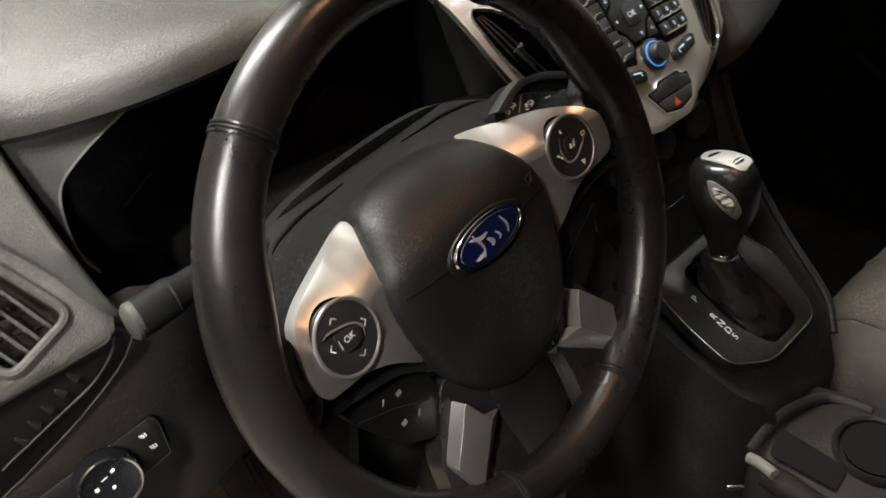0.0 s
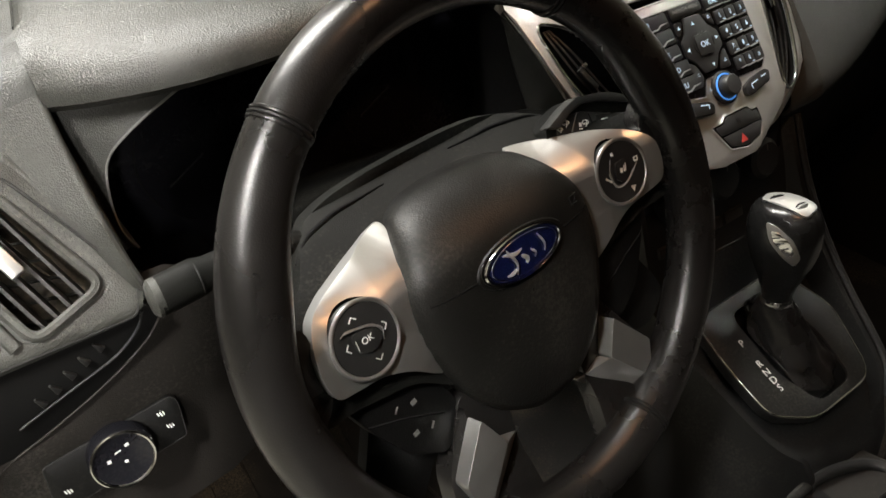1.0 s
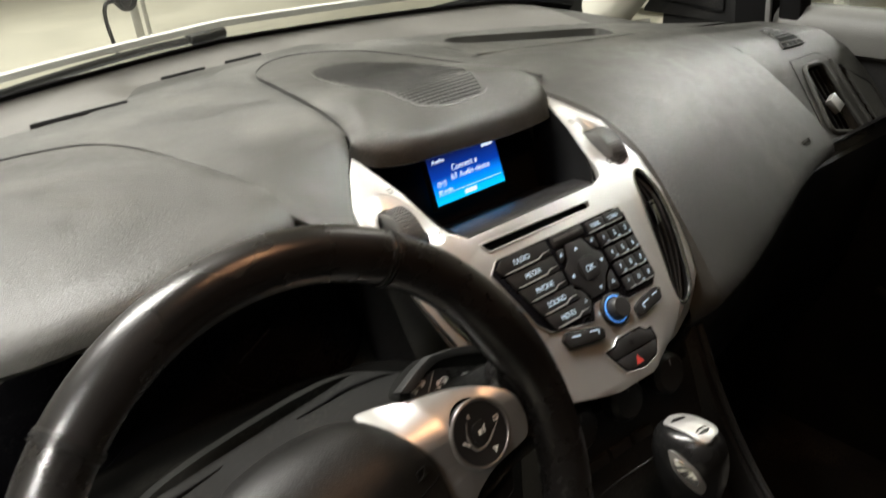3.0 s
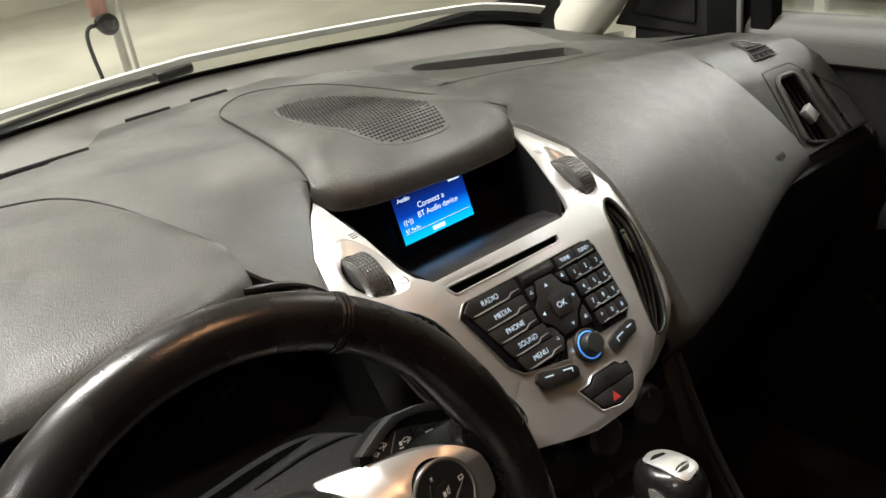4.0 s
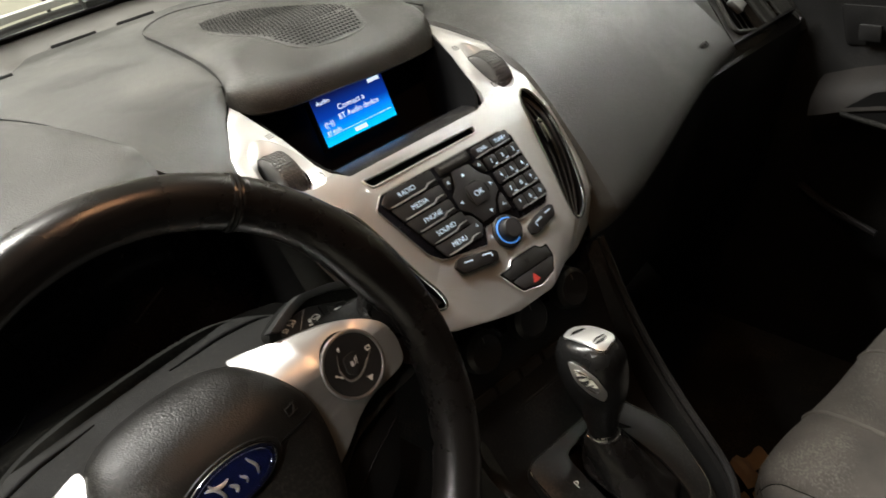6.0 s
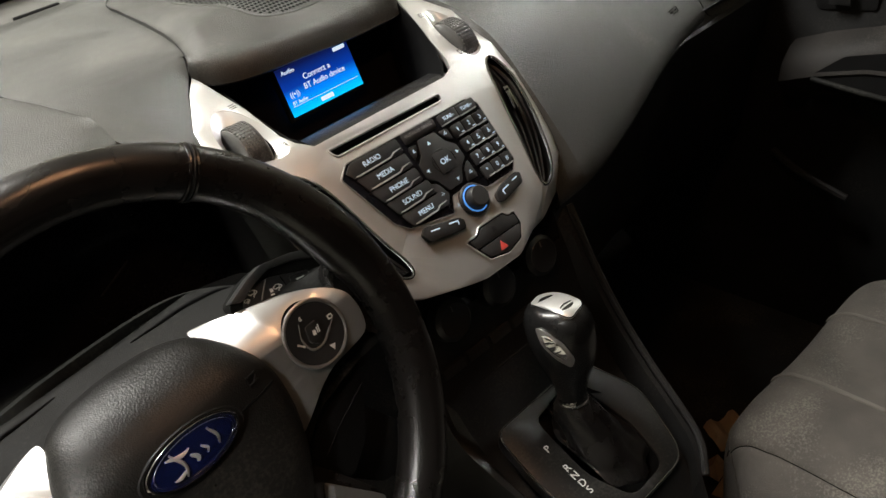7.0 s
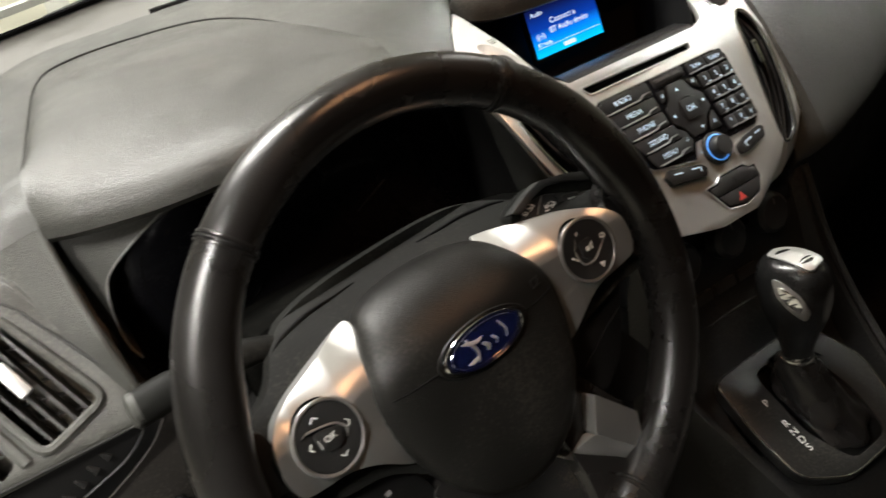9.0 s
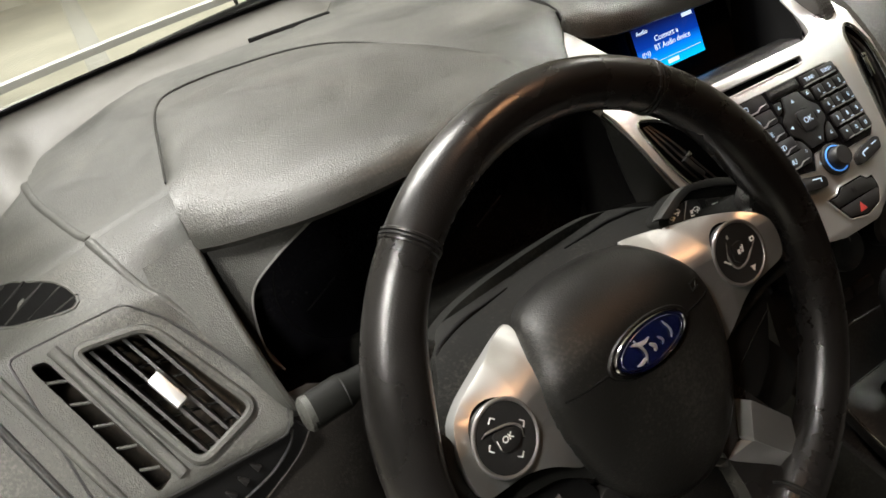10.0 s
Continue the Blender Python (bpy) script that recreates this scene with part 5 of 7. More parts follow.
def build_pod(d):
    """The cowl over the display with its speaker grille."""
    lip = spline(LIP, 5)
    back = spline([(-0.1215, 0.2985, 0.799), (-0.1165, 0.304, 0.811), (-0.106, 0.339, 0.8155), (-0.096, 0.385, 0.816), (-0.086, 0.45, 0.816), (-0.077, 0.52, 0.8155), (-0.062, 0.60, 0.815), (0.0, 0.645, 0.8145), (0.066, 0.575, 0.8155), (0.095, 0.420, 0.8160), (0.105, 0.340, 0.8165), (0.115, 0.300, 0.812)], 5)
    secs = []
    for a, b in zip(lip, back):
        a, b = np.array(a), np.array(b)
        reach = math.hypot(b[0] - a[0], b[1] - a[1])
        w = min(1.0, reach / 0.09)
        row = [a + (0, 0.05 * w, -0.004 * w), a + (0, 0.010 * w, -0.004 * w), a + (0, 0.003 * w, -0.002 * w), a]
        for k in range(1, 31):
            f = (k / 30) ** 2.2
            p = a * (1 - f) + b * f
            h = cowl_z(p[0], p[1], smooth((1 - f) * reach / 0.07))
            p[2] = h * (1 - f ** 3) + b[2] * f ** 3
            row.append(p)
        row.append(b + np.array((0, 0, -0.006)))
        secs.append([tuple(p) for p in row])
    cowl = loft(secs)
    tree = BVHTree.FromBMesh(cowl)
    part("centre_cowl", cowl, HOODM, d, "grained cowl over the display", 60)
    part("cowl_seam", tube([Vector(b) + Vector((0, 0, 0.0002)) for b in back], 0.0009, 6), DARK, d)
    return tree


def build_speaker(tree):
    """A perforated grille let into the cowl."""
    sp = thing("speaker_grille", pose(0.008, 0.42, 0.826), "dark perforated speaker grille set in the dashboard top", "speaker")
    ol = curved([(-0.028, 0.552), (0.020, 0.540), (0.050, 0.505), (0.062, 0.415), (0.056, 0.325), (0.044, 0.298), (-0.028, 0.300), (-0.042, 0.345), (-0.044, 0.43)], 2)

    def gz(x, y):
        hit = tree.ray_cast(Vector((x, y, 1.0)), Vector((0, 0, -1)))[0]
        return (hit.z if hit else cowl_z(x, y)) + 0.0007

    part("plate", warp(plate(ol, (), 0.004, [0.305 + 0.008 * k for k in range(30)], 0.0005), lambda x, y, h: Vector((x, y, gz(x, y) + h))), HOODM, sp)
    poly = np.array(ol)

    def inside(x, y):
        c = False
        for (x0, y0), (x1, y1) in zip(poly, np.roll(poly, -1, 0)):
            if (y0 > y) != (y1 > y) and x < (x1 - x0) * (y - y0) / (y1 - y0) + x0:
                c = not c
        return c

    # flat black facets on the plate, painted in for the shade of holes
    verts, faces = [], []
    for j in range(48):
        y = 0.300 + j * 0.0055
        for i in range(27):
            x = -0.046 + i * 0.0042 + (0.0021 if j % 2 else 0)
            if not inside(x * 1.06 - 0.0005, 0.42 + (y - 0.42) * 1.03):
                continue
            n0 = len(verts)
            for k in range(6):
                u, v = x + 0.0018 * math.cos(k * math.pi / 3), y + 0.0020 * math.sin(k * math.pi / 3)
                verts.append((u, v, gz(u, v) + 0.0003))
            faces.append([n0 + k for k in range(6)])
    bm = bmesh.new()
    me = bpy.data.meshes.new("tmp")
    me.from_pydata(verts, [], faces)
    bm.from_mesh(me)
    bpy.data.meshes.remove(me)
    tagged(part("perforation", bm, BLACK, sp), kind="stuff")


build_stack()
build_display()
build_keypad()
build_speaker(build_pod(DASHBOARD))

# ---------------------------------------------------------------- steering wheel and column
TILT, YAW, TURN = 22.6, 5.5, 2.2
WHEEL = pose(-0.325, -0.006, 0.697, 0, 0, YAW) @ axes((0, 0, 0), (1, 0, 0), (0, math.sin(radians(TILT)), math.cos(radians(TILT)))) @ pose(0, 0, 0, 0, 0, TURN)


def mirror(pts):
    return [(-x, y) for x, y in pts][::-1]


def both(half):
    """A closed outline from its right half, given from the top middle to the bottom middle."""
    return half + [(-x, y) for x, y in half[::-1] if x > 1e-6]


HUB = both([(0.0, 0.0575), (0.030, 0.0555), (0.049, 0.0500), (0.0590, 0.0385), (0.0690, 0.0220), (0.0745, 0.0040), (0.0730, -0.022), (0.0650, -0.050), (0.053, -0.072), (0.036, -0.090), (0.016, -0.1005), (0.0, -0.102)])


def fall(y, start, depth, reach, power=1.7):
    """How far a face has dropped back above the height start."""
    return depth * (max(0.0, y - start) / reach) ** power


def build_wheel():
    w = thing("steering_wheel", WHEEL.copy(), "worn black leather steering wheel with silver spoke trims", "steering wheel")
    R = 0.1655
    ring, rs = [], []
    for k in range(144):
        a = 2 * math.pi * k / 144
        swell = sum(math.exp(-((math.degrees(math.atan2(math.sin(a - b), math.cos(a - b)))) / 13) ** 2) for b in (radians(22), radians(158)))
        rs.append(0.0168 + 0.0022 * swell)
        r = R - 0.002 * swell
        ring.append(WHEEL @ Vector((r * math.cos(a) - 0.002, r * math.sin(a), 0.0)))
    part("rim", tube(ring, rs, 24, True), LEATHER, w, "worn glossy leather rim")
    for deg in (55.5, 128.5, 248, 292):
        a = radians(deg)
        c = Vector((R * math.cos(a) - 0.002, R * math.sin(a), 0))
        er, ez = Vector((math.cos(a), math.sin(a), 0)), Vector((0, 0, 1))
        along = Vector((-math.sin(a), math.cos(a), 0))
        rr = 0.0172
        seam = part("seam", tube([WHEEL @ (c + rr * (math.cos(b) * er + math.sin(b) * ez)) for b in np.linspace(0, 2 * math.pi, 24, endpoint=False)], 0.0009, 6, True), DARK, w, "stitched seam")
        for off in (-0.0024, 0.0024):
            part("puckered_edge", tube([WHEEL @ (c + off * along + (rr - 0.0004) * (math.cos(b) * er + math.sin(b) * ez)) for b in np.linspace(0, 2 * math.pi, 24, endpoint=False)], 0.0012, 6, True), LEATHER, seam)
    # domed airbag cover, its upper part leaning away
    ol = rounded(HUB, 2, 0.014)

    def pad_h(x, y, k):
        return 0.0090 - np.interp(k, [0, 0.45, 0.70, 0.84, 0.93, 0.98, 1.0], [0, 0.0008, 0.0030, 0.0062, 0.0100, 0.0150, 0.0210]) - fall(y, 0.014, 0.033, 0.046)

    rows = [[WHEEL @ Vector((x * 0.985, y * 0.985, pad_h(x, y, 1.0) - 0.014)) for x, y in ol + ol[:1]]]
    for k in (1.0, 0.993, 0.98, 0.955, 0.93, 0.89, 0.84, 0.77, 0.70, 0.58, 0.45, 0.30, 0.15, 0.01):
        rows.append([WHEEL @ Vector((x * k, (y + 0.02) * k - 0.02, pad_h(x, (y + 0.02) * k - 0.02, k))) for x, y in ol + ol[:1]])
    pad = part("airbag_cover", loft(rows), PADM, w, "grained black airbag cover", 60)

    def pad_at(x, y, up=0.0):
        k = max(abs(x) / 0.0735, abs(y + 0.02) / 0.081)
        return WHEEL @ Vector((x, y, pad_h(x, y, min(1.0, k)) + up))

    for sx in (-1, 1):
        part("tear_line", tube([pad_at(sx * x, 0.0032 + 0.02 * max(0.0, x - 0.05), 0.0001) for x in np.linspace(0.035, 0.0655, 9)], 0.0006, 6), BLACK, pad)
    for turn in ([(0.050, 0.0115), (0.058, 0.0115)], [(0.050, 0.0165), (0.058, 0.0165)], [(0.050, 0.0115), (0.050, 0.0165)], [(0.054, 0.0115), (0.057, 0.0150)]):
        part("airbag_mark", tube([pad_at(x, y, 0.0001) for x, y in turn], 0.0005, 6), DARK, pad)
    # oval badge in a shallow recess
    bm_ = at(WHEEL, 0.001, 0.004, 0.0078)
    part("badge_recess", lathe(bm_, [(1.16, 0.0002), (1.13, 0.0016), (1.06, 0.0012), (1.03, 0.0)], 64, 0.0310, 0.0135), PADM, pad)
    b = part("badge", lathe(bm_, [(1.03, 0.0), (1.03, 0.0026), (1.0, 0.0036), (0.96, 0.0036), (0.94, 0.0028), (0.0, 0.0032)], 64, 0.0310, 0.0135), CHROME, w, "oval silver edged badge")
    part("field", lathe(at(bm_, 0, 0, 0.0026), [(0.925, 0.0), (0.92, 0.0006), (0.5, 0.0011), (0.0, 0.0013)], 64, 0.0310, 0.0135), NAVY, b, "deep blue oval field")
    part("inner_line", tube([at(bm_, 0, 0, 0.0034) @ Vector((0.0268 * math.cos(a), 0.0110 * math.sin(a), 0)) for a in np.linspace(0, 2 * math.pi, 64, endpoint=False)], 0.00035, 6, True), CHROME, b)
    m = at(bm_, 0, 0, 0.0042)
    for n, (x0, y0, dx, dy, wd) in enumerate(((-0.0105, 0.0, 0.0045, 0.0165, 0.0013), (-0.0015, -0.0022, 0.0030, 0.0060, 0.0011), (0.0058, -0.0018, 0.0028, 0.0060, 0.0010), (0.0140, 0.0010, 0.0030, 0.0120, 0.0011))):
        stroke = [m @ Vector((x0 + dx * 0.5 * math.sin(f * math.pi * 1.4), y0 + dy * (f - 0.5), 0)) for f in np.linspace(0, 1, 12)]
        part("emblem_stroke", tube(stroke, [0.0004 + wd * math.sin(math.pi * (0.12 + 0.76 * k / 11)) for k in range(12)], 8, flat=0.5), SILVER, b)
    sweep = [m @ Vector((x, 0.0052 + 0.0016 * math.sin(x * 260), 0)) for x in np.linspace(-0.0165, -0.0015, 16)]
    part("emblem_stroke", tube(sweep, [0.0004 + 0.0010 * math.sin(math.pi * k / 15) for k in range(16)], 8, flat=0.5), SILVER, b)
    foot = [m @ Vector((x, -0.0052 - 0.0012 * math.sin((x + 0.02) * 320), 0)) for x in np.linspace(-0.0180, -0.0085, 14)]
    part("emblem_stroke", tube(foot, [0.0003 + 0.0009 * math.sin(math.pi * k / 13) for k in range(14)], 8, flat=0.5), SILVER, b)

    # plain grey shell behind the cover, spreading to the rim
    def shell_h(x, y, h):
        return WHEEL @ Vector((x, y, h - 0.011 - min(0.062, fall(y, 0.013, 0.038, 0.038)) + 0.006 * smooth((abs(x) - 0.125) / 0.025)))

    shell = both([(0.0, 0.0720), (0.035, 0.0715), (0.064, 0.0690), (0.088, 0.0620), (0.104, 0.0520), (0.116, 0.0420), (0.130, 0.0360), (0.150, 0.0360), (0.160, 0.020), (0.159, -0.016), (0.148, -0.026), (0.120, -0.030), (0.085, -0.036), (0.060, -0.055), (0.0, -0.070)])
    part("hub_shell", warp(plate(rounded(shell, 2, 0.010), (), 0.012, [0.065, 0.058, 0.051, 0.044, 0.037, 0.030, 0.023, 0.016, 0.010, 0.0, -0.015, -0.03], 0.0035, 3), shell_h), COVER, w, "grey plastic shell behind the cover")

    groove = [(0.1079, 0.0487, -0.0502), (0.0928, 0.0565, -0.0587), (0.0779, 0.0591, -0.0632), (0.0639, 0.0605, -0.0655), (0.0482, 0.0607, -0.0659), (0.0272, 0.0613, -0.0668)]
    for sx in (-1, 1):
        run = spline([WHEEL @ Vector((sx * x, y, h)) for x, y, h in groove], 5)
        part("shell_groove", tube(run, [0.0004 + 0.0014 * math.sin(math.pi * (k + 1) / (len(run) + 1)) for k in range(len(run))], 8), BLACK, w)

    # silver spoke trims with button pods
    trim = [(0.0500, 0.0500), (0.0640, 0.0480), (0.0900, 0.0420), (0.1150, 0.0355), (0.1310, 0.0285), (0.1395, 0.0190), (0.1415, 0.0040), (0.1385, -0.0110), (0.1260, -0.0160), (0.1060, -0.0170), (0.0880, -0.0245), (0.0735, -0.0370), (0.0660, -0.0420), (0.0640, -0.0200), (0.0650, 0.0100), (0.0580, 0.0350)]
    for sx in (-1, 1):
        pts = rounded(trim if sx > 0 else mirror(trim), 2, 0.008)
        px, py = sx * 0.1075, 0.0080
        hole = [(px + 0.0222 * math.cos(a), py + 0.0222 * math.sin(a)) for a in np.linspace(0, 2 * math.pi, 36, endpoint=False)]

        def dish(x, y, h):
            return WHEEL @ Vector((x, y, h - 0.0035 - fall(y, 0.014, 0.038, 0.038) + 0.0075 * smooth((abs(x) - 0.122) / 0.022) - 0.007 * smooth((0.088 - abs(x)) / 0.024)))
        part("spoke_trim", warp(plate(pts, (hole,), 0.010, [0.052, 0.046, 0.040, 0.034, 0.028, 0.022, 0.016, 0.010, 0.0, -0.010, -0.02, -0.03], 0.0020, 3), dish), SPOKE, w, "satin silver spoke trim")
        pm = at(WHEEL, px, py, -0.0035, -3, sx * -4, 0)
        part("pod_ring", tube([pm @ Vector((0.0217 * math.cos(a), 0.0217 * math.sin(a), 0.0012)) for a in np.linspace(0, 2 * math.pi, 48, endpoint=False)], 0.0013, 8, True), SILVER2, w, "bright ring round the buttons")
        pod = part("button_pod", lathe(pm, [(0.0212, -0.006), (0.0212, 0.0004), (0.0205, 0.0012), (0.0195, 0.0014), (0.0150, 0.0006), (0.0, 0.0000)], 48), KEY, w, "round black button pod")
        if sx < 0:
            shield = [(-0.0080, 0.0062), (0.0, 0.0060), (0.0075, 0.0030), (0.0098, -0.0020), (0.0060, -0.0075), (-0.0010, -0.0078), (-0.0070, -0.0050)]
            part("centre_button", put(plate(rounded(shield, 2, 0.003), (), 0.003, (), 0.0008), at(pm, 0, 0, 0.0020)), KEY, pod)
            part("bright_arc", tube(spline([pm @ Vector((x, y, 0.0016)) for x, y in ((-0.0140, 0.0085), (-0.0105, 0.0094), (-0.004, 0.0082), (0.0060, 0.0052), (0.0112, 0.0000), (0.0100, -0.0060))], 5), [0.0003] * 5 + [0.0008] * 16 + [0.0003] * 5, 8), SILVER2, pod)
            part("legend", words("OK", 0.0054, at(pm, 0.0005, -0.0003, 0.0021)), ICON, pod)
            part("legend", bars(at(pm, 0, 0, 0.0021), [(-0.0068, -0.0005, 0.00035, 0.0056, 0)]), ICON, pod)
            for x, y, a in ((-0.0030, 0.0138, 0), (0.0142, 0.0008, -90), (0.0032, -0.0138, 180), (-0.0122, 0.0004, 90)):
                part("arrow", join(*[box(at(pm, x, y, 0.0012, 0, 0, a) @ pose(s * 0.0012, 0, 0, 0, 0, -s * 42), 0.0036, 0.0007, 0.0003) for s in (-1, 1)]), ICON, pod)
        else:
            part("centre_button", put(plate(rounded([(-0.004, 0.0070), (0.005, 0.0075), (0.0060, -0.003), (-0.001, -0.0075), (-0.0065, -0.003)], 2, 0.002), (), 0.003, (), 0.0007), at(pm, 0, 0, 0.0020)), KEY, pod)
            part("bright_arc", tube(spline([pm @ Vector((x, y, 0.0013)) for x, y in ((-0.0062, 0.0110), (-0.0100, 0.0015), (-0.0075, -0.0075), (0.0010, -0.0085), (0.0100, -0.0030), (0.0165, 0.0020))], 5), [0.0003] * 5 + [0.0008] * 16 + [0.0003] * 5, 8), SILLM, pod)
            part("legend", words("\u00ab", 0.0060, at(pm, -0.0035, 0.0138, 0.0012, 0, 0, 0), squash=0.8), ICON, pod)
            part("legend", join(bars(at(pm, 0, 0, 0.0012), [(0.0145, 0.0042, 0.0034, 0.0007, 0), (0.0145, 0.0018, 0.0034, 0.0007, 0), (0.0130, 0.0030, 0.0007, 0.0028, 0), (0.0160, 0.0030, 0.0007, 0.0028, 0)])), ICON, pod)
            part("legend", join(bars(at(pm, 0, 0, 0.0012), [(-0.0125, -0.0010, 0.0040, 0.0009, -45), (-0.0139, 0.0004, 0.0016, 0.0015, -45), (-0.0111, -0.0024, 0.0016, 0.0015, -45)])), ICON, pod)
            part("legend", put(plate([(-0.0024, -0.0016), (0.0024, -0.0016), (0, 0.0022)], (), 0.0003), at(pm, 0.0058, -0.0138, 0.0014, 0, 0, -70)), ICON, pod)
            part("legend", bars(at(pm, 0, 0, 0.0021), [(-0.0006, 0.0010, 0.0022, 0.0032, -15), (0.0020, 0.0015, 0.0006, 0.0040, -15), (0.0034, 0.0018, 0.0005, 0.0052, -15)]), ICON, pod)
        # leather covered root between the trim and the rim
        root = [(0.136, 0.030), (0.150, 0.042), (0.162, 0.050), (0.167, 0.0), (0.160, -0.028), (0.146, -0.020), (0.137, -0.012)]
        part("spoke_root", warp(plate(rounded(root if sx > 0 else mirror(root), 2), (), 0.014, [0.02, 0.0], 0.004, 3), lambda x, y, h: WHEEL @ Vector((x, y, h + 0.002 - 0.006 * smooth((0.158 - abs(x)) / 0.025) - fall(y, 0.02, 0.010, 0.03)))), LEATHER, w)
        # recessed key panel below the trim
        low = [(0.134, -0.020), (0.108, -0.021), (0.090, -0.029), (0.072, -0.044), (0.063, -0.062), (0.066, -0.080), (0.082, -0.090), (0.104, -0.076), (0.120, -0.050)]
        kp = part("lower_key_panel", warp(plate(rounded(low if sx > 0 else mirror(low), 2, 0.005), (), 0.012, (), 0.003, 2), lambda x, y, h: WHEEL @ Vector((x, y, h - 0.016))), LOWKEY, w, "black lower key panel")
        part("key_split", tube([WHEEL @ Vector((sx * x, y, -0.0158)) for x, y in ((0.122, -0.045), (0.098, -0.054), (0.074, -0.066))], 0.0006, 6), BLACK, kp)
        if sx < 0:
            part("legend", bars(at(WHEEL, -0.092, -0.052, -0.0157), [(-0.010, 0.006, 0.0045, 0.0012, 50), (0.002, 0.004, 0.004, 0.0030, 10), (-0.004, -0.014, 0.004, 0.0030, 10), (0.008, -0.016, 0.0045, 0.0012, 50)]), SILLM, kp)
        # leather lower spoke, a flat plastic cheek beside it and a faceted silver cap
        leg = [(0.030, -0.075), (0.062, -0.062), (0.088, -0.105), (0.098, -0.145), (0.060, -0.160), (0.030, -0.165), (0.034, -0.120)]
        part("lower_spoke", warp(plate(rounded(leg if sx > 0 else mirror(leg), 2), (), 0.016, [-0.09, -0.11, -0.13], 0.005, 3), lambda x, y, h: WHEEL @ Vector((x, y, h - 0.014 + 0.008 * smooth((-y - 0.10) / 0.05)))), LEATHER, w)
        cheek = [(0.112, -0.046), (0.136, -0.088), (0.140, -0.104), (0.122, -0.118), (0.104, -0.118), (0.080, -0.092), (0.066, -0.080), (0.084, -0.058)]
        part("lower_cheek", put(plate(rounded(cheek if sx > 0 else mirror(cheek), 2, 0.006), (), 0.010, (), 0.003, 2), at(WHEEL, 0, 0, -0.030)), LOWKEY, w)
        cap = [(0.0610, -0.0770), (0.0865, -0.1085), (0.0790, -0.1350), (0.0490, -0.1010)]
        foot = [(0.0490, -0.1010), (0.0790, -0.1350), (0.0620, -0.1415), (0.0270, -0.1090)]

        part("spoke_cap", put(plate(rounded(cap if sx > 0 else mirror(cap), 1, 0.0025), (), 0.014, (), 0.0014, 3), at(WHEEL, 0, 0, -0.001)), SPOKE, w, "silver lower spoke cap")
        pts = rounded(foot if sx > 0 else mirror(foot), 1, 0.0025)

        def lean(x, y, h):
            d = max(0.0, -((abs(x) - 0.049) * 0.750 + (y + 0.101) * 0.662) * 1.0)
            return WHEEL @ Vector((x, y, h - 0.0014 - 0.75 * d))
        part("cap_foot", warp(plate(pts, (), 0.010, (), 0.0012, 2), lean), SILVER2, w)


def build_column():
    c = thing("steering_column", pose(-0.323, 0.12, 0.60), "plastic steering column cover, its shade behind the wheel painted near-black", "steering column")
    secs = []
    for y, hw, zt, zb in ((0.071, 0.060, 0.684, 0.660), (0.073, 0.094, 0.702, 0.640), (0.078, 0.108, 0.714, 0.622), (0.085, 0.116, 0.721, 0.608), (0.096, 0.120, 0.722, 0.598), (0.115, 0.120, 0.715, 0.590), (0.150, 0.118, 0.697, 0.585), (0.190, 0.112, 0.670, 0.575), (0.250, 0.106, 0.640, 0.560)):
        ol = curved([(-hw, zt - 0.034), (-hw * 0.985, zt - 0.010), (-hw * 0.90, zt - 0.001), (-hw * 0.5, zt + 0.002), (0, zt + 0.003), (hw * 0.5, zt + 0.002), (hw * 0.90, zt - 0.001), (hw * 0.985, zt - 0.010), (hw, zt - 0.034), (hw * 0.95, zb + 0.02), (hw * 0.5, zb), (-hw * 0.5, zb), (-hw * 0.95, zb + 0.02)], 3)
        secs.append([(-0.323 + x, y, z) for x, z in ol + ol[:1]])
    cover = loft(secs)
    bmesh.ops.holes_fill(cover, edges=cover.edges[:])
    part("cover", cover, COLUMN_SHADE, c)
    hubb = lathe(at(WHEEL, 0, 0, -0.120), [(0.0, 0.0), (0.06, 0.0), (0.062, 0.03), (0.055, 0.058)], 32)
    part("collar", hubb, DARK, c)


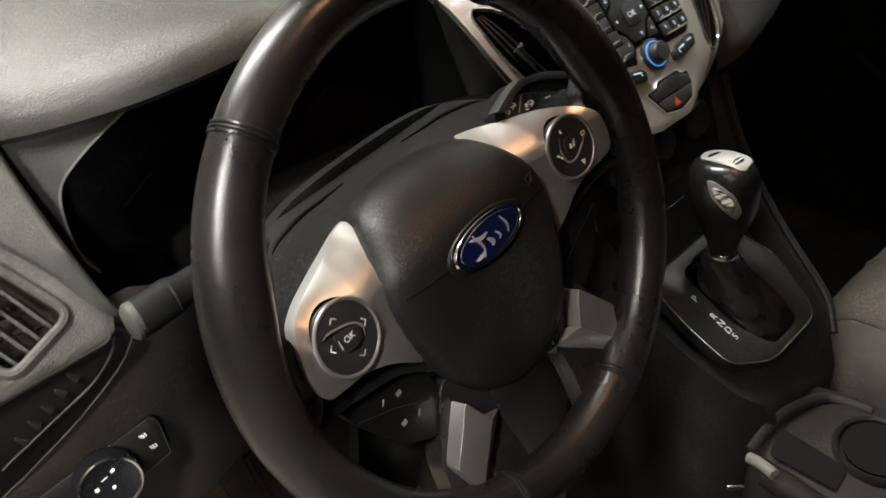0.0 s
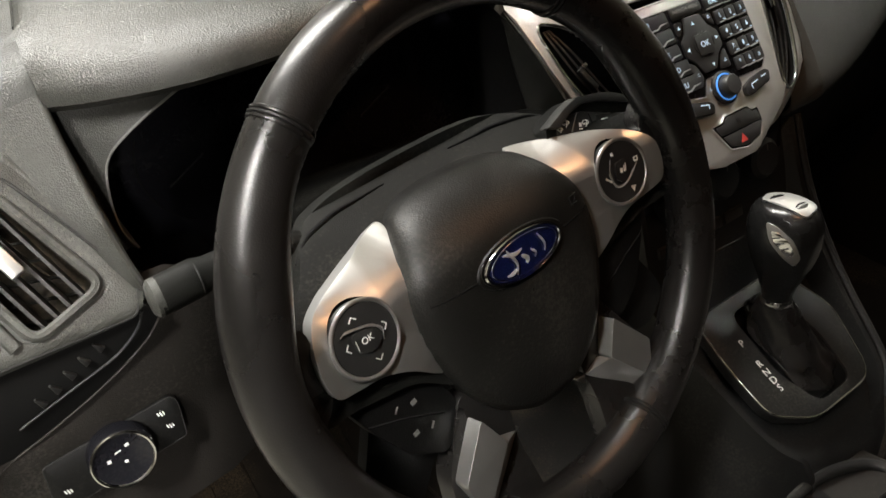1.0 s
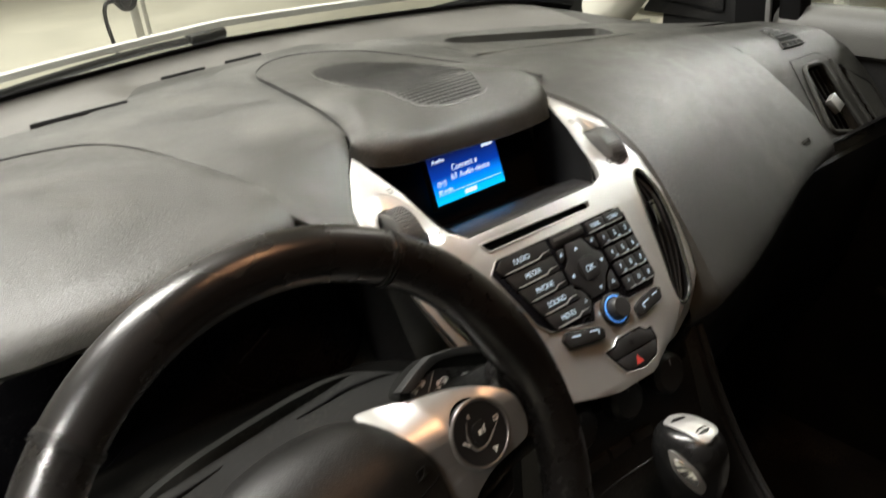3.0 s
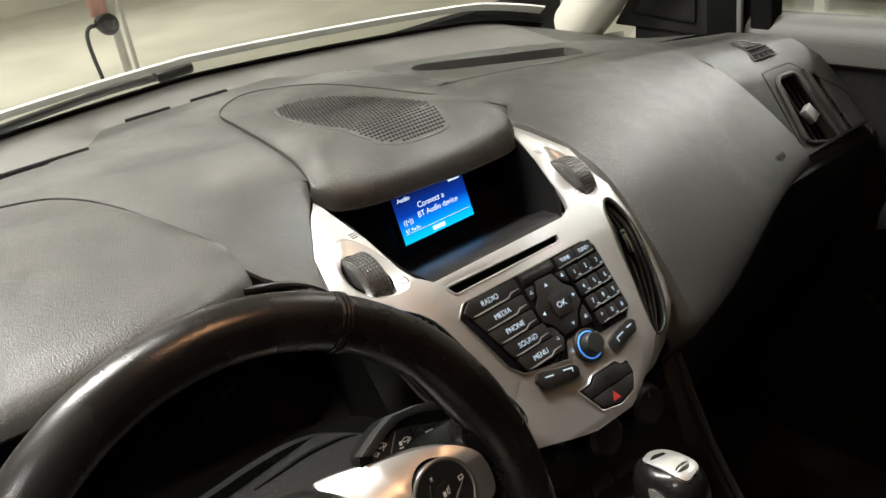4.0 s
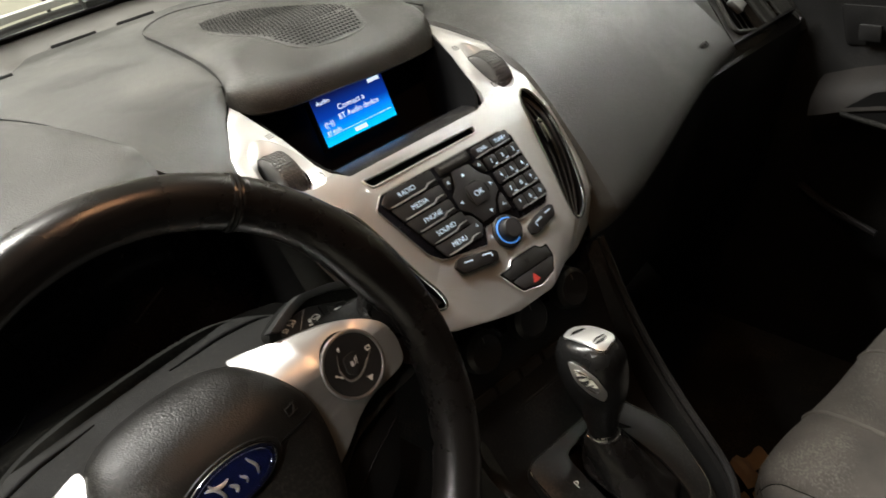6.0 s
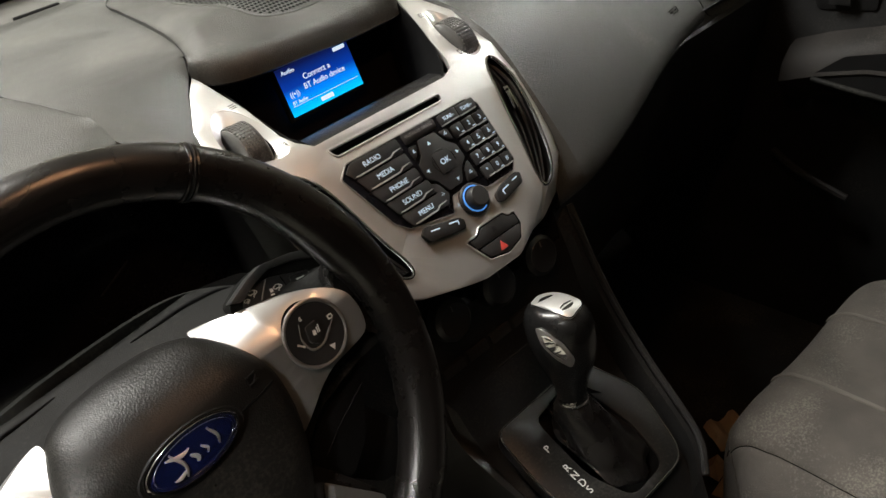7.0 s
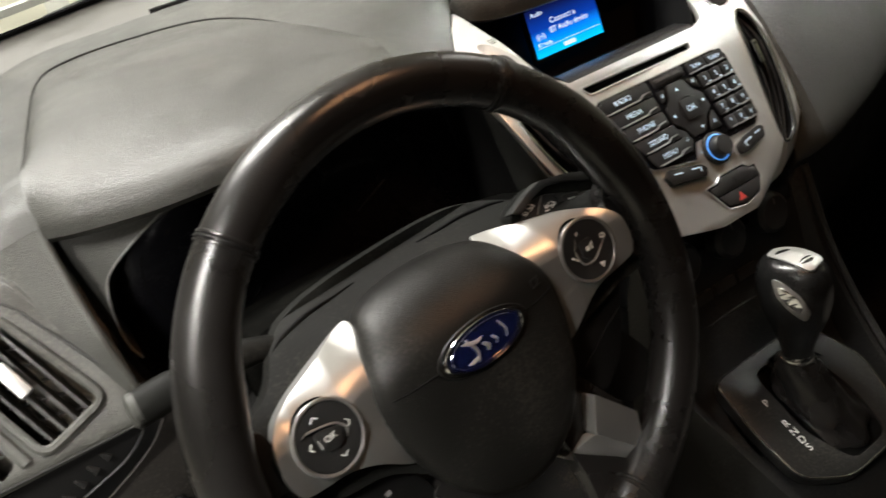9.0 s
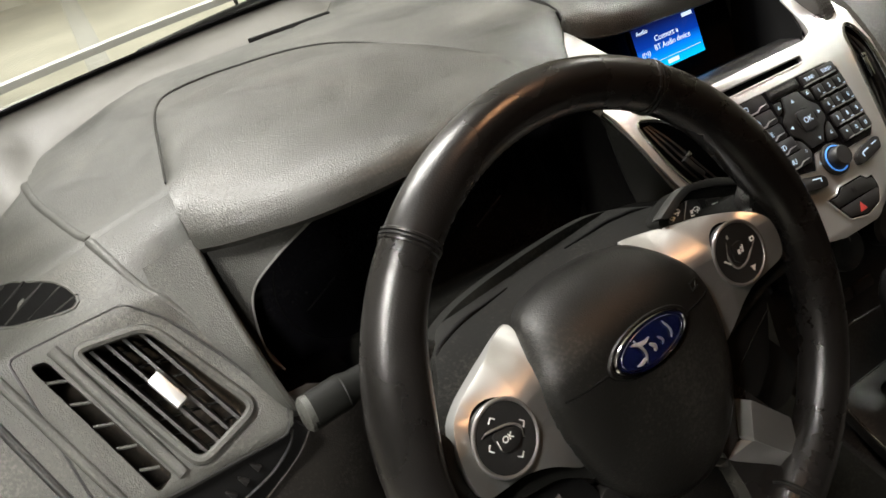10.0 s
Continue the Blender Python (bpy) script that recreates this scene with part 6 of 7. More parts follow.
def build_stalks():
    s = thing("indicator_stalk", pose(-0.44, 0.065, 0.725), "dark grey indicator stalk on the steering column", "stalk")
    pts = [(-0.405, 0.070, 0.700), (-0.44, 0.065, 0.7225), (-0.480, 0.062, 0.7275), (-0.505, 0.060, 0.7275), (-0.516, 0.0595, 0.727)]
    part("lever", tube(spline(pts, 5), [0.0085] * 6 + [0.0095] * 6 + [0.0112] * 9, 16, flat=0.85), COVER, s)
    part("end_cap", lathe(axes((-0.5155, 0.0595, 0.727), (0, 0.3, 1), (0, 1, -0.3)), [(0.0, -0.002), (0.0112, -0.002), (0.0110, 0.002), (0.0085, 0.0042), (0.0, 0.0050)], 24, 1.0, 0.9), DASH, s)
    part("collar_line", tube([(-0.492, 0.0615 + 0.0108 * math.cos(a), 0.7275 + 0.0100 * math.sin(a)) for a in np.linspace(0, 2 * math.pi, 24, endpoint=False)], 0.0006, 6, True), GREYTRIM, s)
    s = thing("wiper_stalk", pose(-0.21, 0.065, 0.72), "dark grey wiper stalk with white symbols on the steering column", "stalk")
    m = axes((-0.206, 0.060, 0.7215), (1, 0, -0.24), (0.1, 0.5, 0.85))
    lev = part("lever", put(plate(rounded([(-0.0480, -0.0040), (-0.0310, 0.0080), (-0.0187, 0.0140), (0.0030, 0.0152), (0.0200, 0.0135), (0.0480, 0.0070), (0.0530, -0.0060), (0.0340, -0.0135), (-0.0450, -0.0140)], 2), (), 0.018, (), 0.004, 3), at(m, 0, 0, 0.009)), COVER, s)
    ridge = [(-0.0475, -0.0027), (-0.0310, 0.0086), (-0.0187, 0.0149), (-0.0110, 0.0153), (0.0030, 0.0163), (0.0168, 0.0153), (0.0420, 0.0100), (0.0420, 0.0070), (0.0222, 0.0083), (0.0058, 0.0110), (-0.0111, 0.0108), (-0.0160, 0.0097), (-0.0265, 0.0048), (-0.0390, -0.0045)]
    part("ridge", put(plate(rounded(ridge, 2, 0.002), (), 0.010, (), 0.0012, 2), at(m, 0, 0, 0.0135)), RIDGE_LIT, lev, "grey upper ridge, paler for its lit top edge")
    part("face", put(plate(rounded([(-0.0385, -0.0045), (-0.0310, 0.0010), (-0.0175, 0.0056), (-0.0067, 0.0045), (0.0133, 0.0020), (0.0240, -0.0030), (0.0200, -0.0110), (-0.0380, -0.0120)], 1), (), 0.002, (), 0.0006), at(m, 0, 0, 0.0102)), KEY, lev)
    for pts in (((-0.0249, -0.0075), (-0.0177, 0.0047)), ((-0.0069, 0.0033), (-0.0033, -0.0090)), ((0.0221, -0.0053), (0.0265, -0.0131))):
        part("parting_line", tube([at(m, 0, 0, 0.0103) @ Vector((x, y, 0)) for x, y in pts], 0.0005, 6), SILLM if pts[0][0] < -0.02 else BLACK, lev)

    def stroke(*pts):
        return tube([at(m, 0, 0, 0.0104) @ Vector((x, y, 0)) for x, y in pts], 0.00032, 6)

    def fan(cx, cy, r):
        """A wiper symbol: a swept pane with its arm."""
        arc = [(cx + r * math.cos(a), cy - r * 0.55 + r * math.sin(a)) for a in np.linspace(radians(35), radians(145), 9)]
        low = [(cx + 0.45 * r * math.cos(a), cy - r * 0.55 + 0.45 * r * math.sin(a)) for a in np.linspace(radians(35), radians(145), 7)]
        return join(stroke(*arc), stroke(*low), stroke(arc[0], low[0]), stroke(arc[-1], low[-1]), stroke((cx, cy - r * 0.7), (cx + 0.4 * r, cy + r * 0.3)))

    part("symbol", join(fan(-0.0295, -0.0010, 0.0042), stroke((-0.0310, 0.0028), (-0.0300, 0.0042)), stroke((-0.0285, 0.0028), (-0.0278, 0.0042))), ICON, lev)
    part("symbol", fan(-0.0350, -0.0048, 0.0028), ICON, lev)
    part("symbol", fan(-0.0112, -0.0025, 0.0040), ICON, lev)
    part("symbol", bars(at(m, 0, 0, 0.0104), [(-0.0163, -0.0034, 0.0022, 0.0026, 0), (-0.0163, -0.0062, 0.0030, 0.0010, 0)]), ICON, lev)
    sl = part("slider", box(at(m, 0.0065, -0.0020, 0.0106), 0.0145, 0.0080, 0.0022, 0.0008), DARK, lev)
    part("slider_mark", bars(at(m, 0.0060, -0.0020, 0.0118), [(0, 0, 0.0062, 0.0016, 4)]), ICON, sl)
    part("symbol", bars(at(m, 0, 0, 0.0104), [(0.0145, -0.0012, 0.0007, 0.0032, 0), (0.0160, -0.0014, 0.0007, 0.0026, 0), (0.0175, -0.0016, 0.0007, 0.0020, 0)]), ICON, lev)


build_wheel()
build_column()
build_stalks()

# ---------------------------------------------------------------- console, lever, seat, door, floor
GATE = axes((0.0, 0.0, 0.4365), (1, 0, 0), (0, 1, 0.45))


def build_console():
    c = thing("centre_console", pose(0, 0.0, 0.05), "dark plastic centre console below the stack", "console")
    # ramp between the stack and the gate, with raised rails
    L = [(-0.100, 0.105, 0.605), (-0.096, 0.085, 0.52), (-0.094, 0.068, 0.462), (-0.090, 0.000, 0.430), (-0.082, -0.060, 0.402), (-0.066, -0.085, 0.388)]
    Rr = [(0.122, 0.106, 0.590), (0.118, 0.080, 0.535), (0.109, 0.045, 0.490), (0.097, 0.000, 0.450), (0.080, -0.060, 0.408), (0.056, -0.085, 0.388)]
    rows = []
    for a, b in zip(spline(L, 4), spline(Rr, 4)):
        row = [(a[0] - 0.012, a[1] + 0.02, 0.05), (a[0] - 0.008, a[1] + 0.004, a[2] - 0.05), (a[0], a[1], a[2]), (a[0] + 0.006, a[1] + 0.001, a[2])]
        mid = (min(a[1], b[1]) + 0.004, min(a[2], b[2]) - 0.012)
        row += [(a[0] + 0.012, mid[0], mid[1]), ((a[0] + b[0]) / 2, mid[0], mid[1]), (b[0] - 0.012, mid[0], mid[1])]
        row += [(b[0] - 0.005, b[1] + 0.001, b[2]), (b[0], b[1], b[2]), (b[0] + 0.008, b[1] + 0.006, b[2] - 0.05), (b[0] + 0.012, b[1] + 0.03, 0.05)]
        rows.append(row)
    rows.append([(p[0] * 0.9, p[1] - 0.012, min(p[2], 0.36)) for p in rows[-1]])
    rows.append([(p[0] * 0.85, p[1] - 0.014, min(p[2], 0.06)) for p in rows[-1]])
    part("body", loft(rows, 0.003), DARK, c)
    rail = [Vector(p) + Vector((0.004, -0.001, 0.002)) for p in spline(Rr, 5)]
    part("rail", tube(rail, 0.0038, 8), GREYTRIM, c, "grey edge rail")
    # gate plate
    ol = rounded([(-0.066, 0.058), (0.058, 0.060), (0.080, 0.0), (0.060, -0.062), (0.046, -0.074), (-0.030, -0.076), (-0.070, -0.052), (-0.072, 0.0)], 3, 0.014)
    hole = rounded([(-0.026, 0.044), (0.034, 0.044), (0.042, -0.020), (0.034, -0.064), (-0.014, -0.066), (-0.030, -0.024)], 2, 0.012)
    gp = part("gate_plate", put(plate(ol, (hole,), 0.012, (), 0.002, 2), at(GATE, 0, 0, 0.003)), DARK, c, "satin black gear gate plate")
    well = loft([[GATE @ Vector((x * k, y * k, h)) for x, y in hole + hole[:1]] for k, h in ((1.0, 0.0), (0.96, -0.020), (0.3, -0.026), (0.02, -0.027))])
    part("gate_well", well, BLACK, gp)
    part("chrome_edge", tube([at(GATE, 0, 0, 0.003) @ Vector((x, y, 0)) for x, y in shrink(ol, 0.0015)], 0.0008, 8, True), CHROME, gp, "thin chrome edge")
    for t, y in (("P", 0.0155), ("R", -0.0085), ("N", -0.0180), ("D", -0.0270), ("S", -0.0355)):
        part("letter", words(t, 0.0098, at(GATE, -0.0395, y, 0.0033, 0, 0, 0)), ICON, gp)


def build_lever():
    v = thing("gear_lever", GATE @ pose(0.010, 0.008, 0), "black gear lever with a chrome cap and leather boot", "gear lever")
    base, ring = Vector((0.012, 0.000, 0.435)), Vector((0.001, 0.012, 0.478))
    rows = []
    for k in range(15):
        f = k / 14
        c = base.lerp(ring, f)
        hw, hl = 0.033 * (1 - f) ** 0.8 + 0.0135, 0.046 * (1 - f) ** 0.8 + 0.0135
        row = []
        for a in np.linspace(0, 2 * math.pi, 49):
            ca, sa = math.copysign(abs(math.cos(a)) ** 0.75, math.cos(a)), math.copysign(abs(math.sin(a)) ** 0.75, math.sin(a))
            fold = 1 + 0.07 * (1 - f) * math.sin(7 * a + 5 * f) + 0.05 * math.sin(f * 16 + 1.5 * math.sin(2 * a)) * (1 - f)
            row.append((c.x + (hw - 0.0135 * (1 - f)) * ca * fold, c.y - 0.006 * (1 - f) + (hl - 0.0135 * (1 - f)) * sa * fold, c.z + 0.45 * hl * sa * (1 - f) - 0.016 * math.sin(math.pi * f) * abs(ca)))
        rows.append(row)
    part("boot", loft(rows), LEATHER, v, "creased leather boot")
    up = Vector((0.085, 0.14, 1)).normalized()
    # the frame's z follows the lever upwards
    xw = Vector((0, 1, 0)).cross(up).normalized()
    yw = up.cross(xw)
    m = Matrix(((xw.x, yw.x, up.x, ring.x), (xw.y, yw.y, up.y, ring.y), (xw.z, yw.z, up.z, ring.z), (0, 0, 0, 1)))
    part("collar_ring", lathe(m, [(0.0135, -0.003), (0.0148, -0.001), (0.0148, 0.002), (0.0135, 0.004)], 32), CHROME, v, "chrome collar")
    sec = [(0.0, 0.0130, 0.0130, 0), (0.010, 0.0136, 0.0148, 0), (0.024, 0.0165, 0.0200, 0), (0.042, 0.0220, 0.0285, 0), (0.060, 0.0258, 0.0340, 0), (0.077, 0.0264, 0.0350, 0), (0.090, 0.0243, 0.0320, 0), (0.098, 0.0193, 0.0255, 0), (0.1015, 0.0110, 0.0145, 0), (0.1025, 0.0005, 0.0005, 0)]
    rows = []
    zs = spline([s for s in sec], 3)
    for h, hx, hy, oy in zs:
        hx, hy = max(hx, 0.0003), max(hy, 0.0003)
        rows.append([m @ Vector((hx * math.cos(a), oy + hy * math.sin(a), h)) for a in np.linspace(0, 2 * math.pi, 37)])
    part("grip", loft(rows), KNOB, v, "satin black moulded grip")
    k = np.array(zs)

    def skin(a, h, out=0.0):
        hx, hy, oy = (np.interp(h, k[:, 0], k[:, j]) for j in (1, 2, 3))
        return m @ Vector(((hx + out) * math.cos(a), oy + (hy + out) * math.sin(a), h + out * 0.6))

    # bright cap let into the top
    def crown(x, y, h):
        rho = math.hypot(x / 0.0264, y / 0.0350)
        return m @ Vector((x, y, 0.0012 + float(np.interp(rho, [0, 0.42, 0.55, 0.73, 0.84, 0.92, 1.0], [0.1027, 0.1019, 0.1008, 0.0985, 0.0948, 0.0905, 0.0785])) + h))
    lid = rounded([(-0.0125, 0.0190), (0.0040, 0.0235), (0.0135, 0.0170), (0.0150, -0.0170), (0.0080, -0.0245), (-0.0085, -0.0270), (-0.0135, -0.0200)], 3, 0.005)
    part("cap", warp(plate(lid, (), 0.003, [-0.020, -0.014, -0.007, 0.0, 0.007, 0.014], 0.0006), crown), SILVER, v, "bright silver cap")
    part("cap_edge", tube([crown(x, y, -0.0002) for x, y in lid], 0.0005, 6, True), GLOSS, v)
    # raised shield on the driver's side of the grip
    def shield(u, h, out):
        return skin(radians(-158) + u / 0.0290, 0.006 + h * 0.74, out)
    ol = rounded([(-0.0125, 0.1120), (-0.0020, 0.1085), (0.0090, 0.0960), (0.0165, 0.0720), (0.0130, 0.0590), (0.0020, 0.0720), (-0.0080, 0.0900)], 3, 0.005)
    cuts = [0.065, 0.075, 0.083, 0.09, 0.097, 0.104]
    sb = part("side_badge", warp(plate(ol, (), 0.003, cuts, 0.0010, 2), lambda x, y, h: shield(x, y, h + 0.0022)), SILVER2, v, "silver shield on the grip")
    inner = [(0.0005 + x * 0.62, 0.0890 + (y - 0.0890) * 0.62) for x, y in ol]
    part("shield_field", warp(plate(inner, (), 0.0012, cuts, 0.0004), lambda x, y, h: shield(x, y, h + 0.0032)), CHROME, sb)
    for x, y in ((-0.0030, 0.0945), (0.0005, 0.0890), (0.0040, 0.0830)):
        part("mark", tube([shield(x - 0.0025, y - 0.0015, 0.0034), shield(x + 0.0025, y + 0.0015, 0.0034)], 0.0005, 6), DARK, sb)


def build_climate():
    k = thing("climate_panel", pose(0, 0.09, 0.54), "black climate control panel in deep shade", "control panel")
    m = axes((0.0, 0.098, 0.545), (1, 0, 0), (0, 0.30, 1))
    part("panel", put(plate(rounded([(-0.095, 0.062), (0.112, 0.062), (0.100, -0.020), (0.082, -0.085), (-0.090, -0.085)], 1), (), 0.01, (), 0.003), m), GLOSS, k)
    for x in (-0.052, 0.008, 0.066):
        d = part("dial", lathe(at(m, x, 0.022, 0), [(0.021, 0), (0.020, 0.012), (0.016, 0.016), (0.0, 0.0165)], 32), KEY, k)
        part("pointer", bars(at(m, x, 0.034, 0.0166), [(0, 0, 0.0012, 0.006, 0)]), SILLM, d)
    for x in (-0.066, -0.036, -0.006, 0.024):
        part("key", box(at(m, x, -0.022, 0.002), 0.026, 0.011, 0.006, 0.0015), KEY, k)
    part("pocket_lip", tube([m @ Vector((-0.080, -0.052, 0.002)), m @ Vector((0.0, -0.050, 0.003)), m @ Vector((0.070, -0.052, 0.002))], 0.0022, 8), DARK, k)


def build_rear_console():
    r = thing("handbrake_console", pose(-0.03, -0.2, 0.05), "dark console with handbrake slot and cup ring between the seats", "console")
    rows = []
    for y, z, w in ((-0.088, 0.335, 0.055), (-0.094, 0.352, 0.062), (-0.13, 0.358, 0.066), (-0.25, 0.352, 0.07), (-0.55, 0.345, 0.07)):
        rows.append([(-0.03 - w, y, 0.06), (-0.03 - w, y, z - 0.03), (-0.03 - w + 0.006, y, z - 0.006), (-0.03 - w + 0.016, y, z), (-0.03, y, z - 0.002), (-0.03 + w - 0.016, y, z), (-0.03 + w - 0.006, y, z - 0.006), (-0.03 + w, y, z - 0.03), (-0.03 + w, y, 0.06)])
    rows.insert(0, [(p[0], p[1] + 0.003, min(p[2], 0.07)) for p in rows[0]])
    part("body", loft(rows, 0.003), KNEE, r)
    # flat black sheet on the console top, drawn for the well's shade
    part("well", put(plate(rounded([(-0.090, -0.108), (-0.055, -0.098), (-0.058, -0.165), (-0.086, -0.170)], 2), (), 0.001), pose(0, 0, 0.3595)), BLACK, r)
    part("cup_ring", lathe(pose(-0.022, -0.175, 0.352), [(0.030, 0.0), (0.033, 0.010), (0.036, 0.012), (0.038, 0.008), (0.038, 0.0)], 36), GREYTRIM, r, "dark cup holder ring")
    part("cup_well", lathe(pose(-0.022, -0.175, 0.350), [(0.030, 0.011), (0.028, 0.004), (0.0, 0.003)], 32), BLACK, r)
    rim = spline([(-0.098, -0.094, 0.360), (-0.060, -0.092, 0.361), (-0.028, -0.096, 0.360), (0.006, -0.112, 0.358), (0.020, -0.150, 0.356)], 5)
    part("rim", tube(rim, 0.0055, 10, flat=0.7), GREYTRIM, r, "moulded rim")
    h = thing("handbrake", pose(-0.10, -0.12, 0.36), "dark handbrake handle with silver grip and catch", "handbrake")
    part("grip", tube(spline([(-0.110, -0.100, 0.366), (-0.113, -0.112, 0.371), (-0.118, -0.128, 0.374)], 5), 0.0055, 14), SILLM, h, "dull silver grip")
    part("catch", box(pose(-0.146, -0.108, 0.366, 0, 18, -32), 0.018, 0.004, 0.004, 0.001), CHROME, h, "bright catch")
    part("handle", tube(spline([(-0.112, -0.118, 0.360), (-0.116, -0.20, 0.362), (-0.118, -0.34, 0.362)], 5), 0.012, 14), KNEE, h)


def build_seat():
    s = thing("passenger_seat", pose(0.38, -0.3, 0.05), "grey woven cloth passenger seat cushion, worn and stained", "seat")
    half = [(0.142, 0.16), (0.138, 0.22), (0.142, 0.258), (0.154, 0.285), (0.173, 0.299), (0.184, 0.3035), (0.188, 0.3005), (0.193, 0.3055), (0.225, 0.3160), (0.26, 0.3195), (0.292, 0.3165), (0.299, 0.3140), (0.306, 0.3155), (0.34, 0.311), (0.365, 0.3095)]
    prof = half + [(0.73 - x, z) for x, z in half[-2::-1]]
    prof = spline(prof, 3)
    roll = spline([(0.004, -0.17), (0.002, -0.085), (-0.002, -0.045), (-0.010, -0.020), (-0.024, -0.006), (-0.045, 0.0), (-0.10, 0.002), (-0.20, -0.004), (-0.36, -0.006), (-0.52, -0.004)], 5)
    rows = []
    for dy, dz in roll:
        row = []
        for x, z in prof:
            u = (x - 0.365) / 0.238
            pull = smooth((abs(u) - 0.62) / 0.40)
            yy = -0.012 + dy - 0.060 * pull * smooth((dy + 0.11) / 0.10)
            low = max(0.0, 0.3175 - z)
            zz = z + dz if dz > -0.03 else min(z, 0.318 + dz - 0.5 * low)
            row.append((x, yy, zz + 0.0022 * noise.noise((x * 16, yy * 16, 3)) + 0.0010 * noise.noise((x * 60, yy * 60, 7))))
        rows.append(row)
    part("cushion", loft(rows), FABRIC, s, "grey woven cushion", 80)
    for i in (11 * 3, len(prof) - 1 - 11 * 3):
        part("piping", tube([(r[i][0], r[i][1], r[i][2] + 0.0012) for r in rows[14:]], 0.0030, 8), PIPING, s, "pale piping")
    for i in (6 * 3, len(prof) - 1 - 6 * 3):
        part("seam", tube([(r[i][0], r[i][1], r[i][2] + 0.0003) for r in rows[10:]], 0.0007, 6), BLACK, s)
    part("base", box(pose(0.385, -0.30, 0.10), 0.40, 0.42, 0.12, 0.01), BLACK, s)


def build_passenger_door():
    d = thing("passenger_door", pose(0.72, 0.1, 0.05), "dark grey passenger door trim with armrest and pull handle", "door")
    rows = []
    for y in np.linspace(0.62, -1.1, 24):
        rows.append([(0.735, y, 0.742), (0.712, y, 0.740), (0.700, y, 0.728), (0.698, y, 0.70), (0.705, y, 0.62), (0.700, y, 0.56), (0.690, y, 0.50), (0.705, y, 0.44), (0.712, y, 0.30), (0.714, y, 0.24), (0.716, y, 0.06), (0.718, y, -0.02)])
    part("panel", loft(rows, 0.004), GREYTRIM, d)
    part("sill", loft([[(0.765, y, 0.752), (0.735, y, 0.760), (0.710, y, 0.758), (0.697, y, 0.747), (0.691, y, 0.730), (0.690, y, 0.708), (0.700, y, 0.700)] for y in np.linspace(0.41, -1.1, 12)], 0.003), DOORTOP, d, "paler window sill")
    part("mirror_panel", put(plate(rounded([(0.66, 0.735), (0.475, 0.730), (0.470, 0.90), (0.52, 0.92)], 1), (), 0.02, (), 0.004), Matrix(((0, 0, -1, 0.690), (1, 0, 0, 0), (0, 1, 0, 0), (0, 0, 0, 1)))), GREYTRIM, d, "black mirror corner panel")
    part("panel_line", tube([(0.688, y, z) for y, z in rounded([(0.620, 0.757), (0.495, 0.748), (0.492, 0.850), (0.54, 0.86)], 2)], 0.0018, 6, True), BLACK, d)
    part("window_post", box(pose(0.705, 0.445, 1.03), 0.035, 0.060, 0.62, 0.004), BLACK, d)
    part("post_strip", box(pose(0.684, 0.413, 1.03), 0.006, 0.008, 0.60, 0.001), SILLM, d, "pale post strip")
    part("window_post", box(pose(0.708, 0.385, 1.03), 0.030, 0.036, 0.62, 0.004), BLACK, d)
    arm = loft([[(0.705, y, zt + 0.035), (0.678, y, zt + 0.028), (0.655, y, zt + 0.010), (0.648, y, zt - 0.008), (0.660, y, zt - 0.030), (0.69, y, zt - 0.05)] for y, zt in ((0.170, 0.505), (0.12, 0.52), (0.05, 0.535), (-0.10, 0.54), (-0.6, 0.54))], 0.004)
    part("armrest", arm, KNEE, d)
    # a flat black plate gives the recess its shade by colour
    part("handle_recess", put(plate(rounded([(0.125, 0.512), (0.08, 0.545), (-0.06, 0.575), (-0.06, 0.480), (0.03, 0.485)], 2), (), 0.002), Matrix(((0, 0, -1, 0.6455), (1, 0, 0, 0), (0, 1, 0, 0), (0, 0, 0, 1)))), BLACK, d)
    part("door_handle", tube(spline([(0.644, 0.122, 0.508), (0.640, 0.07, 0.503), (0.640, 0.0, 0.495), (0.644, -0.05, 0.490)], 5), 0.0042, 10), COVER, d, "dull grey pull handle")
    sw = part("window_switch", put(plate(rounded([(0.145, 0.585), (0.155, 0.640), (0.06, 0.640), (0.065, 0.590)], 2), (), 0.006, (), 0.002), Matrix(((0, 0, -1, 0.696), (1, 0, 0, 0), (0, 1, 0, 0), (0, 0, 0, 1)))), DARK, d)
    part("switch_key", box(pose(0.689, 0.11, 0.607), 0.006, 0.030, 0.022, 0.002), KEY, sw)
    part("grab_line", tube(spline([(0.688, 0.20, 0.36), (0.682, 0.15, 0.335), (0.682, 0.08, 0.31)], 5), 0.006, 8), GREYTRIM, d)
    glass = single("window_2", box(pose(0.725, -0.02, 1.03), 0.004, 0.82, 0.60), GLASS, "clear passenger side window", "window", "structure")
    glass.visible_shadow = False


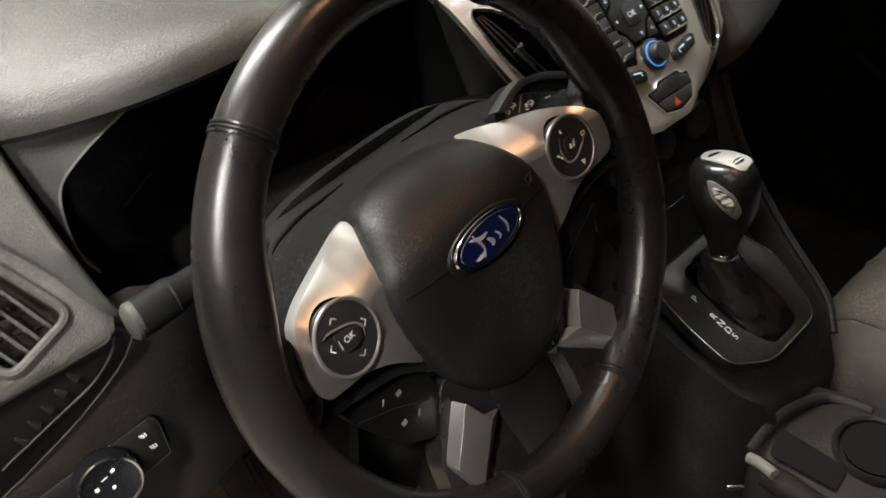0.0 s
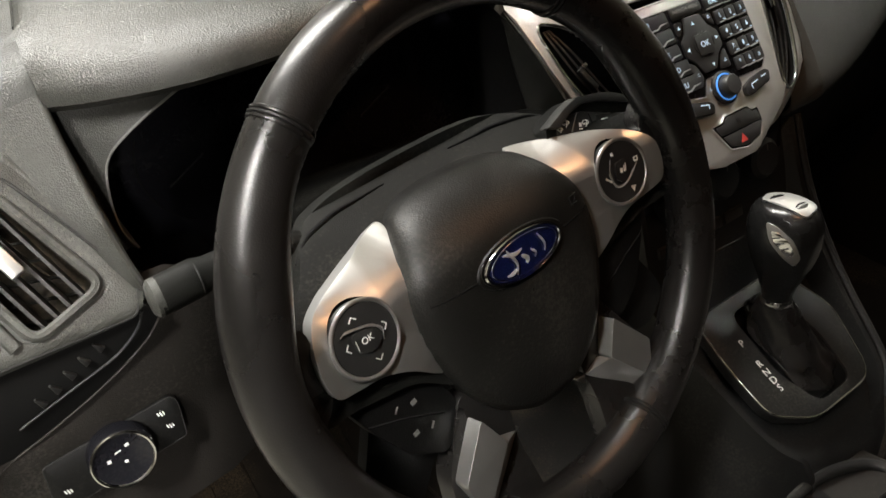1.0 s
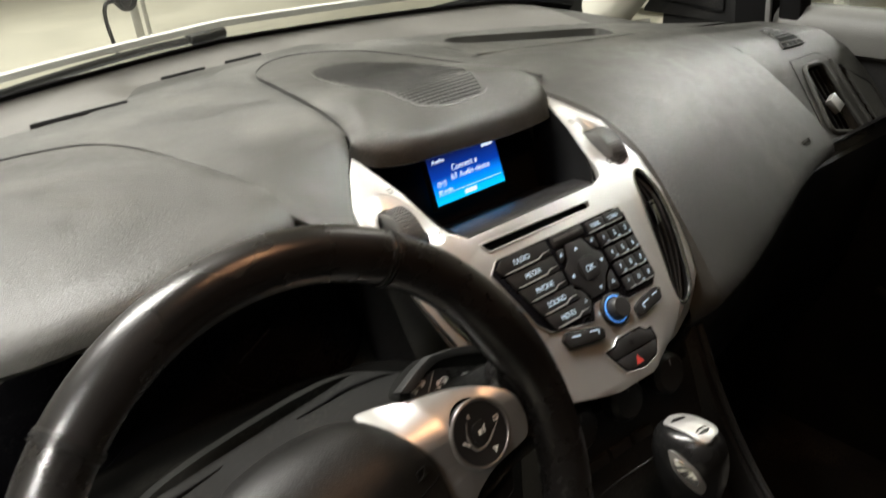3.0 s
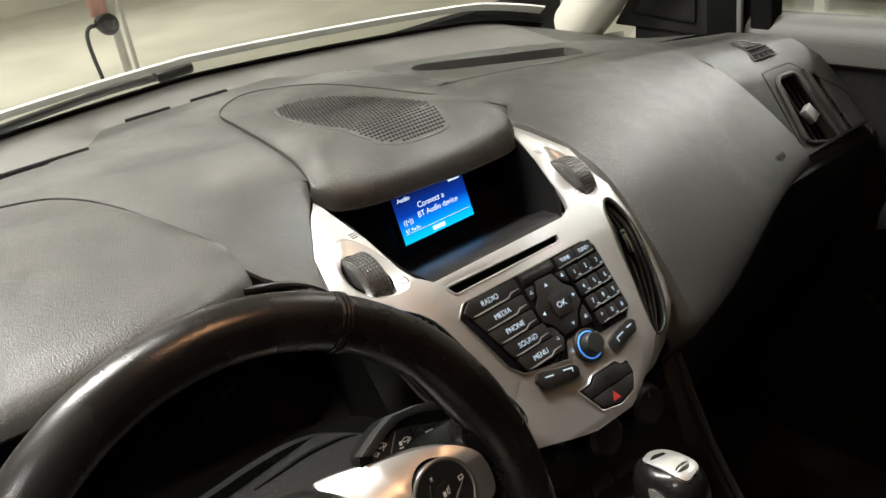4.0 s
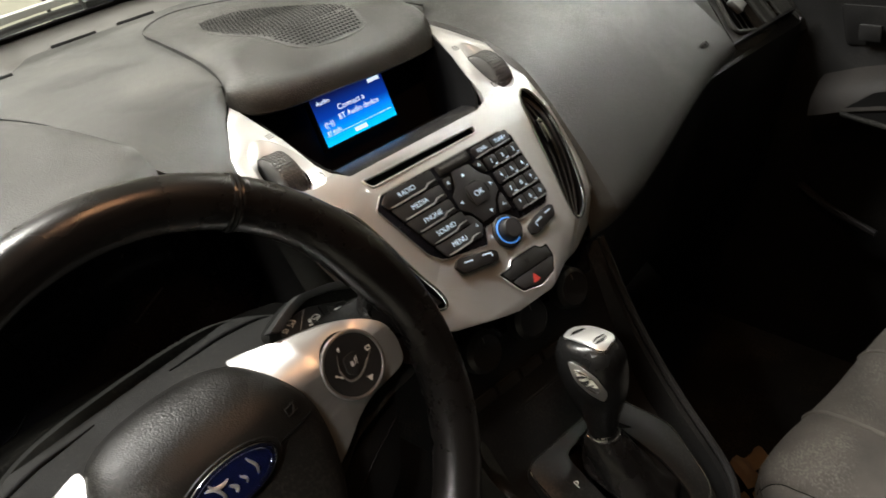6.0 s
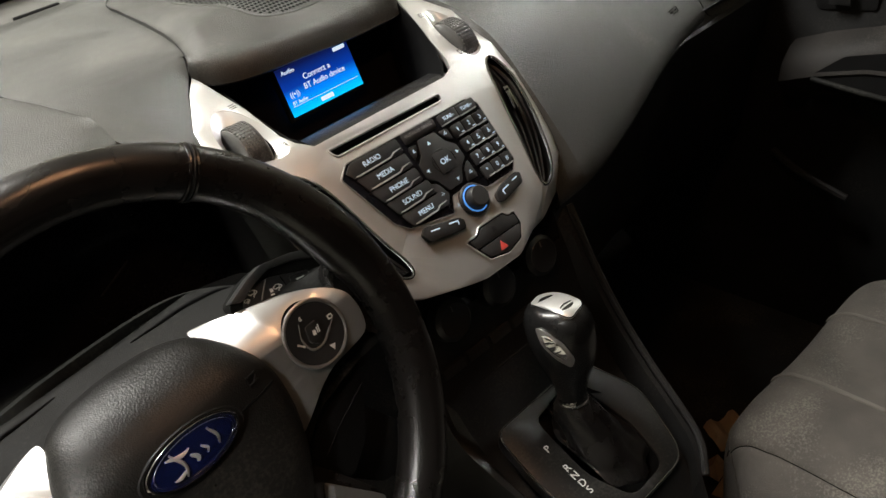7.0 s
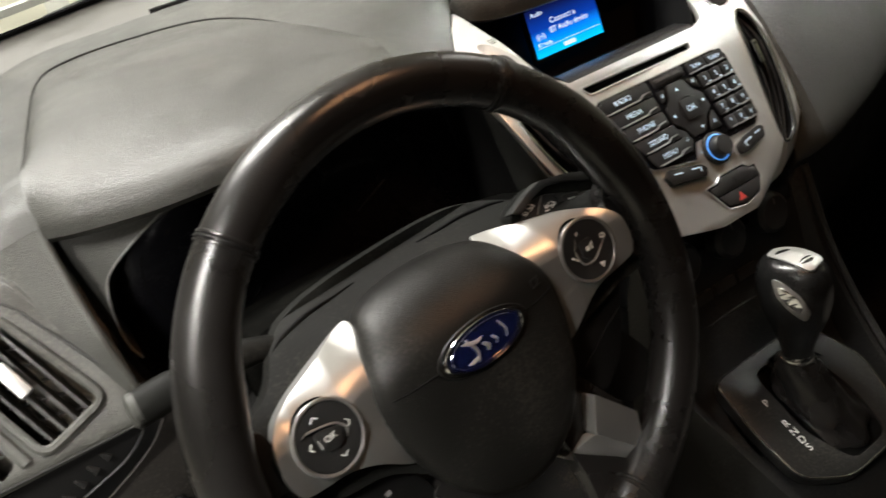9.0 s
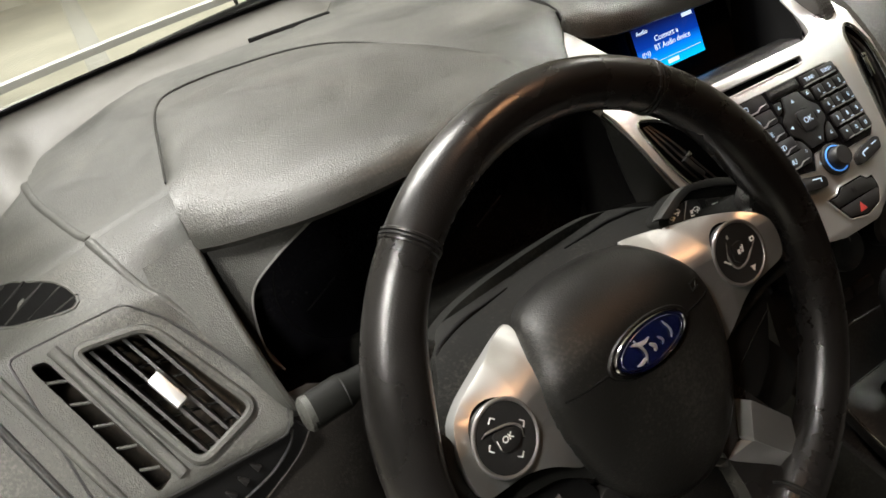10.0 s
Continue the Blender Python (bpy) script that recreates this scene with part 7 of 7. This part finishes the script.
def build_floor_things():
    mat_ = thing("floor_mat", pose(-0.36, 0.3, 0.04), "dirty rubber driver's floor mat with grit and wear", "floor mat")
    part("mat", sheet(lambda u, v: (u, v, 0.046 + 0.30 * smooth((v - 0.42) / 0.35) + 0.004 * noise.noise((u * 9, v * 9, 0))), np.linspace(-0.60, -0.14, 30), np.linspace(-0.1, 0.62, 40), 0.006), RUBBER, mat_)
    for k in range(9):
        x = -0.56 + k * 0.05
        part("rib", tube([(x, y, 0.052 + 0.30 * smooth((y - 0.42) / 0.35)) for y in np.linspace(0.2, 0.52, 14)], 0.004, 6), RUBBER, mat_)
    p = thing("brake_pedal", pose(-0.366, 0.36, 0.21), "ribbed rubber brake pedal", "pedal")
    m = axes((-0.364, 0.357, 0.212), (1, 0, 0), (0, 0.45, 1))
    part("pad", box(m, 0.075, 0.055, 0.014, 0.004), RUBBER, p)
    for k in range(9):
        part("rib", box(at(m, -0.032 + k * 0.008, 0, 0.008), 0.0035, 0.048, 0.003, 0.001), RUBBER, p)
    part("arm", tube([(-0.364, 0.365, 0.215), (-0.364, 0.45, 0.32), (-0.364, 0.52, 0.50)], 0.009, 10), DARK, p)
    random.seed(4)
    verts, faces = [], []
    for i in range(26):
        x, y = random.uniform(0.13, 0.32), random.uniform(-0.05, 0.30)
        a, r = random.uniform(0, 6.3), random.uniform(0.012, 0.035)
        n0 = len(verts)
        for k in range(7):
            b = a + k * 2 * math.pi / 7
            rr = r * random.uniform(0.5, 1.1)
            verts.append((x + rr * math.cos(b), y + 0.7 * rr * math.sin(b), 0.055 + random.uniform(0, 0.025)))
        verts.append((x, y, 0.075))
        for k in range(7):
            faces.append((n0 + k, n0 + (k + 1) % 7, n0 + 7))
    me = bpy.data.meshes.new("tmp")
    me.from_pydata(verts, [], faces)
    bm = bmesh.new()
    bm.from_mesh(me)
    bpy.data.meshes.remove(me)
    single("leaf_litter", bm, LEAF, "dry brown leaves and litter on the passenger floor", "litter", "stuff")
    # a torn, buckled scrap lying on the floor beside the seat
    random.seed(9)
    scrap = sheet(lambda u, v: (0.330 + u + 0.55 * v, 0.045 + v - 0.25 * u + 0.004 * noise.noise((u * 90, v * 90, 2)), 0.058 + 0.016 * noise.noise((u * 45, v * 45, 5))), np.linspace(0, 0.055, 8), np.linspace(0, 0.085, 12), 0.0006)
    bmesh.ops.delete(scrap, geom=[f for f in scrap.faces if noise.noise((f.calc_center_median().x * 70, f.calc_center_median().y * 70, 1)) > 0.42], context="FACES")
    single("paper_scrap", scrap, mat("brown_paper", (0.30, 0.20, 0.12), 0.8, grain=150, bump=0.4, mottle=0.25, size=25), "crumpled brown paper scrap beside the passenger seat", "paper")


def build_garage_things():
    single("garage_pipe", lathe(pose(1.99, 8.0, 0.02), [(0.0, 0), (0.075, 0), (0.075, 3.33), (0.0, 3.33)], 20), PINK, "faded red pipe hanging from the garage ceiling", "pipe")
    for x, y, r in ((2.10, 8.0, 0.04), (2.21, 8.05, 0.022)):
        single("garage_post", lathe(pose(x, y, -0.55), [(0.0, 0), (r, 0), (r, 3.9), (0.0, 3.9)], 20), PALE, "pale steel upright post on the garage floor", "post")
    valve = thing("hose_valve", pose(2.02, 7.9, -0.02), "black valve and hose at the pipe's lower end", "valve")
    part("valve_body", lathe(pose(2.0, 7.95, -0.12), [(0.0, 0.0), (0.06, 0.01), (0.085, 0.05), (0.085, 0.11), (0.05, 0.15), (0.0, 0.16)], 20), DARK, valve)
    part("handwheel", tube([(2.0 + 0.075 * math.cos(a), 7.84, -0.05 + 0.075 * math.sin(a)) for a in np.linspace(0, 2 * math.pi, 28, endpoint=False)], 0.025, 8, True), DARK, valve)
    part("hose", tube(spline([(1.95, 7.95, -0.05), (1.84, 7.93, -0.06), (1.80, 7.92, -0.20), (1.82, 7.9, -0.54)], 6), 0.02, 8), DARK, valve)
    rack = thing("steel_rack", pose(5.4, 2.6, -0.55), "pale steel storage rack against the garage wall", "rack")
    for y in (1.4, 2.15, 2.9, 3.65, 4.4):
        part("upright", box(pose(5.4, y, 0.7), 0.08, 0.08, 2.5, 0.01), PALE, rack)
    for z in (-0.46, -0.12, 0.25, 0.7, 1.3):
        part("shelf", box(pose(5.5, 3.0, z), 0.45, 3.9, 0.05, 0.01), PALE, rack)
    single("storage_bin", box(pose(5.2, 1.75, 0.20), 0.4, 0.5, 0.55, 0.04), DARK, "dark storage bin on the rack", "bin")
    line = thing("floor_line", pose(0.8, 11.3, -0.55), "painted white bay line on the garage floor", "floor marking")
    part("stripe", box(pose(0.80, 11.3, -0.546, 0, 0, -6.5), 0.22, 7.0, 0.004), WHITE, line)


build_console()
build_lever()
build_climate()
build_rear_console()
build_seat()
build_passenger_door()
build_floor_things()
build_garage_things()
